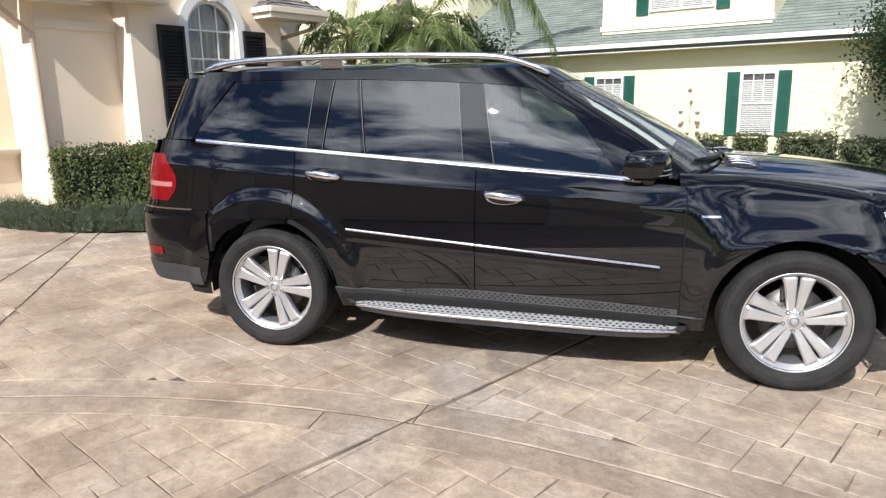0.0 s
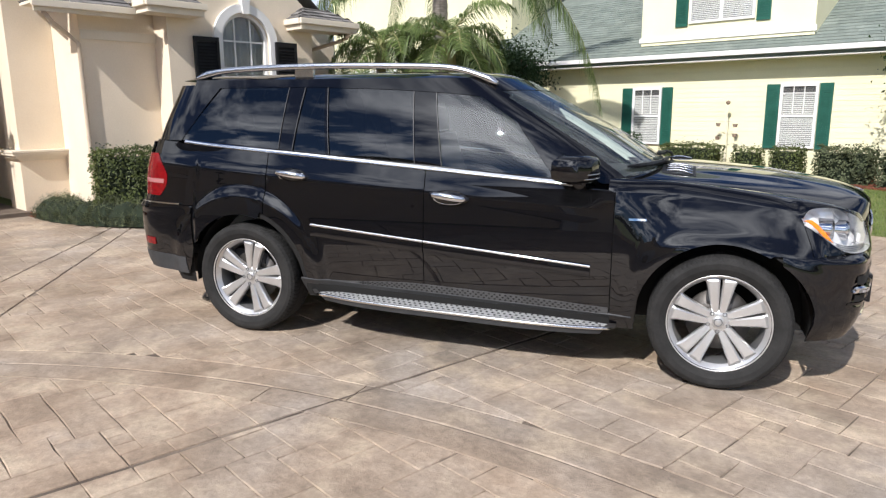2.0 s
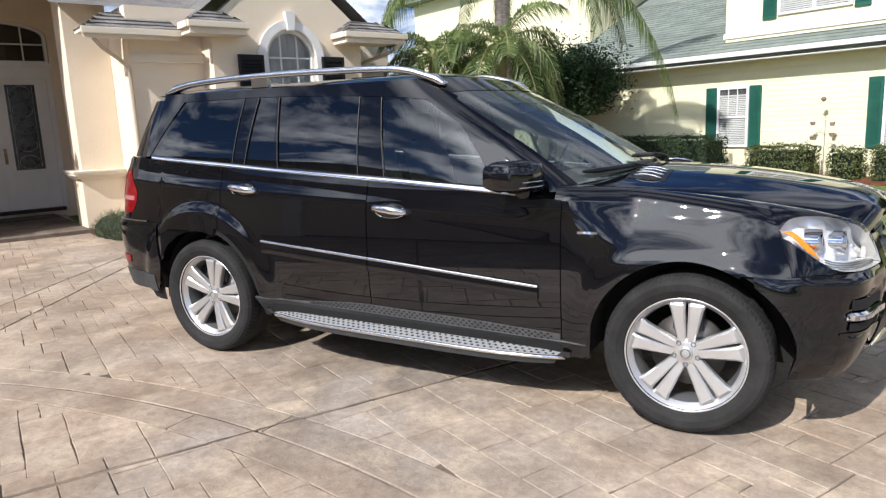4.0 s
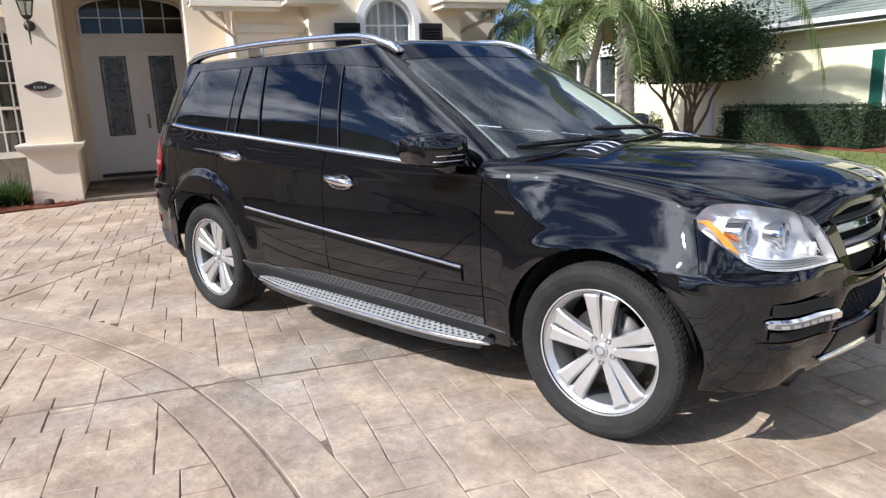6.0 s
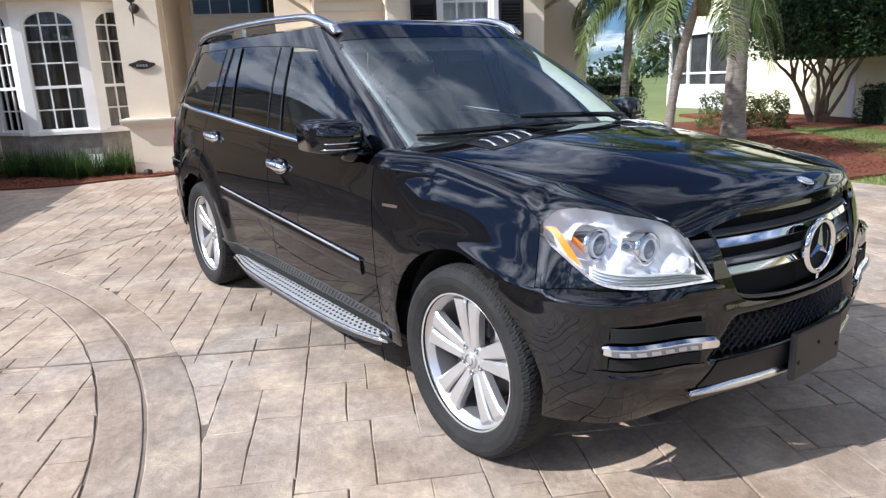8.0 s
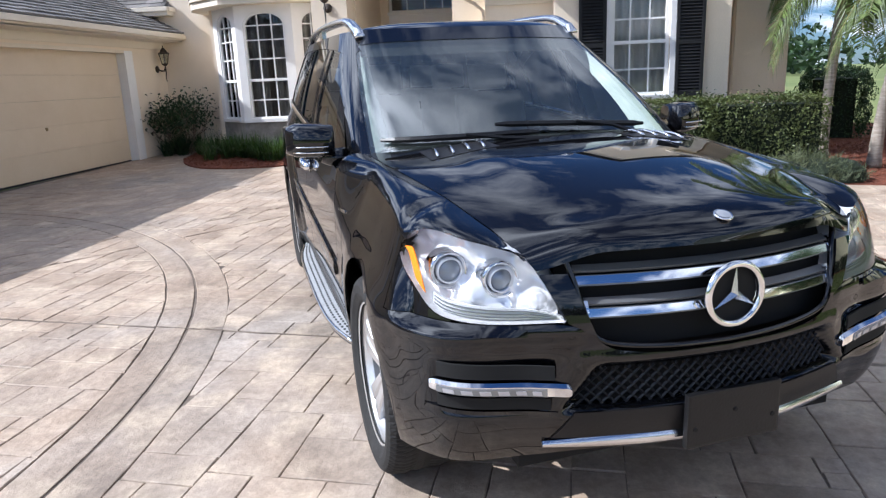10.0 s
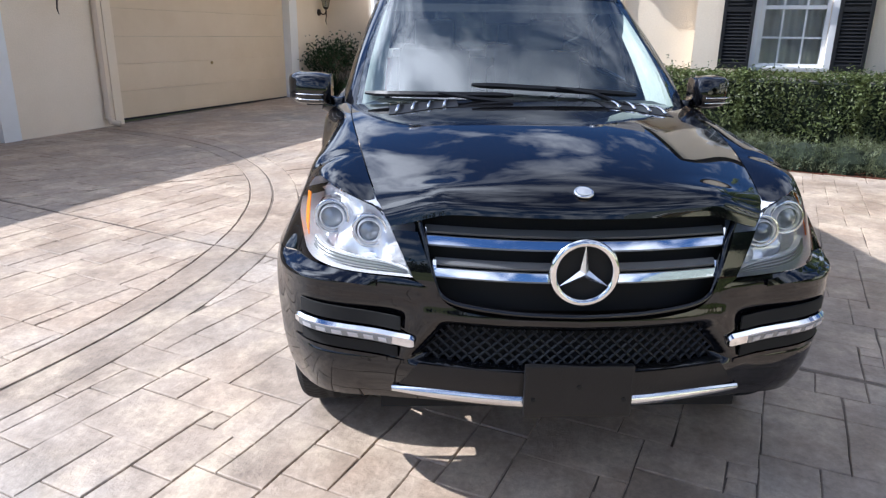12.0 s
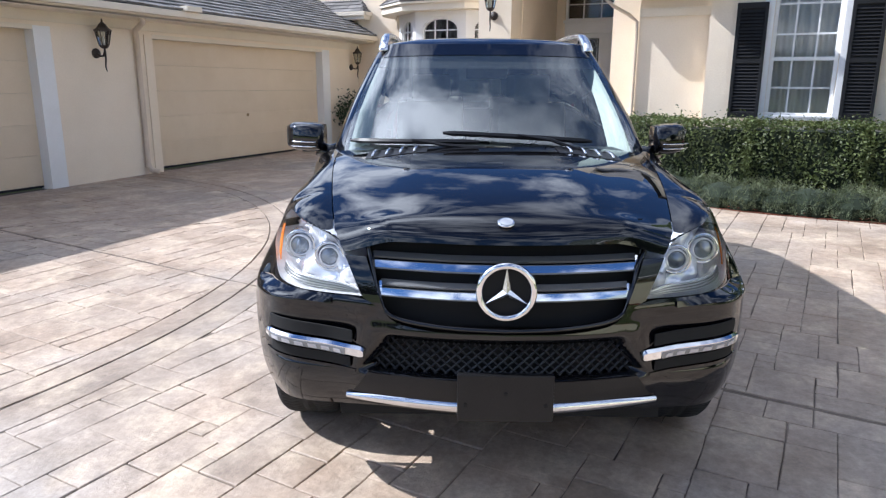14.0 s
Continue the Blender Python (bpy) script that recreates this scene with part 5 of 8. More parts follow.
PALM_RIB = mottled("palm_rib", (0.17, 0.18, 0.07), (0.28, 0.26, 0.12), scale=8.0, fine=50.0, rough=0.6, bump=0.1)
palm(-7.6, 7.75, 5.3, 0.2, 0.16, 17, 4.0, "tall palm with a grey ringed trunk and long hanging fronds", 21, hang=1.1, leaf_len=0.6)
palm(-6.57, 4.85, 2.55, 0.075, 0.07, 17, 1.15, "young slender palm with arching fronds beside the house", 22, lean=(0.05, 0.1))
palm(-5.75, 5.2, 2.65, 0.075, 0.07, 17, 1.2, "young slender leaning palm with arching fronds", 23, lean=(0.5, 0.22))


def branch(bm, p, d, length, r, depth, rng, tips):
    n = 4
    pts, rad = [p.copy()], [r]
    for i in range(n):
        d = (d + Vector((rng.gauss(0, 0.13), rng.gauss(0, 0.13), rng.gauss(0.04, 0.08)))).normalized()
        p = p + d * (length / n)
        pts.append(p.copy())
        rad.append(r * (1 - 0.35 * (i + 1) / n))
    tube(bm, pts, rad, 7, False)
    if depth == 0:
        tips.append((p, d))
        return
    for k in range(3 if depth > 1 else 4):
        a = rng.uniform(0, 6.28)
        nd = (d + Vector((math.cos(a), math.sin(a), 0.15)) * rng.uniform(0.45, 0.85)).normalized()
        branch(bm, p, nd, length * rng.uniform(0.6, 0.8), r * 0.62, depth - 1, rng, tips)
    tips.append((p, d))


def tree(x, y, label, seed, stems=6, stem_len=1.1, spread=0.45, r=0.06, depth=3, leaves=16000, leaf=0.09, clump=0.42, mat=None, name="tree", flat=0.7, low=0.85):
    rng = random.Random(seed)
    nr = np.random.default_rng(seed)
    th = thing(name, label, "tree", at=pose(x, y, ground_z(x, y)))
    bm = bmesh.new()
    tips = []
    for k in range(stems):
        a = 2 * math.pi * k / stems + rng.uniform(-0.3, 0.3)
        d = Vector((math.cos(a) * spread, math.sin(a) * spread, 1)).normalized()
        branch(bm, Vector((math.cos(a) * 0.08, math.sin(a) * 0.08, -0.05)), d, stem_len * rng.uniform(0.85, 1.15), r * rng.uniform(0.8, 1.2), depth, rng, tips)
    part("trunk", bm, BARK, th, "smooth tan branching trunks", True)
    T = np.array([tuple(p) for p, _ in tips if p.z > stem_len * 0.95])
    idx = nr.integers(0, len(T), leaves)
    c = T[idx] + nr.normal(0, clump, (leaves, 3)) * np.array([1, 1, flat])
    c = c[c[:, 2] > stem_len * low]
    n = nr.normal(0, 0.7, c.shape) + np.array([0, 0, 0.7])
    part("crown", leaf_mesh("crown", c, n, leaf, leaf * 0.5, mat or DARK_LEAF, nr), None, th)
    return th


tree(-9.9, 11.7, "small dark-leaved tree with several tan trunks on red mulch", 31, stems=7, stem_len=1.15, spread=0.5, r=0.055, leaves=46000, leaf=0.105, clump=0.36, low=1.3)
tree(2.35, 11.5, "dense dark evergreen tree on the neighbouring lawn", 33, stems=5, stem_len=1.25, spread=0.5, r=0.07, leaves=60000, leaf=0.085, clump=0.29)


def clump(x, y, count, length, label, seed, mat=None, name="liriope_clump", width=0.012):
    r = np.random.default_rng(seed)
    th = thing(name, label, "plant", "strap-leaved clumps", at=pose(x, y, ground_z(x, y)))
    vs, fs = [], []
    for _ in range(count):
        a, out, L = r.uniform(0, 6.28), r.uniform(0.2, 1.0), length * r.uniform(0.7, 1.2)
        bx, by = r.normal(0, 0.05), r.normal(0, 0.05)
        sx, sy = -math.sin(a) * width / 2, math.cos(a) * width / 2
        i = len(vs)
        for t in (0, 0.35, 0.7, 1.0):
            o = L * out * t * 0.8
            h = L * (1.1 * t - 0.75 * out * t * t)
            w = 1 - 0.9 * t ** 3
            vs += [(bx + math.cos(a) * o - sx * w, by + math.sin(a) * o - sy * w, h), (bx + math.cos(a) * o + sx * w, by + math.sin(a) * o + sy * w, h)]
        fs += [(i + 2 * k, i + 2 * k + 1, i + 2 * k + 3, i + 2 * k + 2) for k in range(3)]
    tagged(part("foliage", data_mesh("foliage", vs, fs, mat or LILY_LEAF), None, th), kind="stuff")
    return th


cr = random.Random(9)
for k in range(22):
    t = k / 21
    clump(-8.05 - 1.9 * max(0, t - 0.3) + cr.uniform(-0.15, 0.15), -3.35 - 2.6 * t + cr.uniform(-0.15, 0.15), 90, 0.5, "green strap-leaved border plant under the bay window", 60 + k)
for k in range(8):
    clump(-8.35 + cr.uniform(-0.2, 0.2), -3.5 - 0.28 * k, 70, 0.55, "green strap-leaved border plant under the bay window", 90 + k)
tree(-9.85, -6.75, "dark flowering shrub in the corner by the garage", 41, stems=9, stem_len=0.5, spread=0.7, r=0.016, depth=2, leaves=2600, leaf=0.085, clump=0.16, name="corner_shrub", flat=1.0)
for k in range(7):
    clump(-9.3 - 0.2 * k + cr.uniform(-0.1, 0.1), -6.75 + cr.uniform(-0.15, 0.2), 110, 0.5, "dark strap-leaved plant by the garage", 120 + k, DARK_LEAF)
vent = thing("ground_vent", "white slotted ground light in the planting bed", "garden light", at=pose(-8.05, -3.78, ground_z(-8.05, -3.78)))
for k in range(4):
    part("slat", new_box(-0.01, 0.01, -0.09 + 0.05 * k, -0.06 + 0.05 * k, 0.2, 0.38), WHITE, vent)
part("stake", tube(bmesh.new(), [(0, 0, 0), (0, 0, 0.22)], 0.012), WHITE, vent)
part("bar", new_box(-0.012, 0.012, -0.1, 0.1, 0.17, 0.21), WHITE, vent)
bs = thing("spot_light", "small dark garden spotlight at the foot of the porch pier", "garden light", at=pose(-7.85, -2.98, ground_z(-7.85, -2.98)))
part("body", lathe(bmesh.new(), [(0.0, 0.0), (0.06, 0.0), (0.07, 0.06), (0.055, 0.1), (0.0, 0.1)], 12), IRON, bs)
part("lens", lathe(bmesh.new(), [(0.0, 0.1), (0.045, 0.1), (0.0, 0.112)], 12), LANTERN_GLASS, bs)

# ---- distance ----
r = np.random.default_rng(77)
C = []
for k in range(420):
    a = r.uniform(0, 2 * math.pi)
    d = r.uniform(85, 150)
    h = r.uniform(4, 9)
    for _ in range(110):
        C.append((d * math.cos(a) + r.normal(0, 3.2), d * math.sin(a) + r.normal(0, 3.2), abs(r.normal(h * 0.5, h * 0.28))))
C = np.array(C)
tagged(new("far_trees", leaf_mesh("far_trees", C, r.normal(0, 1, C.shape), 1.5, 1.1, DARK_LEAF, r)), "far line of dark green trees", "trees", kind="stuff")


# ---- the car: x forward, y to its left, z up; its middle between the axles ----
PAINT = material("black_car_paint", (0.0035, 0.0035, 0.0045), 0.5, spec=0.0)
bsdf(PAINT).inputs["Coat Weight"].default_value = 1.0
bsdf(PAINT).inputs["Coat Roughness"].default_value = 0.012
bsdf(PAINT).inputs["Coat IOR"].default_value = 1.57
pn1 = node(PAINT, "ShaderNodeTexNoise", Scale=3.0, Detail=8.0)
pc1 = node(PAINT, "ShaderNodeTexCoord")
pm1 = node(PAINT, "ShaderNodeMapRange", To_Min=0.004, To_Max=0.018)
wire(PAINT, pc1, "Object", pn1, "Vector")
wire(PAINT, pn1, "Fac", pm1, "Value")
wire(PAINT, pm1, "Result", bsdf(PAINT), "Coat Roughness")
CHROME = material("chrome", (0.82, 0.82, 0.83), 0.07, 1.0)
SATIN = material("satin_aluminium", (0.72, 0.73, 0.75), 0.2, 1.0)
ALLOY = mottled("silver_alloy", (0.60, 0.60, 0.60), (0.66, 0.66, 0.665), scale=8.0, fine=60.0, rough=0.3, bump=0.02, world_space=False, fine_amount=0.05)
bsdf(ALLOY).inputs["Metallic"].default_value = 0.75
GREY_BAR = material("grey_grille_paint", (0.20, 0.205, 0.21), 0.35, 0.5)
PLASTIC = mottled("dark_grey_plastic", (0.035, 0.037, 0.04), (0.05, 0.052, 0.056), scale=6.0, fine=120.0, rough=0.55, bump=0.15, world_space=False)
BLACK_PLASTIC = mottled("black_plastic", (0.006, 0.006, 0.007), (0.010, 0.010, 0.011), scale=6.0, fine=120.0, rough=0.42, bump=0.1, world_space=False)
PILLAR = material("black_pillar_trim", (0.004, 0.004, 0.005), 0.5, spec=0.0)
bsdf(PILLAR).inputs["Coat Weight"].default_value = 1.0
bsdf(PILLAR).inputs["Coat Roughness"].default_value = 0.01
PALE_LENS = material("pale_tail_lens", (0.38, 0.15, 0.15), 0.12)
# grey instead of black rubber: the glint along the seals as colour
SEAL_GLINT = material("seal_glint_grey", (0.045, 0.045, 0.048), 0.45, spec=0.4)
# near-black: shade in gaps and recesses put in as colour, also small dark parts
INNER = material("shade_black", (0.006, 0.006, 0.006), 0.9)
TYRE = mottled("tyre_rubber", (0.012, 0.012, 0.012), (0.024, 0.0235, 0.023), scale=9.0, fine=80.0, rough=0.82, bump=0.15, world_space=False)
SIDE_GLASS = thin_glass("privacy_glass", (0.035, 0.04, 0.045), 0.0, 1.85, 0.002)
FRONT_GLASS = thin_glass("front_door_glass", (0.42, 0.48, 0.46), 0.0, 1.95, 0.003)
SCREEN_GLASS = thin_glass("windscreen_glass", (0.74, 0.84, 0.80), 0.0, 2.4, 0.030)
LENS = thin_glass("clear_lens", (0.95, 0.96, 0.97), 0.0, 1.45)
REFLECTOR = material("lamp_reflector", (0.96, 0.96, 0.97), 0.13, 0.42)
AMBER = material("amber_lens", (0.95, 0.26, 0.015), 0.12)
RED = mottled("red_lens", (0.13, 0.003, 0.005), (0.21, 0.005, 0.007), scale=30.0, fine=90.0, rough=0.12, bump=0.1, world_space=False)
SEAT = mottled("grey_leather", (0.42, 0.41, 0.39), (0.48, 0.47, 0.45), scale=10.0, fine=150.0, rough=0.5, bump=0.15, world_space=False)
DASH = mottled("dark_dash", (0.03, 0.03, 0.032), (0.045, 0.045, 0.047), scale=10.0, fine=150.0, rough=0.6, bump=0.1, world_space=False)
DISC = material("brake_disc", (0.16, 0.15, 0.14), 0.45, 0.9)

PROJECTOR = material("projector_glass", (0.30, 0.32, 0.35), 0.04, 0.6, 0.9)
LAMP_SHELL = mottled("pale_lamp_housing", (0.74, 0.75, 0.77), (0.80, 0.81, 0.83), scale=20.0, fine=120.0, rough=0.22, bump=0.03, world_space=False)
bsdf(LAMP_SHELL).inputs["Metallic"].default_value = 0.35
LED_OFF = material("led_lens", (0.46, 0.46, 0.48), 0.15, 0.4)
LED_GLASS = material("day_lamp_lens", (0.26, 0.27, 0.28), 0.12, 0.6)
SUNROOF = material("sunroof_glass", (0.004, 0.005, 0.006), 0.02, spec=0.7)
SATIN_DULL = mottled("brushed_aluminium", (0.33, 0.34, 0.345), (0.41, 0.42, 0.425), scale=20.0, fine=160.0, rough=0.38, bump=0.05, world_space=False)
bsdf(SATIN_DULL).inputs["Metallic"].default_value = 0.25
ENTRY = mottled("grey_entry_metal", (0.055, 0.056, 0.058), (0.08, 0.081, 0.084), scale=20.0, fine=160.0, rough=0.4, bump=0.05, world_space=False)
CHROME_DULL = material("polished_aluminium", (0.78, 0.78, 0.78), 0.16, 1.0)
BOLT = mesh_of("wheel_bolt", lathe(bmesh.new(), [(0.0125, 0.055), (0.0125, 0.068), (0.008, 0.070), (0.008, 0.062), (0.0, 0.062)], 12, (0, 0, 0), "y", cap=False), True)
BOLT.materials.append(GREY_BAR)

CAR_POSE = pose(-0.0078, 0.0184, 0, 0, 0, 23) @ pose(0, 0, 0, 0, 0.69, 0)
car = thing("car", "glossy black seven-seat off-road estate car with chrome trim and silver wheels", "car", at=CAR_POSE)


def smooth_table(rows):
    """Monotone smooth interpolation through (input, output) rows."""
    xs, ys = [r[0] for r in rows], [r[1] for r in rows]
    d = [(ys[i + 1] - ys[i]) / (xs[i + 1] - xs[i]) for i in range(len(xs) - 1)]
    m = [d[0]] + [0.0 if d[i - 1] * d[i] < 0 else (d[i - 1] + d[i]) / 2 for i in range(1, len(d))] + [d[-1]]
    for i in range(len(d)):
        if abs(d[i]) < 1e-12:
            m[i] = m[i + 1] = 0.0

    def f(x):
        if x <= xs[0]:
            return ys[0]
        if x >= xs[-1]:
            return ys[-1]
        i = 0
        while x > xs[i + 1]:
            i += 1
        h = xs[i + 1] - xs[i]
        t = (x - xs[i]) / h
        return ((2 * t ** 3 - 3 * t * t + 1) * ys[i] + (t ** 3 - 2 * t * t + t) * h * m[i] + (3 * t * t - 2 * t ** 3) * ys[i + 1] + (t ** 3 - t * t) * h * m[i + 1])
    return f


def sstep(a, b, x):
    t = max(0.0, min(1.0, (x - a) / (b - a)))
    return t * t * (3 - 2 * t)


def lerp(a, b, t):
    return a + (b - a) * t


PLAN = spline([(2.40, 0.0), (2.385, 0.2), (2.345, 0.4), (2.285, 0.6), (2.21, 0.75), (2.10, 0.85), (1.94, 0.91), (1.75, 0.935), (1.5, 0.942), (1.0, 0.944), (0.3, 0.945), (-0.4, 0.945), (-1.0, 0.945), (-1.5, 0.942),
               (-1.9, 0.93), (-2.2, 0.905), (-2.42, 0.85), (-2.56, 0.72), (-2.635, 0.45), (-2.66, 0.0)], 12)
ARC = [0.0]
for p_, q_ in zip(PLAN, PLAN[1:]):
    ARC.append(ARC[-1] + math.hypot(q_[0] - p_[0], q_[1] - p_[1]))
PX_, PY_, AR_ = [p[0] for p in PLAN], [p[1] for p in PLAN], ARC
WY = smooth_table([(0.20, 0.93), (0.30, 0.955), (0.40, 0.975), (0.52, 0.988), (0.66, 0.998), (0.80, 1.0), (0.93, 0.996), (1.03, 0.985), (1.10, 0.970), (1.18, 0.948), (1.26, 0.925), (1.36, 0.90)])
DXF = smooth_table([(0.26, -0.12), (0.34, -0.06), (0.42, -0.02), (0.52, 0.0), (0.62, 0.0), (0.74, -0.005), (0.84, -0.02), (0.93, -0.045), (1.0, -0.075), (1.06, -0.12)])
DXR = smooth_table([(0.30, 0.08), (0.42, 0.02), (0.55, 0.0), (0.84, 0.005), (0.90, 0.045), (1.1, 0.06), (1.3, 0.10), (1.4, 0.14)])
HUB = 1.53
AXLE_Z = 0.385


def arc_at(x=None, y=None):
    """Arc place on the plan, by x on the side or by y on the front."""
    if y is not None:
        return float(np.interp(y, PY_[:85], AR_[:85]))
    return float(np.interp(-x, [-v for v in PX_], AR_))


def body_at(u, z):
    x, y = float(np.interp(u, AR_, PX_)), float(np.interp(u, AR_, PY_))
    w = WY(z)
    flare = 0.0
    for c in (HUB, -HUB):
        r = math.hypot(x - c, z - AXLE_Z)
        lip = 0.012 * (1 - sstep(0.47, 0.60, r)) * (1 - sstep(0.80, 0.90, z)) if c > 0 else 0.032 * (1 - sstep(0.56, 0.66, r)) * (1 - sstep(0.99, 1.07, z))
        flare = max(flare, lip * sstep(0.2, 0.4, z))
    crease = 0.006 * (1 - sstep(0.7, 1.05, x)) * math.exp(-((z - (1.02 - 0.06 * x)) / 0.035) ** 2)
    side = sstep(0.70, 0.90, y)
    tuck = 0.078 * max(0.0, min(1.0, (z - 0.79) / 0.28)) ** 1.15 * sstep(0.92, 1.30, x) * (1 - 0.3 * sstep(1.6, 2.0, x))
    square = 0.055 * sstep(0.58, 0.80, y) * sstep(1.45, 1.98, x) * (1 - lerp(sstep(0.72, 1.0, z), sstep(0.772, 0.798, z), sstep(1.97, 2.06, x)))
    x, y = x + 0.45 * square, y + 0.9 * square
    return Vector((x + DXF(z) * sstep(1.2, 2.25, x) + DXR(z) * sstep(-1.6, -2.5, x), y * w + (flare + crease - tuck) * side, z))


def front_at(y, z):
    return body_at(arc_at(y=min(y / WY(z), 0.93)), z)


def patch(bm, f, ns, nt, skirt=0.012, side=1):
    """A panel from a function of two parameters, with its rim turned inwards."""
    P = [[f(i / ns, j / nt) for j in range(nt + 1)] for i in range(ns + 1)]
    P = [[Vector((p.x, p.y * side, p.z)) for p in col] for col in P]
    V = [[bm.verts.new(p) for p in col] for col in P]
    for i in range(ns):
        for j in range(nt):
            q = (V[i][j], V[i + 1][j], V[i + 1][j + 1], V[i][j + 1])
            if len({tuple(round(c, 6) for c in v.co) for v in q}) == 4:
                bm.faces.new(q)
            else:
                u = []
                for v in q:
                    if all((v.co - w.co).length > 1e-6 for w in u):
                        u.append(v)
                if len(u) == 3:
                    bm.faces.new(u)
    ci, cj = ns // 2, nt // 2
    a = P[min(ci + 1, ns)][cj] - P[max(ci - 1, 0)][cj]
    b = P[ci][min(cj + 1, nt)] - P[ci][max(cj - 1, 0)]
    o = P[ci][cj] - Vector((max(-1.5, min(1.5, P[ci][cj].x)), 0, 0.75))
    if a.cross(b).dot(o) < 0:
        bmesh.ops.reverse_faces(bm, faces=bm.faces)
    if skirt:
        def normal(i, j):
            a = P[min(i + 1, ns)][j] - P[max(i - 1, 0)][j]
            b = P[i][min(j + 1, nt)] - P[i][max(j - 1, 0)]
            n = a.cross(b)
            n = n.normalized() if n.length > 1e-12 else Vector((0, side, 0))
            o = P[i][j] - Vector((max(-1.5, min(1.5, P[i][j].x)), 0, 0.75))
            return n if n.dot(o) > 0 else -n
        loop = [(i, 0) for i in range(ns)] + [(ns, j) for j in range(nt)] + [(i, nt) for i in range(ns, 0, -1)] + [(0, j) for j in range(nt, 0, -1)]
        a = [bm.verts.new(P[i][j]) for i, j in loop]
        b = [bm.verts.new(P[i][j] - normal(i, j) * skirt) for i, j in loop]
        for k in range(len(loop)):
            m = (k + 1) % len(loop)
            if (a[k].co - a[m].co).length > 1e-6:
                bm.faces.new((a[k], a[m], b[m], b[k]))
    return bm


def panel(name, f, ns, nt, mat, parent=None, label="", skirt=0.012, both=True):
    out = []
    for side in ((-1, 1) if both else (1,)):
        out.append(part(name, patch(bmesh.new(), f, ns, nt, skirt, side), mat, parent or car, label, True))
    return out


def belt(x):
    return 1.172 - 0.0659 * x


def rocker(x):
    return 0.405 - 0.027 * x


def arch(x, r, low):
    z = low
    for c in (HUB, -HUB):
        if abs(x - c) < r:
            z = max(z, AXLE_Z + math.sqrt(r * r - (x - c) ** 2))
    return z


def side_panel(x0, x1, lo, hi):
    """A panel of the body side between two heights given by x."""
    def f(s, t):
        x = lerp(x0, x1, s)
        return body_at(arc_at(x=x), lerp(lo(x), hi(x), t))
    return f


ZTOP = smooth_table([(0.9, 1.095), (1.2, 1.085), (1.5, 1.062), (1.8, 1.036), (1.95, 1.022), (2.1, 1.01)])
R_ARCH = 0.452
# doors, wings, quarter panels
front_doors = panel("front_door", side_panel(-0.203, 0.935, lambda x: rocker(x) + 0.002, lambda x: belt(x) - 0.012), 40, 26, PAINT)
rear_doors = panel("rear_door", side_panel(-1.335, -0.209, lambda x: arch(x, 0.505, rocker(x) + 0.002), lambda x: belt(x) - 0.012), 44, 24, PAINT)
panel("front_wing", side_panel(0.941, 1.945, lambda x: max(arch(x, R_ARCH, 0.30), 0.795 + 0.02 * (x - 1.8) if x > 1.76 else 0), ZTOP), 60, 22, PAINT, skirt=0.003)
panel("quarter_panel", side_panel(-2.44, -1.341, lambda x: max(arch(x, R_ARCH, 0.30), 0.872 if x < -1.93 else 0, arch(x, 0.505, 0.3) if x > -1.38 else 0), lambda x: belt(x) - 0.012), 44, 22, PAINT)


def rear_side(s, t):
    u = lerp(arc_at(x=-2.165), arc_at(x=-2.40), s)
    return body_at(u, lerp(1.225, belt(-2.25) - 0.012, t))


panel("upper_quarter", rear_side, 10, 4, PAINT)
HL_OUT, HL_IN = arc_at(x=1.95), arc_at(y=0.497)
HL_TOP = smooth_table([(0.0, 0.806), (0.045, 0.90), (0.10, 0.982), (0.18, 1.014), (0.30, 1.035), (0.40, 1.044), (0.48, 1.041), (0.55, 1.022), (0.60, 0.985)])
HL_BOT = smooth_table([(0.0, 0.804), (0.33, 0.806), (0.40, 0.820), (0.46, 0.856), (0.52, 0.900), (0.57, 0.935), (0.60, 0.955)])


def lamp_at(s, t, inset=0.0):
    d = lerp(0.0, HL_OUT - HL_IN, s)
    k = d * 0.60 / (HL_OUT - HL_IN)
    p = body_at(HL_IN + d, lerp(HL_BOT(k), HL_TOP(k), t))
    out = Vector((0.75, 0.62, 0.0)).normalized()
    return p - out * inset


BUMP_TOP = smooth_table([(0.0, 0.700), (0.30, 0.708), (0.39, 0.730), (0.440, 0.775), (0.505, 0.796), (0.62, 0.798), (1.2, 0.798)])
BUMP_LOW = smooth_table([(0.0, 0.385), (0.45, 0.384), (0.60, 0.365), (0.80, 0.345), (1.1, 0.335), (1.4, 0.33)])
U_BUMP = arc_at(x=1.80)


def mesh_mask(y, z):
    edge = 0.385 + (0.66 - z) * 0.75
    return sstep(0.52, 0.545, z) * (1 - sstep(0.638, 0.685, z)) * (1 - sstep(edge, edge + 0.04, y))


def fog_mask(y, z):
    return sstep(0.520, 0.555, z) * (1 - sstep(0.665, 0.715, z)) * sstep(0.47 + (0.7 - z) * 0.25, 0.56 + (0.7 - z) * 0.25, y) * (1 - sstep(0.80, 0.885, y))


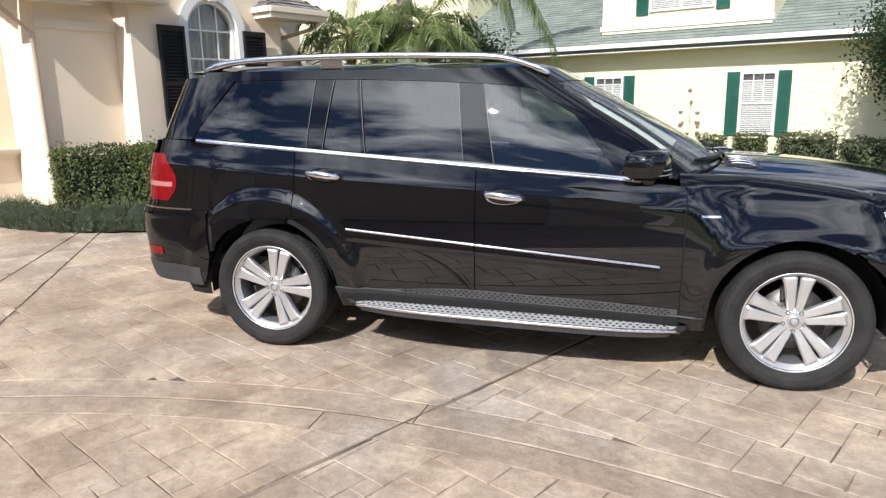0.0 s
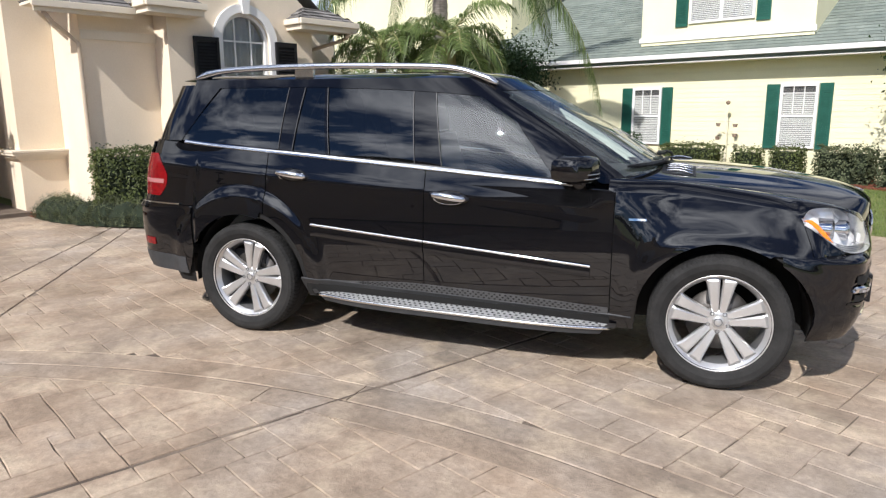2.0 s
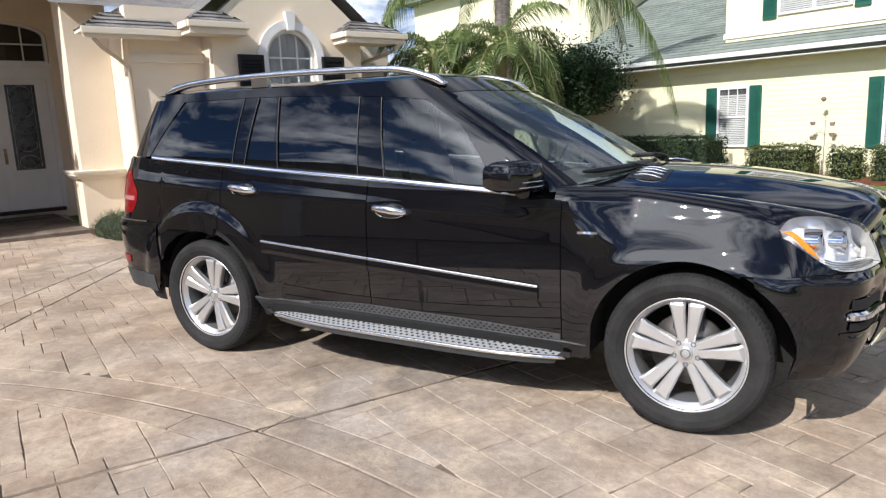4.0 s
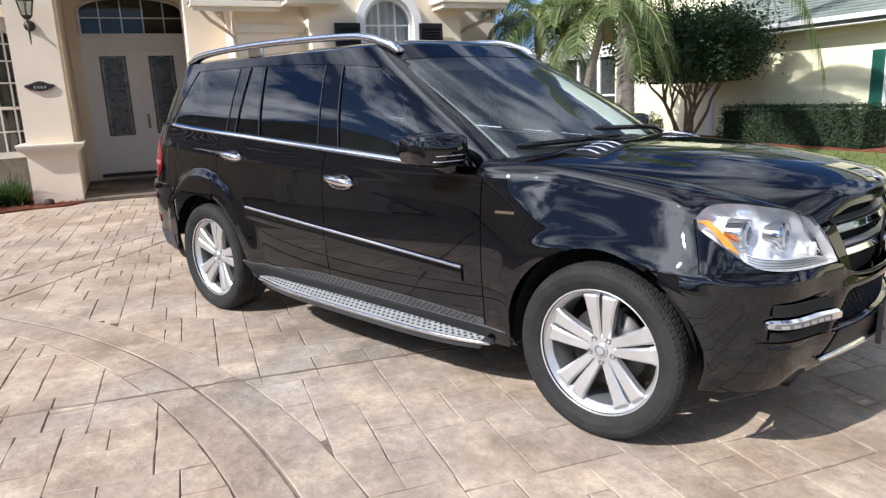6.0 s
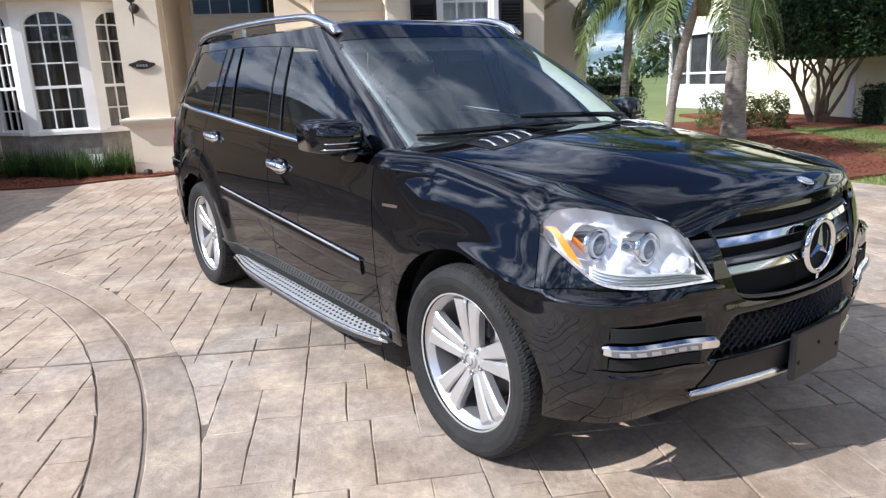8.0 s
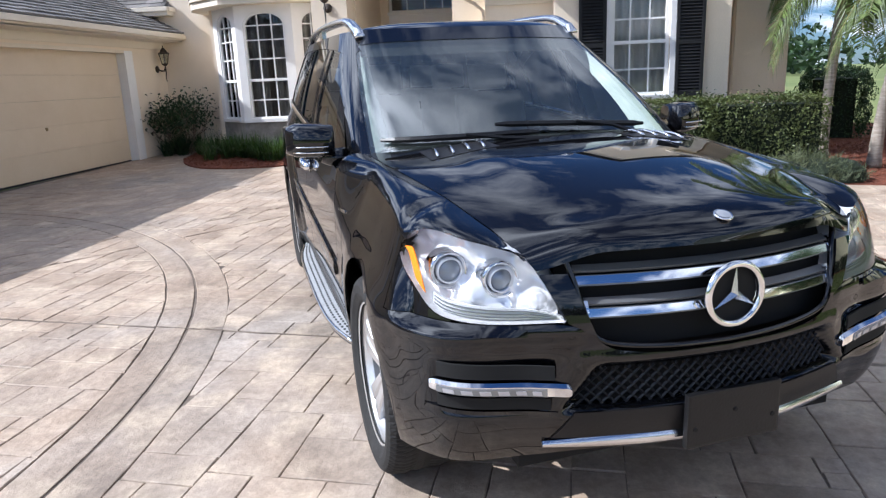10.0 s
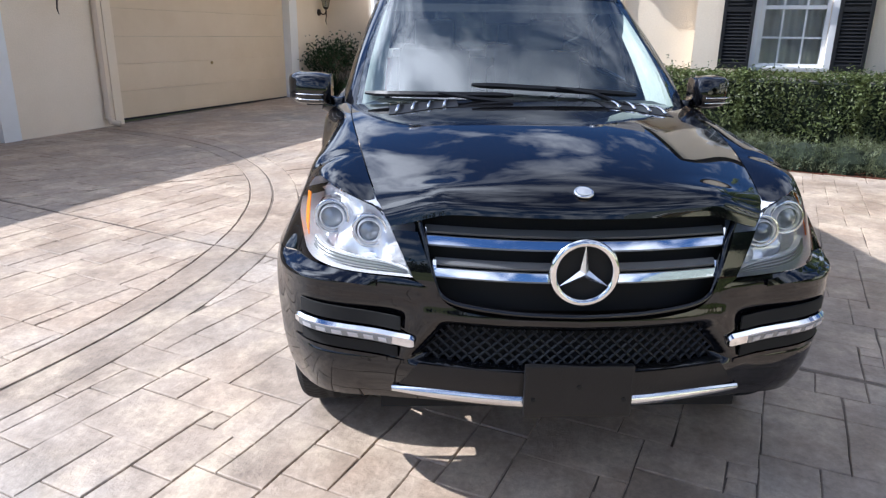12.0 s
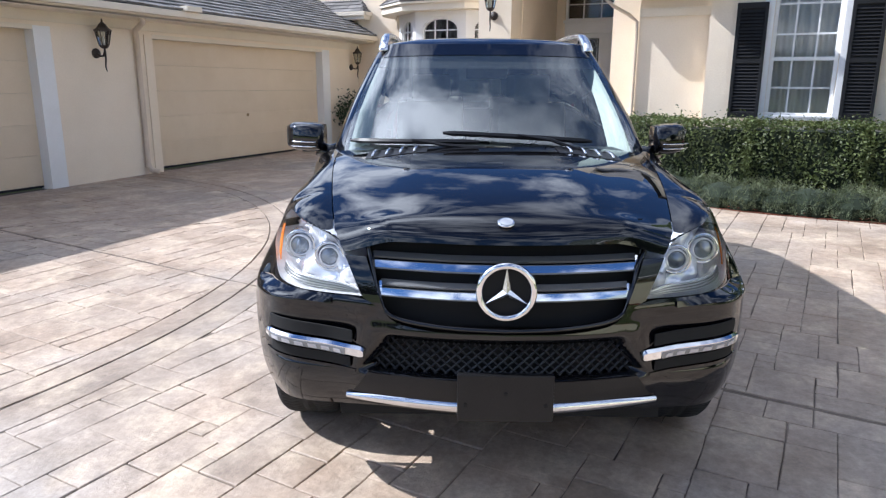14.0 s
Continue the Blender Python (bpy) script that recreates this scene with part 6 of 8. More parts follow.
def bumper_at(s, t):
    u = U_BUMP * s
    x = float(np.interp(u, AR_, PX_))
    lo = BUMP_LOW(u)
    if x < HUB + R_ARCH:
        lo = max(lo, arch(x, R_ARCH, 0.3))
    z = lerp(lo, max(lo + 0.005, BUMP_TOP(u)), t)
    p = body_at(u, z)
    y = abs(p.y)
    n = Vector((p.x - 1.6, p.y * 0.8, 0)).normalized()
    lip = 0.009 * sstep(1.86, 2.06, p.x) * math.exp(-((z - (0.775 if y > 0.46 else 0.69)) / 0.022) ** 2)
    return p - n * (0.055 * mesh_mask(y, z) + 0.020 * fog_mask(y, z) - lip * 0.6)


panel("front_bumper", bumper_at, 96, 44, PAINT)
panel("grille_surround", lambda s, t: front_at(lerp(lerp(0.412, 0.478, t), lerp(0.488, 0.556, t), s), lerp(lerp(0.760, 0.938, t), lerp(0.800, 0.938, t), s)) + Vector((0.004, 0, 0)), 8, 14, PAINT)

HK = 0.60 / (HL_OUT - HL_IN)
panel("wing_nose", lambda s, t: (lambda d: body_at(HL_IN + d, lerp(0.800, max(0.802, HL_BOT(d * HK) - 0.003), t)))(lerp(0.34 / HK, HL_OUT - HL_IN + 0.0015, s)), 16, 10, PAINT, skirt=0.003)

# headlamps
for side in (-1, 1):
    hl = part("headlamp", patch(bmesh.new(), lambda s, t: lamp_at(s, t, 0.095 + 0.022 * math.sin(s * 19 + 1) * math.sin(t * 9) + 0.012 * abs((s * 9) % 1 - 0.5)), 60, 28, 0.0, side), REFLECTOR, car, "clear headlamp with twin lenses and an amber reflector", True)
    lens = part("lens_cover", patch(bmesh.new(), lamp_at, 30, 14, 0.0, side), LENS, hl, "", True)
    lens.visible_shadow = False
    part("bezel", patch(bmesh.new(), lambda s, t: lamp_at(s, 0.0, 0.105 * t), 24, 2, 0.0, side), LAMP_SHELL, hl)
    part("upper_bezel", patch(bmesh.new(), lambda s, t: lamp_at(s, 1.0, 0.105 * t), 24, 2, 0.0, side), LAMP_SHELL, hl)
    part("amber_reflector", patch(bmesh.new(), lambda s, t: lamp_at(lerp(0.745, 0.895, t) + 0.085 * s, lerp(0.08, 0.58, t), 0.012), 5, 8, 0.004, side), AMBER, hl, "amber side reflector", True)
    part("lower_strip", patch(bmesh.new(), lambda s, t: lamp_at(lerp(0.03, 0.70, s), lerp(0.02, 0.17, t), 0.03), 20, 3, 0.02, side), REFLECTOR, hl)
    for k in range(3):
        part("strip_rib", patch(bmesh.new(), lambda s, t: lamp_at(lerp(0.05, 0.69, s), 0.045 + 0.045 * k + 0.015 * t, 0.024), 16, 1, 0.006, side), GREY_BAR, hl)
    for x, y, z, r in ((2.040, 0.758, 0.922, 0.058), (2.136, 0.630, 0.904, 0.055)):
        c = Vector((x, y * side, z))
        part("lamp_ring", lathe(bmesh.new(), [(r * 0.78, -0.05), (r * 0.80, 0.012), (r, 0.02), (r * 1.04, 0.0), (r * 1.04, -0.05)], 28, c, "x", cap=False), CHROME, hl, "", True)
        part("inner_ring", lathe(bmesh.new(), [(r * 0.60, -0.01), (r * 0.62, 0.024), (r * 0.70, 0.022), (r * 0.72, -0.01)], 28, c, "x", cap=False), REFLECTOR, hl, "", True)
        part("projector_lens", lathe(bmesh.new(), [(r * 0.78, -0.005), (r * 0.6, 0.018), (r * 0.3, 0.028), (0.0, 0.031)], 24, c, "x"), PROJECTOR, hl, "glass projector lens", True)
    part("turn_lens", lathe(bmesh.new(), [(0.028, 0.0), (0.026, 0.015), (0.0, 0.022)], 16, (front_at(0.545, 0.85).x - 0.06, side * 0.545, 0.852), "x"), REFLECTOR, hl, "", True)

# bonnet and strip beside it
ZC = smooth_table([(0.9, 1.216), (1.2, 1.213), (1.5, 1.202), (1.8, 1.178), (2.0, 1.150), (2.15, 1.124), (2.25, 1.100), (2.31, 1.076), (2.345, 1.050), (2.362, 1.026), (2.368, 1.003)])
SZ = smooth_table([(0.9, 1.165), (1.2, 1.152), (1.5, 1.128), (1.8, 1.092), (2.0, 1.052), (2.1, 1.029), (2.18, 1.001), (2.225, 0.974), (2.245, 0.946)])
SY = smooth_table([(0.9, 0.79), (1.2, 0.765), (1.5, 0.725), (1.8, 0.675), (2.0, 0.638), (2.1, 0.617), (2.18, 0.601), (2.225, 0.580), (2.245, 0.560)])


def bonnet_point(e, w):
    """A point of the bonnet: e across from the middle to the side, w from the screen to the nose."""
    k = abs(e)
    xs, xc = lerp(0.95, 2.245, w), lerp(1.19, 2.368, w)
    zc, ze = ZC(xc), SZ(xs)
    nose = sstep(0.86, 1.0, w)
    drop = lerp(k ** 2.4, 0.5 * k ** 5 + 0.5 * sstep(0.66, 0.98, k), nose)
    dome = 0.006 * sstep(0.93, 0.55, w) * sstep(0.0, 0.25, w)
    return Vector((lerp(xc, xs, k * k), e * SY(xs), zc + (ze - zc) * drop - dome * sstep(0.47, 0.70, k) * (1 - 0.9 * sstep(0.7, 1.0, k))))


def bonnet_z(x, y):
    lo, hi = 0.0, 1.0
    for _ in range(26):
        m = (lo + hi) / 2
        e = min(1.0, abs(y) / SY(lerp(0.95, 2.245, m)))
        if bonnet_point(e, m).x < x:
            lo = m
        else:
            hi = m
    return bonnet_point(min(1.0, abs(y) / SY(lerp(0.95, 2.245, lo))), lo).z


def bonnet_at(s, t):
    return bonnet_point(2 * s - 1, 1 - (1 - t) ** 1.6)


bonnet = panel("bonnet", bonnet_at, 150, 84, PAINT, skirt=0.015, both=False)[0]


def wing_top(s, t):
    u = lerp(arc_at(x=0.90), HL_IN + 0.105 / HK, s)
    x = float(np.interp(u, AR_, PX_))
    z0 = HL_TOP((u - HL_IN) * HK) if u < HL_OUT else lerp(HL_TOP(0.6), ZTOP(x), sstep(HL_OUT, HL_OUT + 0.08, u))
    a = body_at(u, z0)
    xe = lerp(0.90, 2.222, s)
    c = Vector((xe, SY(xe) + 0.004, SZ(xe) - 0.001))
    b = Vector((lerp(a.x, c.x, 0.3), a.y - 0.025, lerp(a.z, c.z, 0.75) + 0.02 * sstep(1.0, 0.8, s)))
    return a * (1 - t) ** 2 + b * 2 * t * (1 - t) + c * t * t


panel("wing_top", wing_top, 80, 12, PAINT, skirt=0.006)
for side in (-1, 1):
    vent_ = part("bonnet_vent", patch(bmesh.new(), lambda s, t: Vector((lerp(1.17, 1.36, t), lerp(0.31, 0.60, s), bonnet_z(lerp(1.17, 1.36, t), lerp(0.31, 0.60, s)) + 0.002)), 8, 8, 0.0, side), BLACK_PLASTIC, car, "dark slotted vent")
    for k in range(4):
        y = 0.350 + 0.066 * k
        bm = bmesh.new()
        tube(bm, [(lerp(1.19, 1.34, i / 6), side * (y + 0.02 * i / 6), bonnet_z(lerp(1.19, 1.34, i / 6), y) + 0.004 + 0.012 * math.sin(math.pi * i / 6)) for i in range(7)], 0.0065, 6)
        part("vent_fin", bm, CHROME, vent_, "chrome vent fin", True)
bz = bonnet_z(2.322, 0)
badge = part("bonnet_badge", lathe(bmesh.new(), [(0.0, 0.0), (0.028, 0.0), (0.030, 0.003), (0.0265, 0.007), (0.024, 0.006), (0.0, 0.007)], 28), CHROME, car, "small round silver badge", True)
badge.matrix_local = pose(2.322, 0, bz - 0.001, 0, 19, 0)
part("badge_face", lathe(bmesh.new(), [(0.0, 0.0068), (0.022, 0.0068), (0.0, 0.0085)], 24), ALLOY, badge)

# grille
# near-black sheet behind the bars gives the grille's shaded depth
part("grille_shade_sheet", patch(bmesh.new(), lambda s, t: front_at(abs(lerp(-0.485, 0.485, s)), lerp(0.70, 1.005, t)) * 1.0 + Vector((-0.075, lerp(-0.485, 0.485, s) - front_at(abs(lerp(-0.485, 0.485, s)), lerp(0.70, 1.005, t)).y, 0)), 30, 10, 0.0), INNER, car)
part("grille_rim", tube(bmesh.new(), [(front_at(abs(y), z).x - 0.012, y, z) for y, z in spline([(-0.478, 1.0), (-0.455, 0.90), (-0.430, 0.80), (-0.385, 0.738), (-0.22, 0.714), (0.0, 0.708), (0.22, 0.714), (0.385, 0.738), (0.430, 0.80), (0.455, 0.90), (0.478, 1.0), (0.25, 1.008), (0.0, 1.01), (-0.25, 1.008), (-0.478, 1.0)], 6)], 0.010, 8), PAINT, car, "gloss black grille rim", True)
for zc_, half in ((0.922, 0.456), (0.830, 0.426)):
    def bar(z0, z1, off, h=half):
        def f(s, t):
            y = lerp(-h, h, s)
            z = lerp(z0, z1, t)
            return Vector((front_at(abs(y), z).x + off, y, z))
        return f
    gb_ = part("grille_bar", patch(bmesh.new(), lambda s, t: bar(zc_ - 0.026, zc_ + 0.004, -0.020)(s, t), 36, 3, 0.03), GREY_BAR, car, "grey grille bar with chrome lip", True)
    part("upper_edge", patch(bmesh.new(), lambda s, t: bar(zc_ + 0.016, zc_ + 0.029, -0.018)(s, t) - Vector((0.020 * t, 0, 0)), 36, 2, 0.008), GREY_BAR, gb_, "", True)
    part("chrome_lip", patch(bmesh.new(), lambda s, t: bar(zc_ - 0.019, zc_ + 0.003, -0.016)(s, t) + Vector((0.0035 * (1 - t), 0, 0)), 36, 6, 0.012), CHROME, gb_, "", True)
    for side in (-1, 1):
        part("bar_end", patch(bmesh.new(), lambda s, t: (lambda y, z: Vector((front_at(y, z).x - 0.014 - 0.012 * max(0.0, t - 0.5), y, z)))(lerp(half - 0.004, half + 0.006, s), lerp(zc_ - 0.025, zc_ + 0.026, t)), 2, 4, 0.012, side), CHROME, gb_, "", True)
em = part("front_emblem", lathe(bmesh.new(), [(0.091 + 0.0115 * math.cos(2 * math.pi * k / 10), 0.0115 * math.sin(2 * math.pi * k / 10)) for k in range(11)], 48, (0, 0, 0), "x", cap=False), CHROME, car, "large round chrome emblem", True)
em.location = (2.392, 0.003, 0.849)
part("emblem_back", lathe(bmesh.new(), [(0.0, -0.012), (0.084, -0.012), (0.084, -0.022), (0.0, -0.022)], 32, (0, 0, 0), "x"), INNER, em)
for k in range(3):
    a = math.pi / 2 + 2 * math.pi * k / 3
    bm = bmesh.new()
    d, sd = Vector((0, math.cos(a), math.sin(a))), Vector((0, -math.sin(a), math.cos(a)))
    v = [bm.verts.new(p) for p in (d * 0.086 + Vector((0.0, 0, 0)), sd * 0.0145, -sd * 0.0145, Vector((0.013, 0, 0)), d * 0.086 + Vector((0.004, 0, 0)))]
    bm.faces.new((v[0], v[1], v[3], v[4]))
    bm.faces.new((v[0], v[4], v[3], v[2]))
    part("emblem_spoke", bm, SATIN, em)

# lower grille, lamps in the bumper, skid strip, plate holder
bm = bmesh.new()
for k in range(-26, 27):
    for sg in (-1, 1):
        pts = []
        for i in range(9):
            z = lerp(0.535, 0.65, i / 8)
            y = k * 0.036 + sg * (z - 0.59) * 1.05
            if abs(y) < 0.40 + (0.66 - z) * 0.75:
                pts.append((front_at(abs(y), z).x - 0.036, y, z))
        if len(pts) > 2:
            tube(bm, pts, 0.0048, 4)
# near-black sheet in place of the shade behind the mesh
part("mesh_shade_sheet", patch(bmesh.new(), lambda s, t: (lambda z, h: Vector((front_at(abs(lerp(-h, h, s)), z).x - 0.050, lerp(-h, h, s), z)))(lerp(0.525, 0.66, t), 0.40 + (0.66 - lerp(0.525, 0.66, t)) * 0.75), 30, 4, 0.0), INNER, car)
part("mesh_grille", bm, BLACK_PLASTIC, car, "black diamond mesh grille")
part("valance", patch(bmesh.new(), lambda s, t: (lambda y, z: Vector((front_at(abs(y), z).x + 0.005, y, z)))(lerp(-1, 1, s) * lerp(0.535, 0.475, t), lerp(0.440, 0.527, t)), 36, 4, 0.01), BLACK_PLASTIC, car, "black plastic valance", True)


def skid_at(s, t):
    y = lerp(-0.56, 0.56, s)
    e = abs(lerp(-1, 1, s))
    high = 0.036 - 0.016 * e ** 4
    return Vector((front_at(abs(y), 0.43).x + 0.007 + 0.008 * math.sin(math.pi * t), y, 0.404 + 0.006 * e ** 2.5 + high * t))


part("skid_strip", patch(bmesh.new(), skid_at, 48, 5, 0.02), SATIN, car, "satin silver skid strip", True)
ph = part("plate_holder", new_box(2.402, 2.425, -0.158, 0.172, 0.392, 0.566, bevel=0.008), BLACK_PLASTIC, car, "black number plate holder, empty")
for y, z in ((-0.13, 0.455), (0.007, 0.497), (0.145, 0.455)):
    part("screw", lathe(bmesh.new(), [(0.0, 0.0), (0.008, 0.0), (0.007, 0.004), (0.0, 0.004)], 10, (2.424, y, z), "x"), INNER, ph)
for side in (-1, 1):
    def drl(z0, z1, a, b, off):
        def f(s, t):
            y = lerp(a, b, s)
            z = lerp(z0, z1, t) + 0.014 * (y - 0.66) / 0.18
            return front_at(y, z) + Vector((off, 0.3 * off, 0))
        return f
    def lamp_case(s, t):
        edge = 1 - 0.35 * max(0.0, abs(2 * s - 1) - 0.94) / 0.06
        half_ = lerp(0.0225, 0.0190, s) * edge
        return drl(0.6115 - half_, 0.6115 + half_, 0.484, 0.818, 0.004 + 0.012 * min(1.0, 5 * min(t, 1 - t)))(s, t)
    dr = part("day_lamp", patch(bmesh.new(), lamp_case, 48, 10, 0.03, side), CHROME, car, "chrome-framed day running lamp", False)
    part("lamp_lens", patch(bmesh.new(), lambda s, t: drl(0.6115 - lerp(0.0145, 0.0125, s), 0.6115 + lerp(0.0085, 0.0070, s), 0.552, 0.802, 0.0185)(s, t), 20, 2, 0.006, side), LED_GLASS, dr, "", True)
    for k in range(6):
        y0_ = 0.566 + 0.039 * k
        part("led", patch(bmesh.new(), lambda s, t: drl(0.6015, 0.6135, y0_ + 0.003 * t, y0_ + 0.024 + 0.003 * t, 0.0205)(s, t), 2, 2, 0.002, side), LED_OFF, dr)
    # flat near-black sheets on the bumper stand for shade in the recesses
    part("fog_shade_upper", patch(bmesh.new(), drl(0.642, 0.686, 0.530, 0.800, 0.003), 18, 3, 0.006, side), INNER, car, "near-black sheet for the shaded recess over the day lamp", True)
    part("fog_shade_lower", patch(bmesh.new(), drl(0.548, 0.584, 0.540, 0.800, 0.003), 18, 3, 0.006, side), INNER, car, "", True)
    part("fog_blade", patch(bmesh.new(), drl(0.530, 0.542, 0.52, 0.83, 0.004), 18, 2, 0.03, side), PAINT, car, "", True)
    part("washer_cap", patch(bmesh.new(), drl(0.772, 0.793, 0.60, 0.72, 0.012), 8, 2, 0.004, side), PAINT, car, "", True)

# rear: bumper, tailgate, lamps
U_RB = arc_at(x=-1.94)


def rear_bumper(s, t):
    u = lerp(U_RB, AR_[-1], s)
    x = float(np.interp(u, AR_, PX_))
    lo = max(0.40, arch(x, R_ARCH, 0.40))
    lo = lerp(lo, 0.43, sstep(-2.1, -2.5, x))
    p = body_at(u, lerp(lo, 0.868, t))
    return p + Vector((-0.012, 0.008, 0)) * math.exp(-((p.z - 0.85) / 0.03) ** 2)


panel("rear_bumper", rear_bumper, 40, 16, PAINT)
panel("lower_rear_bumper", lambda s, t: body_at(lerp(arc_at(x=-2.02), AR_[-1], s), lerp(0.38, 0.50, t)) + Vector((-0.004, 0.004, 0)), 30, 4, PLASTIC)
panel("bumper_reflector", lambda s, t: body_at(lerp(arc_at(x=-2.33), arc_at(x=-2.46), s), lerp(0.56, 0.61, t)) + Vector((-0.004, 0.005, 0)), 6, 2, RED, label="red bumper reflector")
panel("bumper_strip", lambda s, t: body_at(lerp(arc_at(x=-2.06), arc_at(x=-2.5), s), lerp(0.873, 0.882, t)) + Vector((-0.012, 0.012, 0)), 20, 2, SATIN)
panel("tailgate", lambda s, t: body_at(lerp(arc_at(x=-2.52), AR_[-1], s), lerp(0.875, 1.30, t)), 14, 14, PAINT)
TAIL_X = smooth_table([(0.0, -2.30), (0.25, -2.235), (0.45, -2.225), (0.7, -2.28), (1.0, -2.375)])
panel("tail_lamp", lambda s, t: body_at(lerp(arc_at(x=TAIL_X(t)), arc_at(x=-2.53), s), lerp(0.925, 1.222, t)) + Vector((0, 0.004, 0)), 16, 14, RED, label="red tail lamp with a clear band")
panel("tail_lamp_band", lambda s, t: body_at(lerp(arc_at(x=-2.26), arc_at(x=-2.50), s), lerp(1.015, 1.045, t)) + Vector((0, 0.007, 0)), 10, 2, PALE_LENS)
panel("quarter_lower", lambda s, t: body_at(lerp(arc_at(x=-2.165), arc_at(x=-2.52), s), lerp(0.872, 0.921, t)), 10, 2, PAINT)

# cabin: rings between the belt and the roof edge
G0 = spline([(1.29, 0.0), (1.26, 0.35), (1.15, 0.62), (1.00, 0.765), (0.86, 0.835), (0.5, 0.876), (0.0, 0.888), (-0.6, 0.889), (-1.2, 0.888), (-1.8, 0.880), (-2.23, 0.842), (-2.45, 0.71), (-2.545, 0.4), (-2.57, 0.0)], 8)
G1 = spline([(0.22, 0.0), (0.20, 0.3), (0.14, 0.53), (0.06, 0.632), (-0.06, 0.668), (-0.3, 0.688), (-0.7, 0.696), (-1.1, 0.696), (-1.4, 0.694), (-1.8, 0.686), (-2.10, 0.645), (-2.26, 0.53), (-2.33, 0.3), (-2.35, 0.0)], 8)
GZ0, GZ1 = 1.15, 1.735
UA0, UA1 = 3.05 / 13, 4.0 / 13


def cabin_at(u, z):
    t = (z - GZ0) / (GZ1 - GZ0)
    f = u * (len(G0) - 1)
    i = min(len(G0) - 2, int(f))
    k = f - i
    a = [lerp(G0[i][c], G0[i + 1][c], k) for c in (0, 1)]
    b = [lerp(G1[i][c], G1[i + 1][c], k) for c in (0, 1)]
    bow = math.sin(math.pi * max(0.0, min(1.0, t)))
    x, y = lerp(a[0], b[0], t), lerp(a[1], b[1], t)
    return Vector((x + 0.035 * bow * sstep(0.0, 0.8, x), y * (1 + 0.026 * bow), z))


def cabin_side(x, z):
    """The cabin's side at that x: found along the ring."""
    lo, hi = 2.6 / 13, 11.0 / 13
    for _ in range(30):
        m = (lo + hi) / 2
        if cabin_at(m, z).x > x:
            lo = m
        else:
            hi = m
    return cabin_at((lo + hi) / 2, z)


WTOP = smooth_table([(-2.1, 1.672), (-1.25, 1.678), (-0.6, 1.664), (-0.2, 1.643), (0.0, 1.626), (0.12, 1.610), (0.25, 1.585)])


def quad_side(b0, b1, t0, t1, lo=0.012, out=0.0, zt=None):
    def f(s, t):
        xb, xt = lerp(b0, b1, s), lerp(t0, t1, s)
        p = cabin_side(lerp(xb, xt, t), lerp(belt(xb) + lo, (zt or WTOP)(xt), t))
        return p + Vector((0, out, 0))
    return f


panel("front_side_window", quad_side(-0.105, 0.60, -0.195, 0.235, out=-0.004), 30, 20, FRONT_GLASS, label="lightly tinted side window", skirt=0.0)
panel("rear_side_window", quad_side(-0.885, -0.285, -0.955, -0.345, out=-0.004), 20, 16, SIDE_GLASS, label="dark tinted side window", skirt=0.0)
panel("rear_quarter_light", quad_side(-1.165, -0.91, -1.125, -0.978, out=-0.004), 8, 16, SIDE_GLASS, label="dark tinted quarter light", skirt=0.0)
panel("rear_corner_window", quad_side(-2.085, -1.27, -1.80, -1.248, out=-0.004), 24, 16, SIDE_GLASS, label="dark tinted rear side window", skirt=0.0)
panel("centre_pillar", quad_side(-0.285, -0.105, -0.345, -0.195, 0.0), 6, 16, PILLAR)
panel("window_divider", quad_side(-0.91, -0.885, -0.978, -0.955, 0.0, 0.003), 2, 16, PILLAR)
panel("rear_pillar", quad_side(-1.27, -1.165, -1.248, -1.125, 0.0), 6, 16, PILLAR)
# thin strips whose grey stands for sun glints on the black seal edges
for b0_, t0_ in ((-0.105, -0.195), (-0.285, -0.345), (-0.885, -0.955), (-1.165, -1.125), (-1.27, -1.248)):
    panel("window_seal", quad_side(b0_ - 0.002, b0_ + 0.002, t0_ - 0.002, t0_ + 0.002, 0.0, 0.006), 1, 16, SEAL_GLINT, label="thin window seal, greyed for its sun glint", skirt=0.004)
panel("mirror_triangle", quad_side(0.60, 0.82, 0.235, 0.26, 0.0, 0.0), 8, 16, PAINT)


def tail_pillar(s, t):
    z = lerp(belt(-2.2), 1.70, t)
    p = cabin_side(lerp(-2.085, -1.80, t), min(z, 1.735))
    lo, hi = 2.6 / 13, 11.0 / 13
    for _ in range(24):
        m = (lo + hi) / 2
        if cabin_at(m, z).x > p.x:
            lo = m
        else:
            hi = m
    return cabin_at(lerp(lo, 12.0 / 13, s), z)


panel("tail_pillar", tail_pillar, 22, 16, PAINT)
panel("tailgate_window", lambda s, t: cabin_at(lerp(12.0 / 13, 1.0, s), lerp(1.30, 1.70, t)), 10, 12, SIDE_GLASS, skirt=0.0)


def roof_rail_side(s, t):
    x = lerp(-2.05, 0.255, s)
    return cabin_side(x, lerp(WTOP(x) + 0.003, GZ1, t)) if x < 0.02 else cabin_side(x, lerp(WTOP(x) + 0.003, min(GZ1, max(WTOP(x) + 0.02, 1.735 - 0.45 * (x - 0.02))), t))


panel("roof_side", roof_rail_side, 46, 6, PILLAR)
panel("front_pillar", lambda s, t: cabin_at(lerp(UA0, UA1 + 0.012, s), lerp(1.13, GZ1, t)), 8, 24, PAINT)


PILLAR_TRIM = mottled("pale_pillar_trim", (0.60, 0.65, 0.63), (0.66, 0.71, 0.69), scale=10.0, fine=120.0, rough=0.7, bump=0.1, world_space=False)


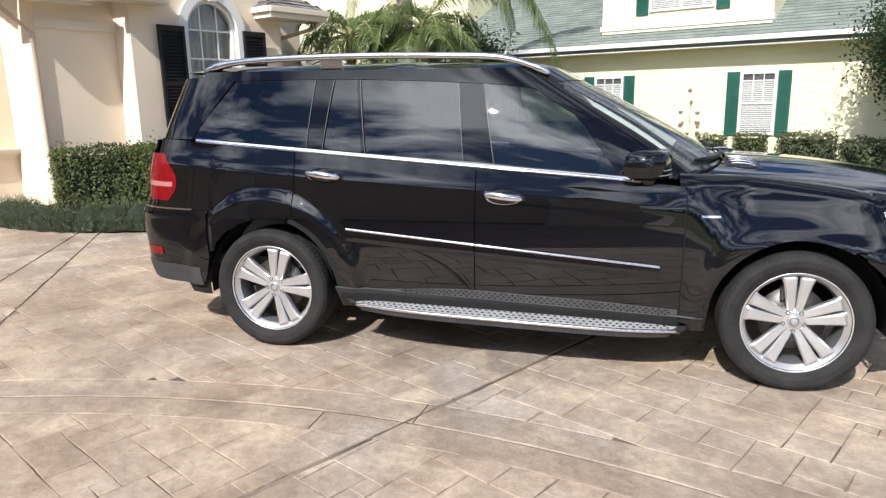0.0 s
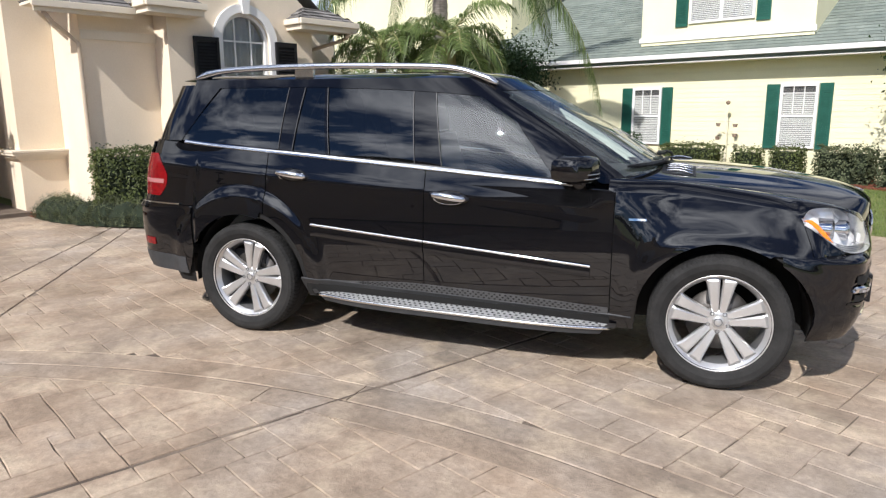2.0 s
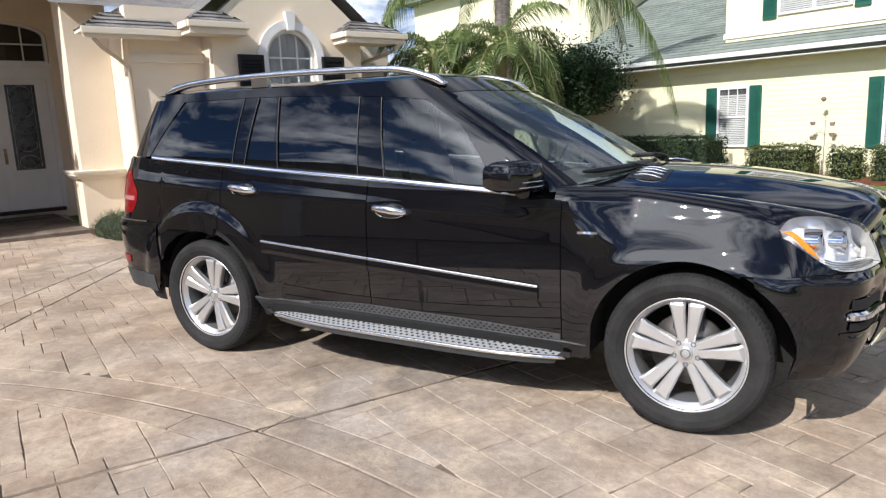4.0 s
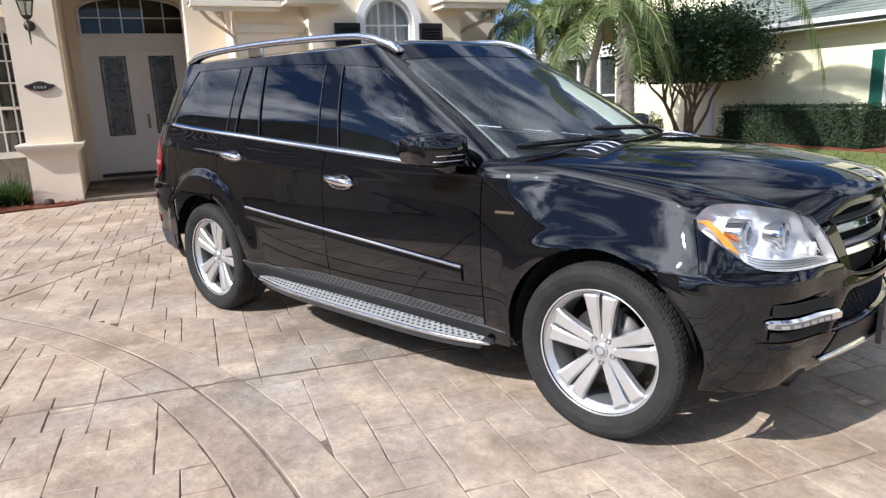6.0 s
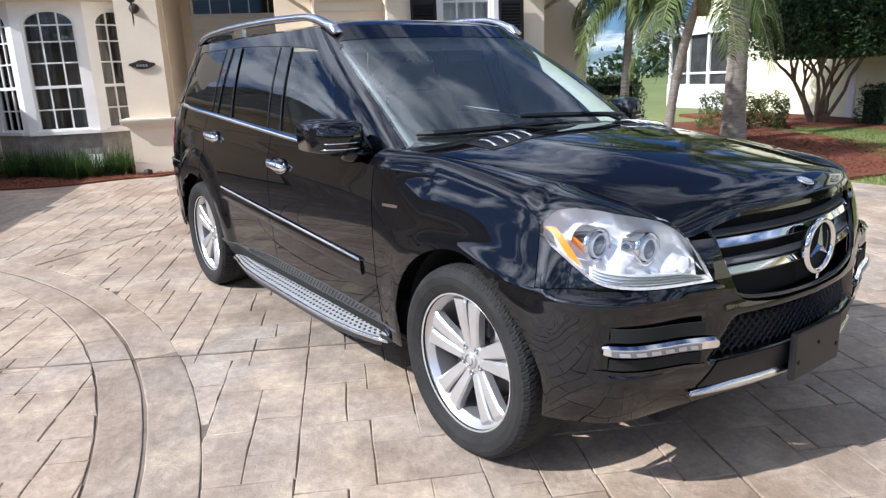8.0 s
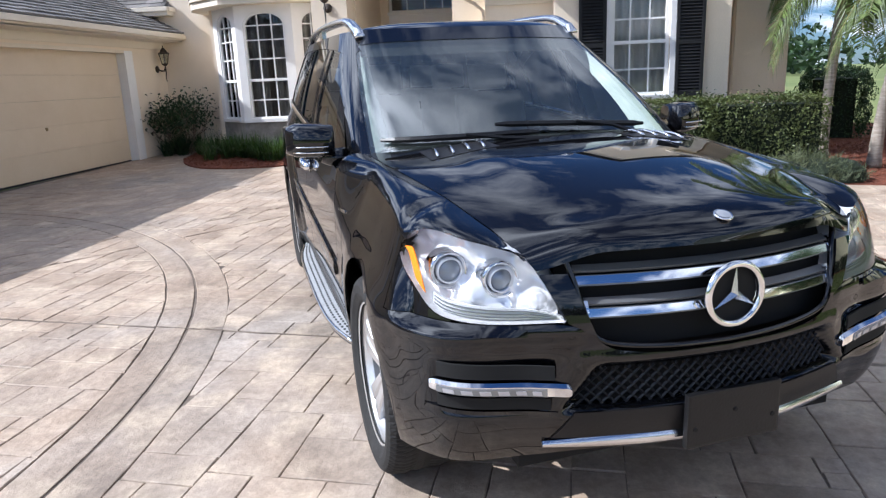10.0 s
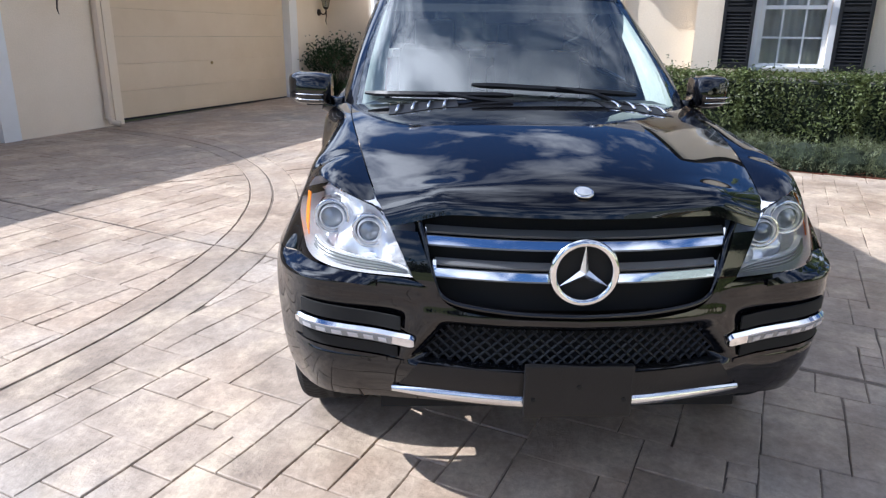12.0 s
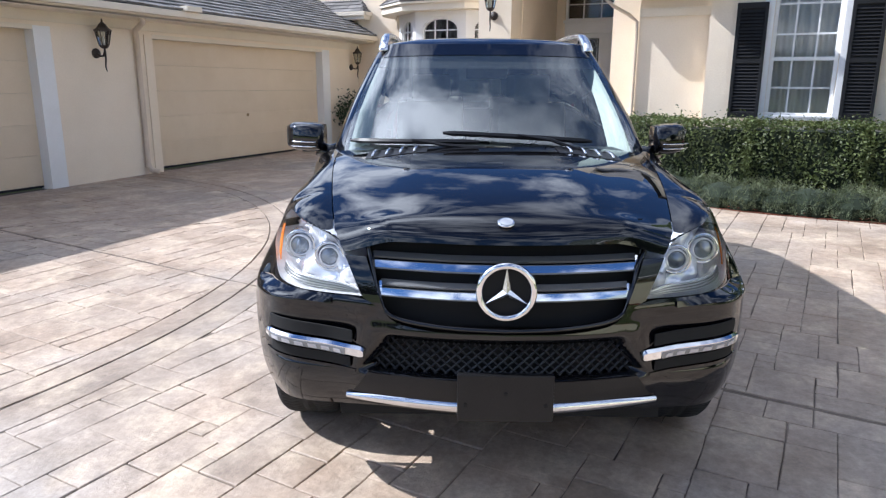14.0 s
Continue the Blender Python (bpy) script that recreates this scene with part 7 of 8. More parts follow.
def pillar_trim(s, t):
    """Inner lining of the front pillar: from the edge of the screen back towards the door glass."""
    p = cabin_at(UA0 - 0.010, lerp(1.165, 1.69, t))
    wide = lerp(0.100, 0.045, t)
    return Vector((p.x - 0.03 - 0.09 * s * s, p.y - 0.012 - wide * s, p.z - 0.004))


panel("pillar_trim", pillar_trim, 6, 20, PILLAR_TRIM, label="pale inner pillar trim", skirt=0.0)


def screen_at(s, t):
    e = 2 * s - 1
    p = cabin_at(abs(e) * UA0, lerp(1.15, 1.715, t))
    return Vector((p.x - 0.003, p.y * (1 if e > 0 else -1), p.z))


screen_ = part("windscreen", patch(bmesh.new(), screen_at, 40, 24, 0.0), SCREEN_GLASS, car, "clear green-tinted windscreen", True)
screen_.visible_shadow = False
part("screen_band", patch(bmesh.new(), lambda s, t: screen_at(s, lerp(0.885 + 0.03 * (1 - abs(2 * s - 1) ** 2), 1.04, t)) + Vector((0.004, 0, 0.001)), 40, 3, 0.0), PAINT, car, "", True)
# added near-black strip that hides the bright gap under the roof edge
part("header_cover", patch(bmesh.new(), lambda s, t: screen_at(s, lerp(0.80, 1.0, t)) - Vector((0.035, 0, 0.012)), 40, 4, 0.0), INNER, car, "near-black strip added inside the screen to darken its top", True)
part("cowl", patch(bmesh.new(), lambda s, t: Vector((lerp(1.02, 1.21, t) - 0.22 * abs(2 * s - 1) ** 2.2, (2 * s - 1) * 0.79, 1.155 + 0.02 * (1 - t) + 0.03 * (1 - abs(2 * s - 1) ** 2))), 30, 4, 0.0), BLACK_PLASTIC, car, "black plastic scuttle", True)


def roof_at(i, rho):
    e = cabin_at(i, GZ1)
    c = Vector((max(-1.75, min(-0.25, e.x)), 0, GZ1))
    p = c + (e - c) * rho
    p.z = GZ1 + 0.054 * (1 - rho ** 3.4)
    return p


bm = bmesh.new()
NU, NR = 104, 16
ringv = []
for j in range(NR + 1):
    row = []
    for i in range(2 * NU):
        u = i / NU if i <= NU else (2 * NU - i) / NU
        p = roof_at(u, 1 - j / NR * 0.999)
        row.append(bm.verts.new((p.x, p.y if i <= NU else -p.y, p.z)))
    ringv.append(row)
for j in range(NR):
    for i in range(2 * NU):
        k = (i + 1) % (2 * NU)
        bm.faces.new((ringv[j][i], ringv[j][k], ringv[j + 1][k], ringv[j + 1][i]))
bmesh.ops.remove_doubles(bm, verts=bm.verts, dist=0.0005)
part("roof", bm, PAINT, car, "", True)
part("sunroof", patch(bmesh.new(), lambda s, t: Vector((lerp(-0.62, -0.12, t), lerp(-0.42, 0.42, s), GZ1 + 0.056 - 0.008 * abs(2 * s - 1) ** 2 * 0.9 - 0.003 * t)), 16, 10, 0.01), SUNROOF, car, "dark glass sunroof", True)

# chrome lines
panel("belt_chrome", lambda s, t: (lambda x: body_at(arc_at(x=x), belt(x) - 0.010) * (1 - t) + (body_at(arc_at(x=x), belt(x) - 0.010) + Vector((0, -0.014, 0.024))) * t + Vector((0, 0.008 * math.sin(math.pi * (0.15 + 0.7 * t)) + 0.003, 0)))(lerp(-2.10, 0.72, s)), 50, 4, CHROME, label="bright chrome belt strip", skirt=0.012)
panel("belt_rubber", lambda s, t: (lambda x: (body_at(arc_at(x=x), belt(x) - 0.010) + Vector((0, -0.014, 0.024))).lerp(cabin_side(x, belt(x) + 0.02) + Vector((0, 0.003, 0)), t))(lerp(-2.10, 0.80, s)), 40, 2, BLACK_PLASTIC, skirt=0.0)
for lo_, hi_ in ((-0.203, 0.82), (-0.995, -0.209)):
    mould = panel("door_moulding", lambda s, t: (lambda x, z: body_at(arc_at(x=x), z) + Vector((0, 0.010 * math.sin(math.pi * (0.2 + 0.6 * t)) + 0.002, 0)))(lerp(lo_, hi_, s), 0.724 - 0.0748 * lerp(lo_, hi_, s) + lerp(-0.075, -0.012, t)), 24, 4, PAINT)
    for mo in mould:
        side = -1 if mo.data.vertices[0].co.y < 0 else 1
        part("chrome_strip", patch(bmesh.new(), lambda s, t: (lambda x, z: body_at(arc_at(x=x), z) + Vector((0, 0.012 * math.sin(math.pi * (0.2 + 0.6 * t)) + 0.003, 0)))(lerp(lo_, hi_, s), 0.724 - 0.0748 * lerp(lo_, hi_, s) + lerp(-0.009, 0.006, t)), 24, 4, 0.006, side), CHROME, mo, "chrome strip", True)
panel("wing_badge", lambda s, t: body_at(arc_at(x=lerp(1.02, 1.115, s)), lerp(0.938, 0.950, t)) + Vector((0, 0.004, 0)), 4, 2, CHROME, label="small chrome wing badge")


def handle_pair(x, z):
    for side in (-1, 1):
        dparent = min(front_doors if x > -0.3 else rear_doors, key=lambda o: abs(o.data.vertices[0].co.y - side))
        b = body_at(arc_at(x=x), z)
        hd = part("door_handle", tube(bmesh.new(), [(x + dx, side * (b.y + dy), z + dz) for dx, dy, dz in ((-0.115, 0.004, 0.012), (-0.09, 0.026, 0.012), (-0.03, 0.035, 0.008), (0.04, 0.034, 0.0), (0.09, 0.024, -0.006), (0.115, 0.004, -0.008))], [0.014, 0.020, 0.023, 0.023, 0.020, 0.014], 12), CHROME, dparent, "chrome door handle", True)
        bm = bmesh.new()
        lathe(bm, [(0.064, 0.0), (0.060, 0.004), (0.055, 0.001), (0.046, -0.014), (0.0, -0.022)], 24, (0, 0, 0), "y", cap=False)
        cup = part("handle_cup", bm, PAINT, dparent, "", True)
        cup.data.transform(Matrix.Diagonal((1.7, -side, 0.75, 1)))
        cup.location = (x, side * (b.y + 0.004), z - 0.004)
        ring_ = part("handle_ring", lathe(bmesh.new(), [(0.060 + 0.0045 * math.cos(2 * math.pi * k / 8), 0.0045 * math.sin(2 * math.pi * k / 8)) for k in range(9)], 28, (0, 0, 0), "y", cap=False), CHROME, dparent, "chrome ring round the handle recess", True)
        ring_.data.transform(Matrix.Diagonal((1.6, 1, 0.58, 1)))
        ring_.location = (x, side * (b.y + 0.005), z - 0.008)


handle_pair(-0.04, 1.02)
handle_pair(-1.14, 1.115)

# sills and running boards
panel("sill", lambda s, t: body_at(arc_at(x=lerp(-1.075, 1.065, s)), lerp(0.285, rocker(lerp(-1.075, 1.065, s)) - 0.002, t)) + Vector((0, lerp(-0.062, 0.006, t ** 1.5), 0)), 40, 6, PLASTIC, label="dark grey plastic sill")
panel("entry_strip", lambda s, t: (lambda x: body_at(arc_at(x=x), rocker(x) + lerp(0.002, 0.05, t) * sstep(-0.95, -0.2, x) * (1 - 0.2 * sstep(0.4, 0.95, x))) + Vector((0, 0.002, 0)))(lerp(-0.95, 0.93, s)), 40, 3, ENTRY, label="dimpled grey entry strip", skirt=0.002)
for side in (-1, 1):
    def board(s, t):
        x = lerp(-1.0, 0.975, s)
        w = 0.095 * (1 - abs((x + 0.012) / 0.9876) ** 4)
        y0 = body_at(arc_at(x=x), 0.31).y - 0.02
        return Vector((x, lerp(y0 - 0.04, y0 + w + 0.012, t), 0.340 - 0.016 * x - 0.034 * t))
    rb_ = part("running_board", patch(bmesh.new(), board, 50, 4, -0.045, side), PLASTIC, car, "running board with an aluminium tread", False)
    part("tread_plate", patch(bmesh.new(), lambda s, t: board(lerp(0.02, 0.98, s), lerp(0.10, 0.94, t)) + Vector((0, 0, 0.004)), 50, 3, -0.003, side), SATIN_DULL, rb_, "brushed aluminium tread plate")
    part("edge_trim", tube(bmesh.new(), [(lambda p: (p.x, side * p.y, p.z))(board(lerp(0.012, 0.988, k / 40), 1.0)) for k in range(41)], 0.011, 8), CHROME_DULL, rb_, "bright aluminium edge", True)
    vs, fs = [], []
    for i in range(50):
        for j in range(4):
            p = board(lerp(0.035, 0.965, (i + 0.5 * (j % 2)) / 50), 0.22 + 0.185 * j) + Vector((0, 0, 0.006))
            n0 = len(vs)
            vs += [(p.x + 0.0075 * math.cos(a), side * (p.y) + 0.0058 * math.sin(a), p.z + 0.002) for a in (0, 1.047, 2.094, 3.142, 4.189, 5.236)] + [(p.x + 0.0095 * math.cos(a), side * (p.y) + 0.0075 * math.sin(a), p.z - 0.002) for a in (0, 1.047, 2.094, 3.142, 4.189, 5.236)]
            fs.append(tuple(n0 + k for k in range(6)))
            fs += [(n0 + k, n0 + (k + 1) % 6, n0 + 6 + (k + 1) % 6, n0 + 6 + k) for k in range(6)]
    tagged(part("rubber_studs", data_mesh("rubber_studs", vs, fs, RUBBER), None, rb_), kind="stuff")
    # dimples drawn as flat hexagons, their shade given by near-black
    vs, fs = [], []
    for i in range(50):
        for j in range(3):
            x = lerp(-0.80, 0.90, (i + 0.5 * (j % 2)) / 50)
            k_ = sstep(-0.95, -0.2, x) * (1 - 0.2 * sstep(0.4, 0.95, x))
            if k_ < 0.35:
                continue
            p = body_at(arc_at(x=x), rocker(x) + (0.010 + 0.0145 * j) * k_)
            n0 = len(vs)
            vs += [(p.x + 0.0085 * math.cos(a), side * (p.y + 0.006), p.z + 0.0052 * math.sin(a)) for a in (0, 1.047, 2.094, 3.142, 4.189, 5.236)]
            fs.append(tuple(n0 + k for k in range(6)))
    tagged(part("strip_dimples", data_mesh("strip_dimples", vs, fs, INNER), None, car), kind="stuff")

# dark inside of the body, wheel housings, floor
panel("inner_side", lambda s, t: (lambda x: body_at(arc_at(x=x), lerp(arch(x, R_ARCH + 0.012, 0.31), 1.06 if x > 0.95 else belt(x) - 0.03, t)) - Vector((0, 0.017, 0)))(lerp(-2.2, 1.95, s)), 90, 10, INNER, skirt=0.0)
for c in (HUB, -HUB):
    for side in (-1, 1):
        bm = bmesh.new()
        rows_ = []
        for k in range(25):
            a = math.radians(-8 + 196 * k / 24)
            rows_.append([bm.verts.new((c + 0.462 * math.cos(a), side * y, AXLE_Z + 0.462 * math.sin(a))) for y in (0.58, 0.865)])
        for p, q in zip(rows_, rows_[1:]):
            bm.faces.new((p[0], q[0], q[1], p[1]))
        cv = bm.verts.new((c, side * 0.58, AXLE_Z))
        for p, q in zip(rows_, rows_[1:]):
            bm.faces.new((p[0], q[0], cv))
        part("wheel_housing", bm, INNER, car, "", True)
part("floor_pan", new_box(-2.4, 2.2, -0.60, 0.60, 0.30, 0.52), INNER, car)
part("floor_middle", new_box(-1.05, 1.05, -0.86, 0.86, 0.30, 0.50), INNER, car)
part("front_inner", new_box(1.9, 2.16, -0.52, 0.52, 0.42, 0.80), INNER, car)
part("engine_bay", new_box(1.0, 1.95, -0.66, 0.66, 0.52, 1.05), INNER, car)
part("boot_inner", new_box(-2.48, -2.0, -0.76, 0.76, 0.45, 1.0), INNER, car)
part("tow_bar", tube(bmesh.new(), [(-2.5, -0.3, 0.36), (-2.5, 0.3, 0.36)], 0.03), INNER, car)

# roof rails
for side in (-1, 1):
    pts = spline([(0.17, 0.632, 1.700), (0.08, 0.634, 1.738), (-0.06, 0.638, 1.782), (-0.25, 0.642, 1.803), (-0.8, 0.648, 1.816), (-1.3, 0.648, 1.815), (-1.7, 0.642, 1.803), (-1.90, 0.636, 1.784), (-2.06, 0.628, 1.748)], 6)
    bm = bmesh.new()
    prev = None
    for k, (x, y, z) in enumerate(pts):
        t = k / (len(pts) - 1)
        h = 0.021 + 0.014 * (sstep(0.84, 1.0, t) + sstep(0.18, 0.0, t))
        h *= lerp(0.35, 1.0, sstep(0.0, 0.09, t) * sstep(1.0, 0.91, t))
        w = 0.027
        row = [bm.verts.new((x, side * (y + a * w), z + b * h)) for a, b in ((-1, -0.8), (-1.05, 0.4), (-0.5, 1), (0.5, 1), (1.05, 0.4), (1, -0.8))]
        if prev:
            for i in range(6):
                bm.faces.new((prev[i], prev[(i + 1) % 6], row[(i + 1) % 6], row[i]))
        else:
            bm.faces.new(row)
        prev = row
    bm.faces.new(prev)
    bmesh.ops.recalc_face_normals(bm, faces=bm.faces)
    rail_ = part("roof_rail", bm, SATIN, car, "satin silver roof rail", True)
    for x0, x1 in ((-1.24, -1.10),):
        part("rail_foot", new_box(x0, x1, side * 0.648 - 0.016, side * 0.648 + 0.016, 1.745, 1.806, bevel=0.006), SATIN, rail_)

# mirrors
for side in (-1, 1):
    bm = bmesh.new()
    secs = []
    for k in range(11):
        t = k / 10
        y = lerp(0.905, 1.112 if side < 0 else 1.085, t)
        grow = lerp(0.90, 1.0, sstep(0.0, 0.3, t)) * (1 - 0.22 * sstep(0.72, 1.0, t) ** 2)
        cx_, cz_ = 0.745 - 0.075 * t * t, 1.214 + 0.004 * t
        ring = []
        for i in range(18):
            a = 2 * math.pi * i / 18
            dx = 0.098 * math.copysign(abs(math.cos(a)) ** 0.55, math.cos(a)) * (1.15 if math.cos(a) > 0 else 0.85) * grow
            dz = 0.080 * math.copysign(abs(math.sin(a)) ** 0.42, math.sin(a)) * (1.0 if math.sin(a) > 0 else 0.9) * grow
            ring.append(bm.verts.new((cx_ + dx, side * y, cz_ + dz)))
        secs.append(ring)
    for r_, s_ in zip(secs, secs[1:]):
        for i in range(18):
            bm.faces.new((r_[i], r_[(i + 1) % 18], s_[(i + 1) % 18], s_[i]))
    bm.faces.new(secs[0])
    bm.faces.new(secs[-1])
    bmesh.ops.recalc_face_normals(bm, faces=bm.faces)
    mr_ = part("door_mirror", bm, PAINT, car, "gloss black door mirror", True)
    part("mirror_glass", new_box(0.655, 0.659, side * 0.92 if side > 0 else -1.05, side * 1.05 if side > 0 else -0.92, 1.14, 1.25), CHROME, mr_)
    part("mirror_foot", tube(bmesh.new(), [(0.735, side * 0.84, 1.125), (0.735, side * 0.89, 1.13), (0.735, side * 0.945, 1.15)], [0.055, 0.045, 0.04], 12), PAINT, mr_, "", True)
    for z_, mat_ in ((1.196, SATIN), (1.171, CHROME_DULL)):
        part("turn_signal", tube(bmesh.new(), [(0.853 - 0.062 * k * k / 36 - (0.03 if k == 6 else 0), side * lerp(0.935, 1.095, k / 6), z_) for k in range(7)], 0.003, 6), mat_, mr_, "thin bright line across the mirror shell", True)
    part("lower_shell", new_box(0.70, 0.765, -1.03 if side < 0 else 0.90, -0.90 if side < 0 else 1.03, 1.136, 1.150, bevel=0.005), BLACK_PLASTIC, mr_)

# wipers
for y0, y1, dx in ((-0.72, -0.06, 0.0), (-0.24, 0.50, 0.012)):
    bm = bmesh.new()
    pts = []
    for k in range(13):
        t = k / 12
        y = lerp(y0, y1, t)
        u = abs(y)
        z = (1.228 - 0.006 * t if y0 < -0.3 else 1.262 - 0.030 * t) - 0.018 * (abs(y) / 0.7) ** 2
        lo, hi = 0.0, UA0
        for _ in range(24):
            m = (lo + hi) / 2
            if cabin_at(m, z).y < abs(y):
                lo = m
            else:
                hi = m
        p = cabin_at(lo, z)
        pts.append((p.x + 0.018 + dx, y, z + 0.012))
    tube(bm, pts, [0.008] + [0.0145] * 11 + [0.008], 6)
    wp = part("wiper", bm, BLACK_PLASTIC, car, "black wiper blade")
    j = 6
    part("wiper_arm", tube(bmesh.new(), [(pts[j][0] + 0.01, pts[j][1], pts[j][2] + 0.010), (pts[j][0] + 0.045, pts[j][1] + 0.16, pts[j][2] - 0.012), (pts[j][0] + 0.07, pts[j][1] + 0.36, 1.205 - 0.03 * (y1 > 0.3))], [0.007, 0.009, 0.013], 6), BLACK_PLASTIC, wp)

# cabin furniture
part("dashboard", new_box(0.45, 1.0, -0.72, 0.72, 0.75, 1.13, bevel=0.06), DASH, car, "dark dashboard", True)
part("cabin_floor", new_box(-2.1, 0.9, -0.80, 0.80, 0.50, 0.56), DASH, car)
part("rear_bulkhead", new_box(-2.15, -2.05, -0.72, 0.72, 0.56, 1.25), DASH, car)
for x in (-0.15, -1.05, -1.75):
    for y in (-0.37, 0.37):
        st = part("seat", new_box(x - 0.25, x + 0.25, y - 0.24, y + 0.24, 0.6, 0.84, bevel=0.05), SEAT, car, "grey leather seat", True)
        bk = new_box(-0.06, 0.06, -0.24, 0.24, 0.0, 0.62, bevel=0.05)
        b_ = part("backrest", bk, SEAT, st, "", True)
        b_.matrix_local = pose(x - 0.24, y, 0.76, 0, -16, 0)
        h_ = part("headrest", new_box(-0.045, 0.045, -0.13, 0.13, 0.0, 0.19, bevel=0.04), SEAT, st, "", True)
        h_.matrix_local = pose(x - 0.41, y, 1.37, 0, -10, 0)
sw = part("steering_wheel", lathe(bmesh.new(), [(0.17 + 0.016 * math.cos(2 * math.pi * k / 8), 0.016 * math.sin(2 * math.pi * k / 8)) for k in range(9)], 32, cap=False), DASH, car, "black steering wheel", True)
sw.matrix_local = pose(0.42, 0.37, 1.05, 0, -62, 0)
part("steering_boss", lathe(bmesh.new(), [(0.0, -0.03), (0.07, -0.03), (0.06, 0.02), (0.0, 0.03)], 16), DASH, sw, "", True)
part("steering_spoke", new_box(-0.02, 0.02, -0.165, 0.165, -0.012, 0.008), DASH, sw)
part("rear_mirror", new_box(0.40, 0.43, -0.12, 0.12, 1.53, 1.60, bevel=0.012), DASH, car, "interior mirror", True)
part("headlining", patch(bmesh.new(), lambda s, t: Vector((lerp(-2.0, 0.1, t), lerp(-0.6, 0.6, s), 1.70 + 0.03 * (1 - (2 * s - 1) ** 2))), 8, 8, 0.0), SEAT, car)

# wheels
TREAD = 84


def tyre_mesh():
    prof = [(0.268, -0.10), (0.285, -0.118), (0.315, -0.132), (0.345, -0.134), (0.364, -0.126), (0.3775, -0.108), (0.383, -0.085), (0.385, -0.05), (0.385, 0.0), (0.385, 0.05), (0.383, 0.085), (0.3775, 0.108), (0.364, 0.126), (0.345, 0.134), (0.315, 0.132), (0.285, 0.118), (0.268, 0.10)]
    fine = []
    for (r0_, y0_), (r1_, y1_) in zip(prof, prof[1:]):
        fine += [(lerp(r0_, r1_, k / 2), lerp(y0_, y1_, k / 2)) for k in range(2)]
    fine.append(prof[-1])
    n = TREAD * 4
    vs, fs = [], []
    for k in range(n):
        a = 2 * math.pi * k / n
        for r, y in fine:
            d = 0.0
            if r > 0.362:
                groove = min(abs(y - g) for g in (-0.06, -0.02, 0.02, 0.06))
                sh = (k + (2 if abs(y) > 0.065 else 0) + int(abs(y) * 60)) % 4
                if sh == 0 and abs(y) > 0.028:
                    d = 0.003
                if groove < 0.006:
                    d = 0.006
            vs.append(((r - d) * math.cos(a), y, (r - d) * math.sin(a)))
    m = len(fine)
    for k in range(n):
        for j in range(m - 1):
            k2 = (k + 1) % n
            fs.append((k * m + j, k * m + j + 1, k2 * m + j + 1, k2 * m + j))
    return data_mesh("tyre", vs, fs, TYRE, False)


def spoke_mesh(side):
    """One blade of a twin spoke, root at the hub, pointing up."""
    bm = bmesh.new()
    rows_ = []
    for k in range(9):
        t = k / 8
        r = lerp(0.055, 0.262, t)
        w = lerp(0.0185, 0.0365, t ** 0.9) + 0.012 * sstep(0.8, 1.0, t)
        off = side * (lerp(0.0195, 0.046, t) + 0.006 * sstep(0.8, 1.0, t))
        y = lerp(0.062, 0.085, math.sin(t * math.pi / 2)) - 0.012 * sstep(0.85, 1.0, t)
        rows_.append([bm.verts.new(p) for p in ((off - w, y - 0.035, r), (off - w, y - 0.004, r), (off - w * 0.72, y + 0.004, r), (off + w * 0.72, y + 0.004, r), (off + w, y - 0.004, r), (off + w, y - 0.035, r))])
    for p, q in zip(rows_, rows_[1:]):
        for i in range(6):
            bm.faces.new((p[i], p[(i + 1) % 6], q[(i + 1) % 6], q[i]))
    bm.faces.new(rows_[0])
    bm.faces.new(rows_[-1])
    bmesh.ops.recalc_face_normals(bm, faces=bm.faces)
    me = mesh_of("spoke", bm)
    me.materials.append(ALLOY)
    return me


TY = tyre_mesh()
SP = (spoke_mesh(-1), spoke_mesh(1))
# barrel split from the silver rim and greyed for the shade inside
BARREL = mesh_of("rim_barrel", lathe(bmesh.new(), [(0.250, -0.09), (0.238, -0.05), (0.236, 0.02), (0.246, 0.066)], 64, (0, 0, 0), "y", cap=False), True)
BARREL.materials.append(GREY_BAR)
RIM = mesh_of("wheel_rim", lathe(bmesh.new(), [(0.245, 0.064), (0.258, 0.082), (0.268, 0.092), (0.2765, 0.099), (0.279, 0.107), (0.276, 0.112), (0.270, 0.108)], 64, (0, 0, 0), "y", cap=False), True)
RIM.materials.append(ALLOY)
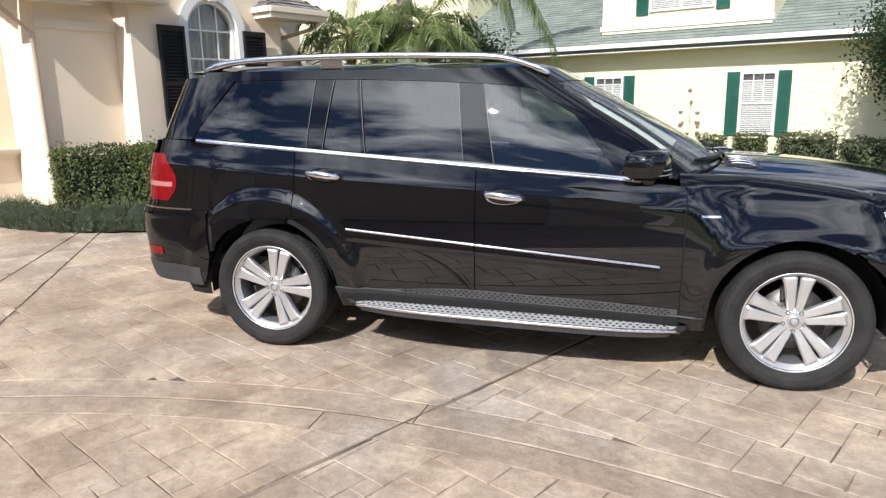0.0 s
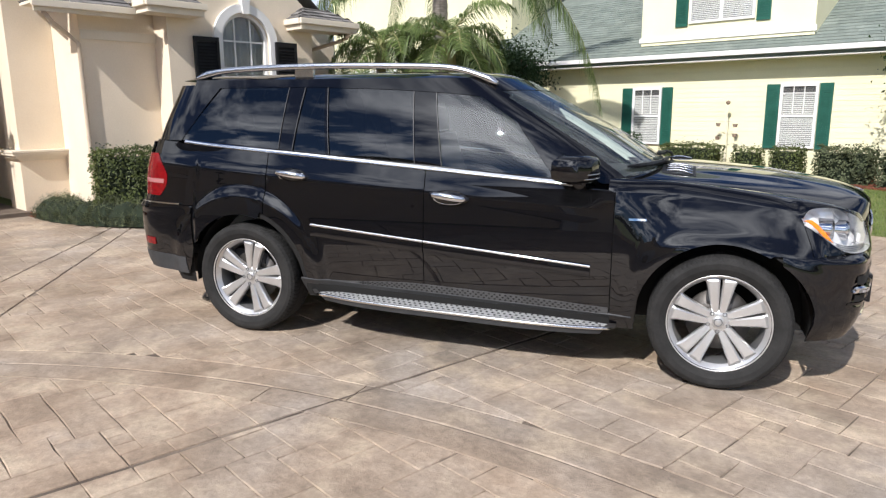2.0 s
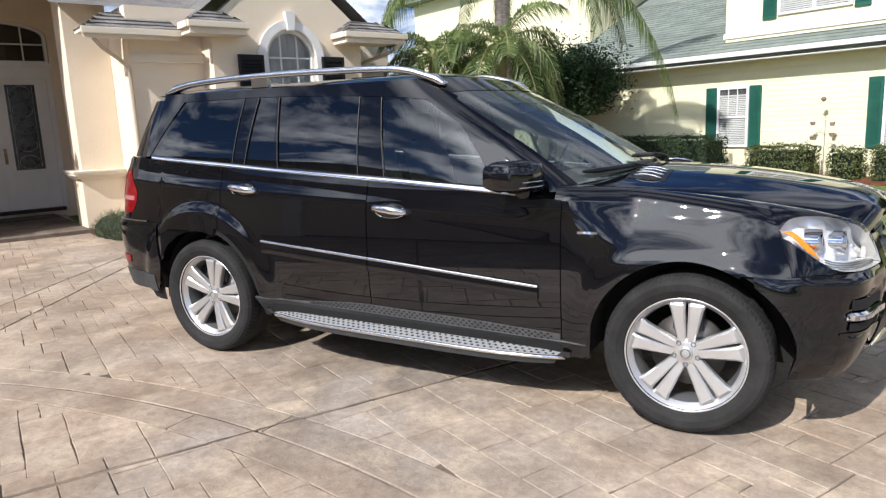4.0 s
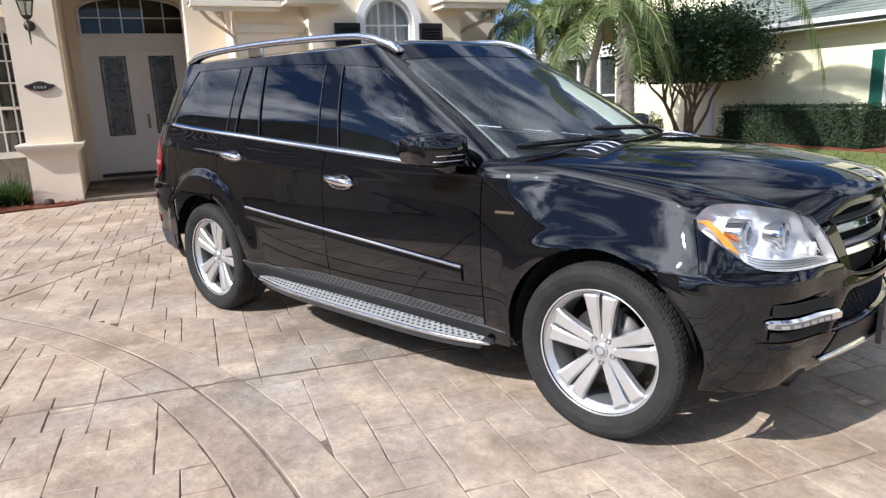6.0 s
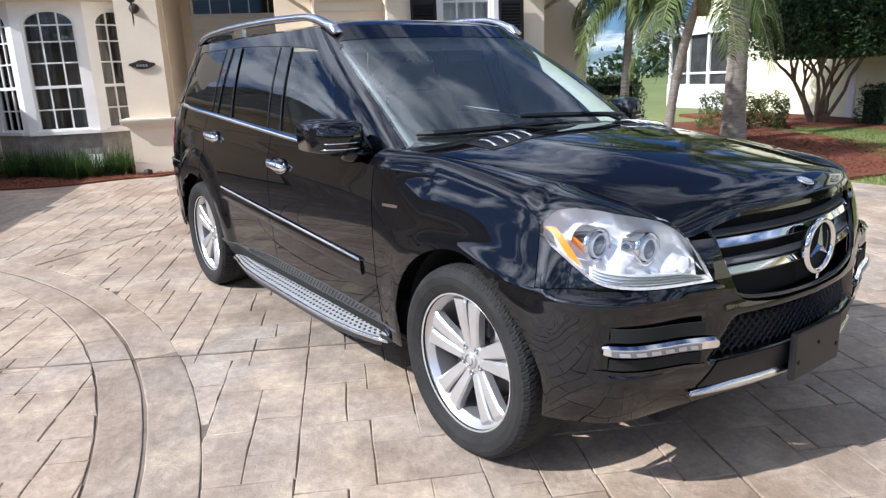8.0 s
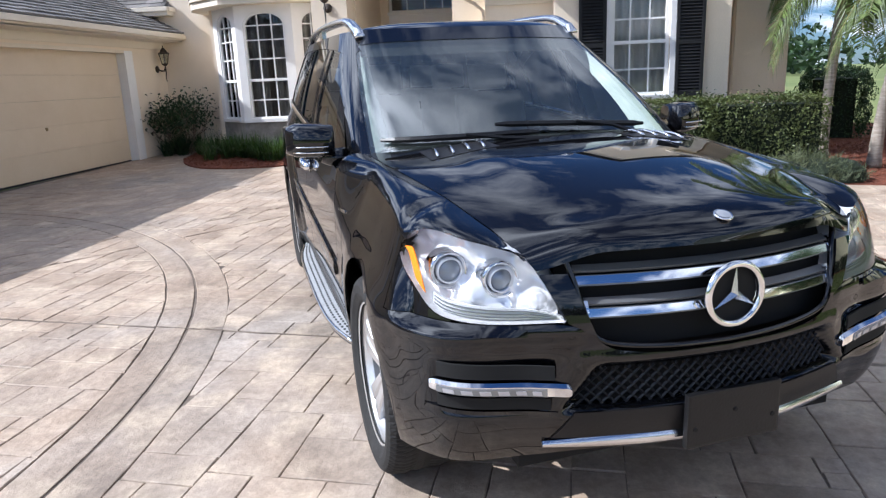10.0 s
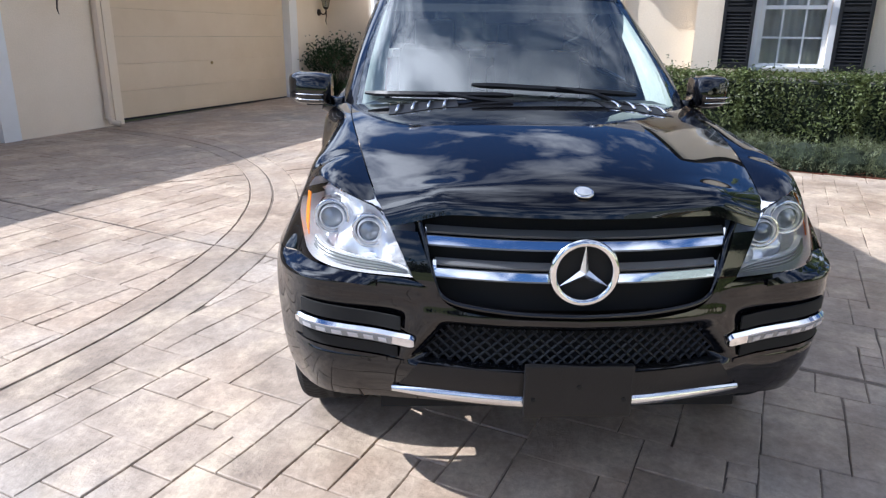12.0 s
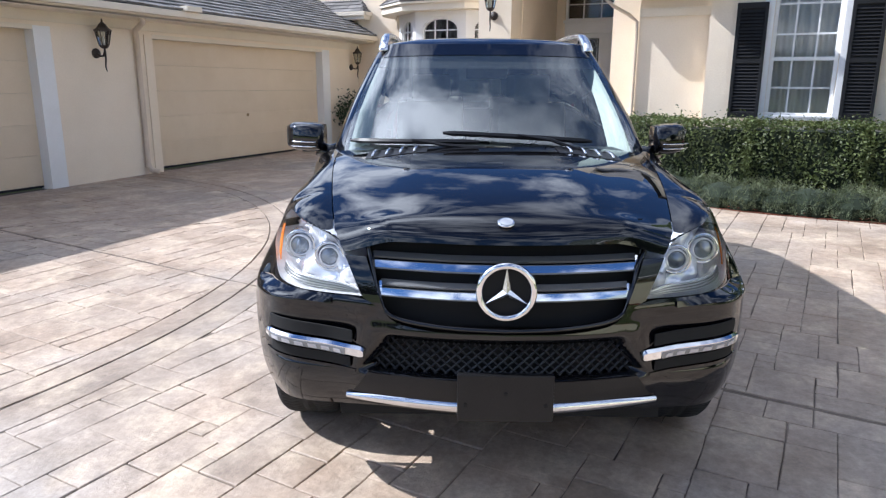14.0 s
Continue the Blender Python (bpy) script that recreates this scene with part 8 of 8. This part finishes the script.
for c, spin in ((HUB, 0), (-HUB, -12)):
    for side in (-1, 1):
        wl = part("wheel", RIM, None, car, "silver alloy wheel with five twin spokes and a black tyre")
        wl.matrix_local = pose(c, side * 0.812, AXLE_Z, 0, spin, 180 if side < 0 else 0)
        part("rim_barrel", BARREL, None, wl, "inside of the rim, coloured grey for its shade")
        part("tyre", TY, None, wl, "black rubber tyre with tread")
        part("brake_disc", lathe(bmesh.new(), [(0.06, 0.005), (0.175, 0.005), (0.175, -0.02), (0.06, -0.02)], 40, (0, 0, 0), "y", cap=False), DISC, wl, "", True)
        part("caliper", new_box(-0.07, 0.07, -0.05, 0.03, 0.10, 0.19, bevel=0.012), PLASTIC, wl)
        part("hub", lathe(bmesh.new(), [(0.075, 0.0), (0.078, 0.045), (0.066, 0.062), (0.04, 0.066), (0.0, 0.067)], 32, (0, 0, 0), "y"), ALLOY, wl, "", True)
        cap = part("hub_cap", lathe(bmesh.new(), [(0.032, 0.064), (0.033, 0.072), (0.028, 0.076), (0.0, 0.078)], 28, (0, 0, 0), "y"), ALLOY, wl, "round silver hub cap", True)
        part("cap_mark", lathe(bmesh.new(), [(0.018, 0.077), (0.021, 0.080), (0.024, 0.077)], 24, (0, 0, 0), "y", cap=False), GREY_BAR, wl)
        for k in range(5):
            a = 72 * k
            for me in SP:
                sp = part("spoke", me, None, wl)
                sp.matrix_local = pose(0, 0, 0, 0, a, 0)
            b_ = math.radians(a + 36)
            part("wheel_bolt", BOLT, None, wl, "dark wheel bolt").location = (0.056 * math.sin(b_), 0.0, 0.056 * math.cos(b_))


# ---- drive of stamped concrete: ashlar slabs, a curved border band and sawn joints ----
DRIVE_POLY = [(-11.0, -7.35), (14.0, -7.35), (14.0, 5.45)] + BED_EDGE[-2::-1] + [(-11.0, -0.7), (-11.0, -2.5)] + COL_BED + [(-11.0, -6.5)]
db = bmesh.new()
xs_ = [-11.0 + 0.5 * i for i in range(51)]
ys_ = [-7.4 + 0.5 * i for i in range(28)]
gv = [[db.verts.new((x, y, ground_z(x, y) - 0.008)) for y in ys_] for x in xs_]
for i in range(len(xs_) - 1):
    for j in range(len(ys_) - 1):
        if inside((xs_[i] + 0.25, ys_[j] + 0.25), DRIVE_POLY) or (ys_[j] < 5.4 and ys_[j] > -0.9 and xs_[i] > -8.2):
            db.faces.new((gv[i][j], gv[i + 1][j], gv[i + 1][j + 1], gv[i][j + 1]))
drive = solid("drive", db, CONCRETE, "stamped concrete drive in tan ashlar slabs with dark joints", "driveway", "structure")
ARC_C = (2.05, -7.17)
R_IN, R_MID, R_OUT = 5.495, 5.70, 5.93
DIR = radians(-5)
ca, sa = math.cos(DIR), math.sin(DIR)


def half(poly, a, b, c):
    """Keep the side of the polygon where a x + b y <= c."""
    out = []
    for i in range(len(poly)):
        p, q = poly[i], poly[(i + 1) % len(poly)]
        dp, dq = a * p[0] + b * p[1] - c, a * q[0] + b * q[1] - c
        if dp <= 0:
            out.append(p)
        if dp * dq < 0:
            t = dp / (dp - dq)
            out.append((p[0] + (q[0] - p[0]) * t, p[1] + (q[1] - p[1]) * t))
    return out


def ring_clip(poly, r, keep_in):
    out = []
    for i in range(len(poly)):
        p, q = poly[i], poly[(i + 1) % len(poly)]
        dp, dq = (math.hypot(v[0] - ARC_C[0], v[1] - ARC_C[1]) - r for v in (p, q))
        if not keep_in:
            dp, dq = -dp, -dq
        if dp <= 0:
            out.append(p)
        if dp * dq < 0:
            t = dp / (dp - dq)
            out.append((p[0] + (q[0] - p[0]) * t, p[1] + (q[1] - p[1]) * t))
    return out


def area(poly):
    return 0.5 * sum(poly[i - 1][0] * poly[i][1] - poly[i][0] * poly[i - 1][1] for i in range(len(poly)))


def shrink(poly, g):
    """Move every side of a convex polygon inwards."""
    if area(poly) < 0:
        poly = poly[::-1]
    src = poly
    for i in range(len(src)):
        p, q = src[i], src[(i + 1) % len(src)]
        L = math.hypot(q[0] - p[0], q[1] - p[1])
        if L < 1e-6:
            continue
        nx, ny = (q[1] - p[1]) / L, -(q[0] - p[0]) / L
        poly = half(poly, nx, ny, nx * p[0] + ny * p[1] - g)
        if len(poly) < 3:
            return []
    return poly


LINES = []
for (x0, y0), (x1, y1), g in (((0.46, -0.59), (0.16, -3.06), 0.015), ((-2.98, -2.33), (-5.65, -0.31), 0.007), ((-4.19, -1.93), (-5.99, -0.37), 0.006)):
    L = math.hypot(x1 - x0, y1 - y0)
    nx, ny = (y1 - y0) / L, -(x1 - x0) / L
    LINES.append((nx, ny, nx * x0 + ny * y0, g))
sr = random.Random(17)
MOD = 0.102
NI, NJ = 290, 176
used = [[False] * NJ for _ in range(NI)]
slabs = []
SIZES = [(3, 2), (2, 3), (2, 2), (4, 2), (2, 4), (3, 3), (4, 3), (3, 4), (2, 2), (3, 2), (4, 2), (4, 3), (3, 3), (5, 3)]
for i in range(NI):
    for j in range(NJ):
        if used[i][j]:
            continue
        for w, h in sr.sample(SIZES, len(SIZES)) + [(1, 1)]:
            if i + w <= NI and j + h <= NJ and not any(used[i + a][j + b] for a in range(w) for b in range(h)):
                break
        for a in range(w):
            for b in range(h):
                used[i + a][j + b] = True
        x0, y0 = -15.0 + i * MOD, -8.6 + j * MOD
        q = [(x0, y0), (x0 + w * MOD, y0), (x0 + w * MOD, y0 + h * MOD), (x0, y0 + h * MOD)]
        q = [(ca * x - sa * y, sa * x + ca * y) for x, y in q]
        c = (sum(p[0] for p in q) / 4, sum(p[1] for p in q) / 4)
        if c[0] > 14.2 or not (inside(c, DRIVE_POLY) or any(inside(p, DRIVE_POLY) for p in q)):
            continue
        q = half(half(half(q, 1, 0, 14.0), 0, -1, 7.25), 0, 1, 6.3)
        if len(q) < 3:
            continue
        for polys in ([ring_clip(q, R_IN, True)], [ring_clip(q, R_OUT, False)]):
            for nx, ny, cc, g in LINES:
                polys = [r for p in polys if len(p) > 2 for r in (half(p, nx, ny, cc - g), half(p, -nx, -ny, -cc - g)) if len(r) > 2]
            slabs += [p for p in polys if len(p) > 2 and abs(area(p)) > 0.004]
bands = []
for r0, r1, step in ((R_IN + 0.005, R_MID - 0.009, 0.55), (R_MID + 0.009, R_OUT - 0.004, 0.7)):
    a = math.radians(20)
    while a < math.radians(178):
        st = step * sr.uniform(0.8, 1.2)
        n = 14
        arc = [(a + 0.0006 + (st - 0.0012) * k / n) for k in range(n + 1)]
        pl = [(r0, t, 0.008) for t in arc] + [(r1, t, -0.008) for t in reversed(arc)]
        m = (ARC_C[0] + (r0 + r1) / 2 * math.cos(a + st / 2), ARC_C[1] + (r0 + r1) / 2 * math.sin(a + st / 2))
        if inside(m, DRIVE_POLY):
            bands.append((pl, m))
        a += st


def slab_geo(poly, gap, rng, wobble=0.004, cut=True):
    """Rings of a slab: foot, shoulder and top, with slightly uneven sides."""
    p = shrink(poly, gap) if cut else poly
    if len(p) < 3:
        return None
    if area(p) < 0:
        p = p[::-1]
    pts = []
    for i in range(len(p)):
        a, b = p[i], p[(i + 1) % len(p)]
        L = math.hypot(b[0] - a[0], b[1] - a[1])
        n = max(1, min(3, int(L / 0.13)))
        for k in range(n):
            t = k / n
            pts.append((a[0] + (b[0] - a[0]) * t + rng.uniform(-wobble, wobble), a[1] + (b[1] - a[1]) * t + rng.uniform(-wobble, wobble)))
    cx = sum(v[0] for v in pts) / len(pts)
    cy = sum(v[1] for v in pts) / len(pts)
    top = rng.uniform(-0.0015, 0.001)
    n = len(pts)
    vs, fs = [], []
    for lift, inset in ((-0.012, 0.0), (-0.003, 0.0015), (top, 0.006)):
        for x, y in pts:
            d = math.hypot(x - cx, y - cy)
            k = max(0.2, 1 - inset / max(d, 0.02))
            X, Y = cx + (x - cx) * k, cy + (y - cy) * k
            vs.append((X, Y, ground_z(X, Y) + lift))
    for r in (0, n):
        fs += [(r + i, r + (i + 1) % n, r + n + (i + 1) % n, r + n + i) for i in range(n)]
    fs.append(tuple(range(2 * n, 3 * n)))
    return vs, fs, (cx, cy)


geo = [g for g in (slab_geo(p, 0.0016, sr) for p in slabs) if g]
near = sorted(geo, key=lambda g: math.hypot((g[2][0] - 1.5) * 0.8, g[2][1] + 1.5))
for vs, fs, c in near[:300]:
    base = Vector((c[0], c[1], ground_z(*c)))
    part("slab", data_mesh("slab", [tuple(Vector(v) - base) for v in vs], fs, SLAB), None, drive).location = base
vs, fs = [], []
for v, f, c in near[300:]:
    n = len(vs)
    vs += v
    fs += [tuple(i + n for i in q) for q in f]
tagged(part("slabs_beyond", data_mesh("slabs_beyond", vs, fs, SLAB_REST), None, drive), kind="stuff")
for pl, m in bands:
    n = len(pl)
    cx, cy = m
    g = []
    for lift, k in ((-0.012, 0.0), (-0.002, 0.3), (-0.001, 1.0)):
        for rr_, t, d in pl:
            rad = rr_ + d * k + sr.uniform(-0.003, 0.003)
            X, Y = ARC_C[0] + rad * math.cos(t), ARC_C[1] + rad * math.sin(t)
            g.append((X - cx, Y - cy, ground_z(X, Y) + lift - ground_z(cx, cy)))
    fs = [(r + i, r + (i + 1) % n, r + n + (i + 1) % n, r + n + i) for r in (0, n) for i in range(n)] + [tuple(range(2 * n, 3 * n))]
    part("border_slab", data_mesh("border_slab", g, fs, BAND), None, drive).location = (cx, cy, ground_z(cx, cy))
cut = []
for k in range(61):
    t = k / 60
    x, y = lerp(0.55, 0.05, t), lerp(0.15, -3.96, t)
    if R_IN - 0.01 < math.hypot(x - ARC_C[0], y - ARC_C[1]) < R_OUT + 0.01:
        cut.append((x, y))
vs, fs = [], []
for k, (x, y) in enumerate(cut):
    w = 0.006 + 0.003 * math.sin(k * 2.3)
    vs += [(x - w, y, ground_z(x, y) + 0.0015), (x + w, y, ground_z(x, y) + 0.0015)]
    if k:
        fs.append((2 * k - 2, 2 * k - 1, 2 * k + 1, 2 * k))
part("sawn_joint", data_mesh("sawn_joint", vs, fs, CONCRETE), None, drive, "dark sawn joint across the border")
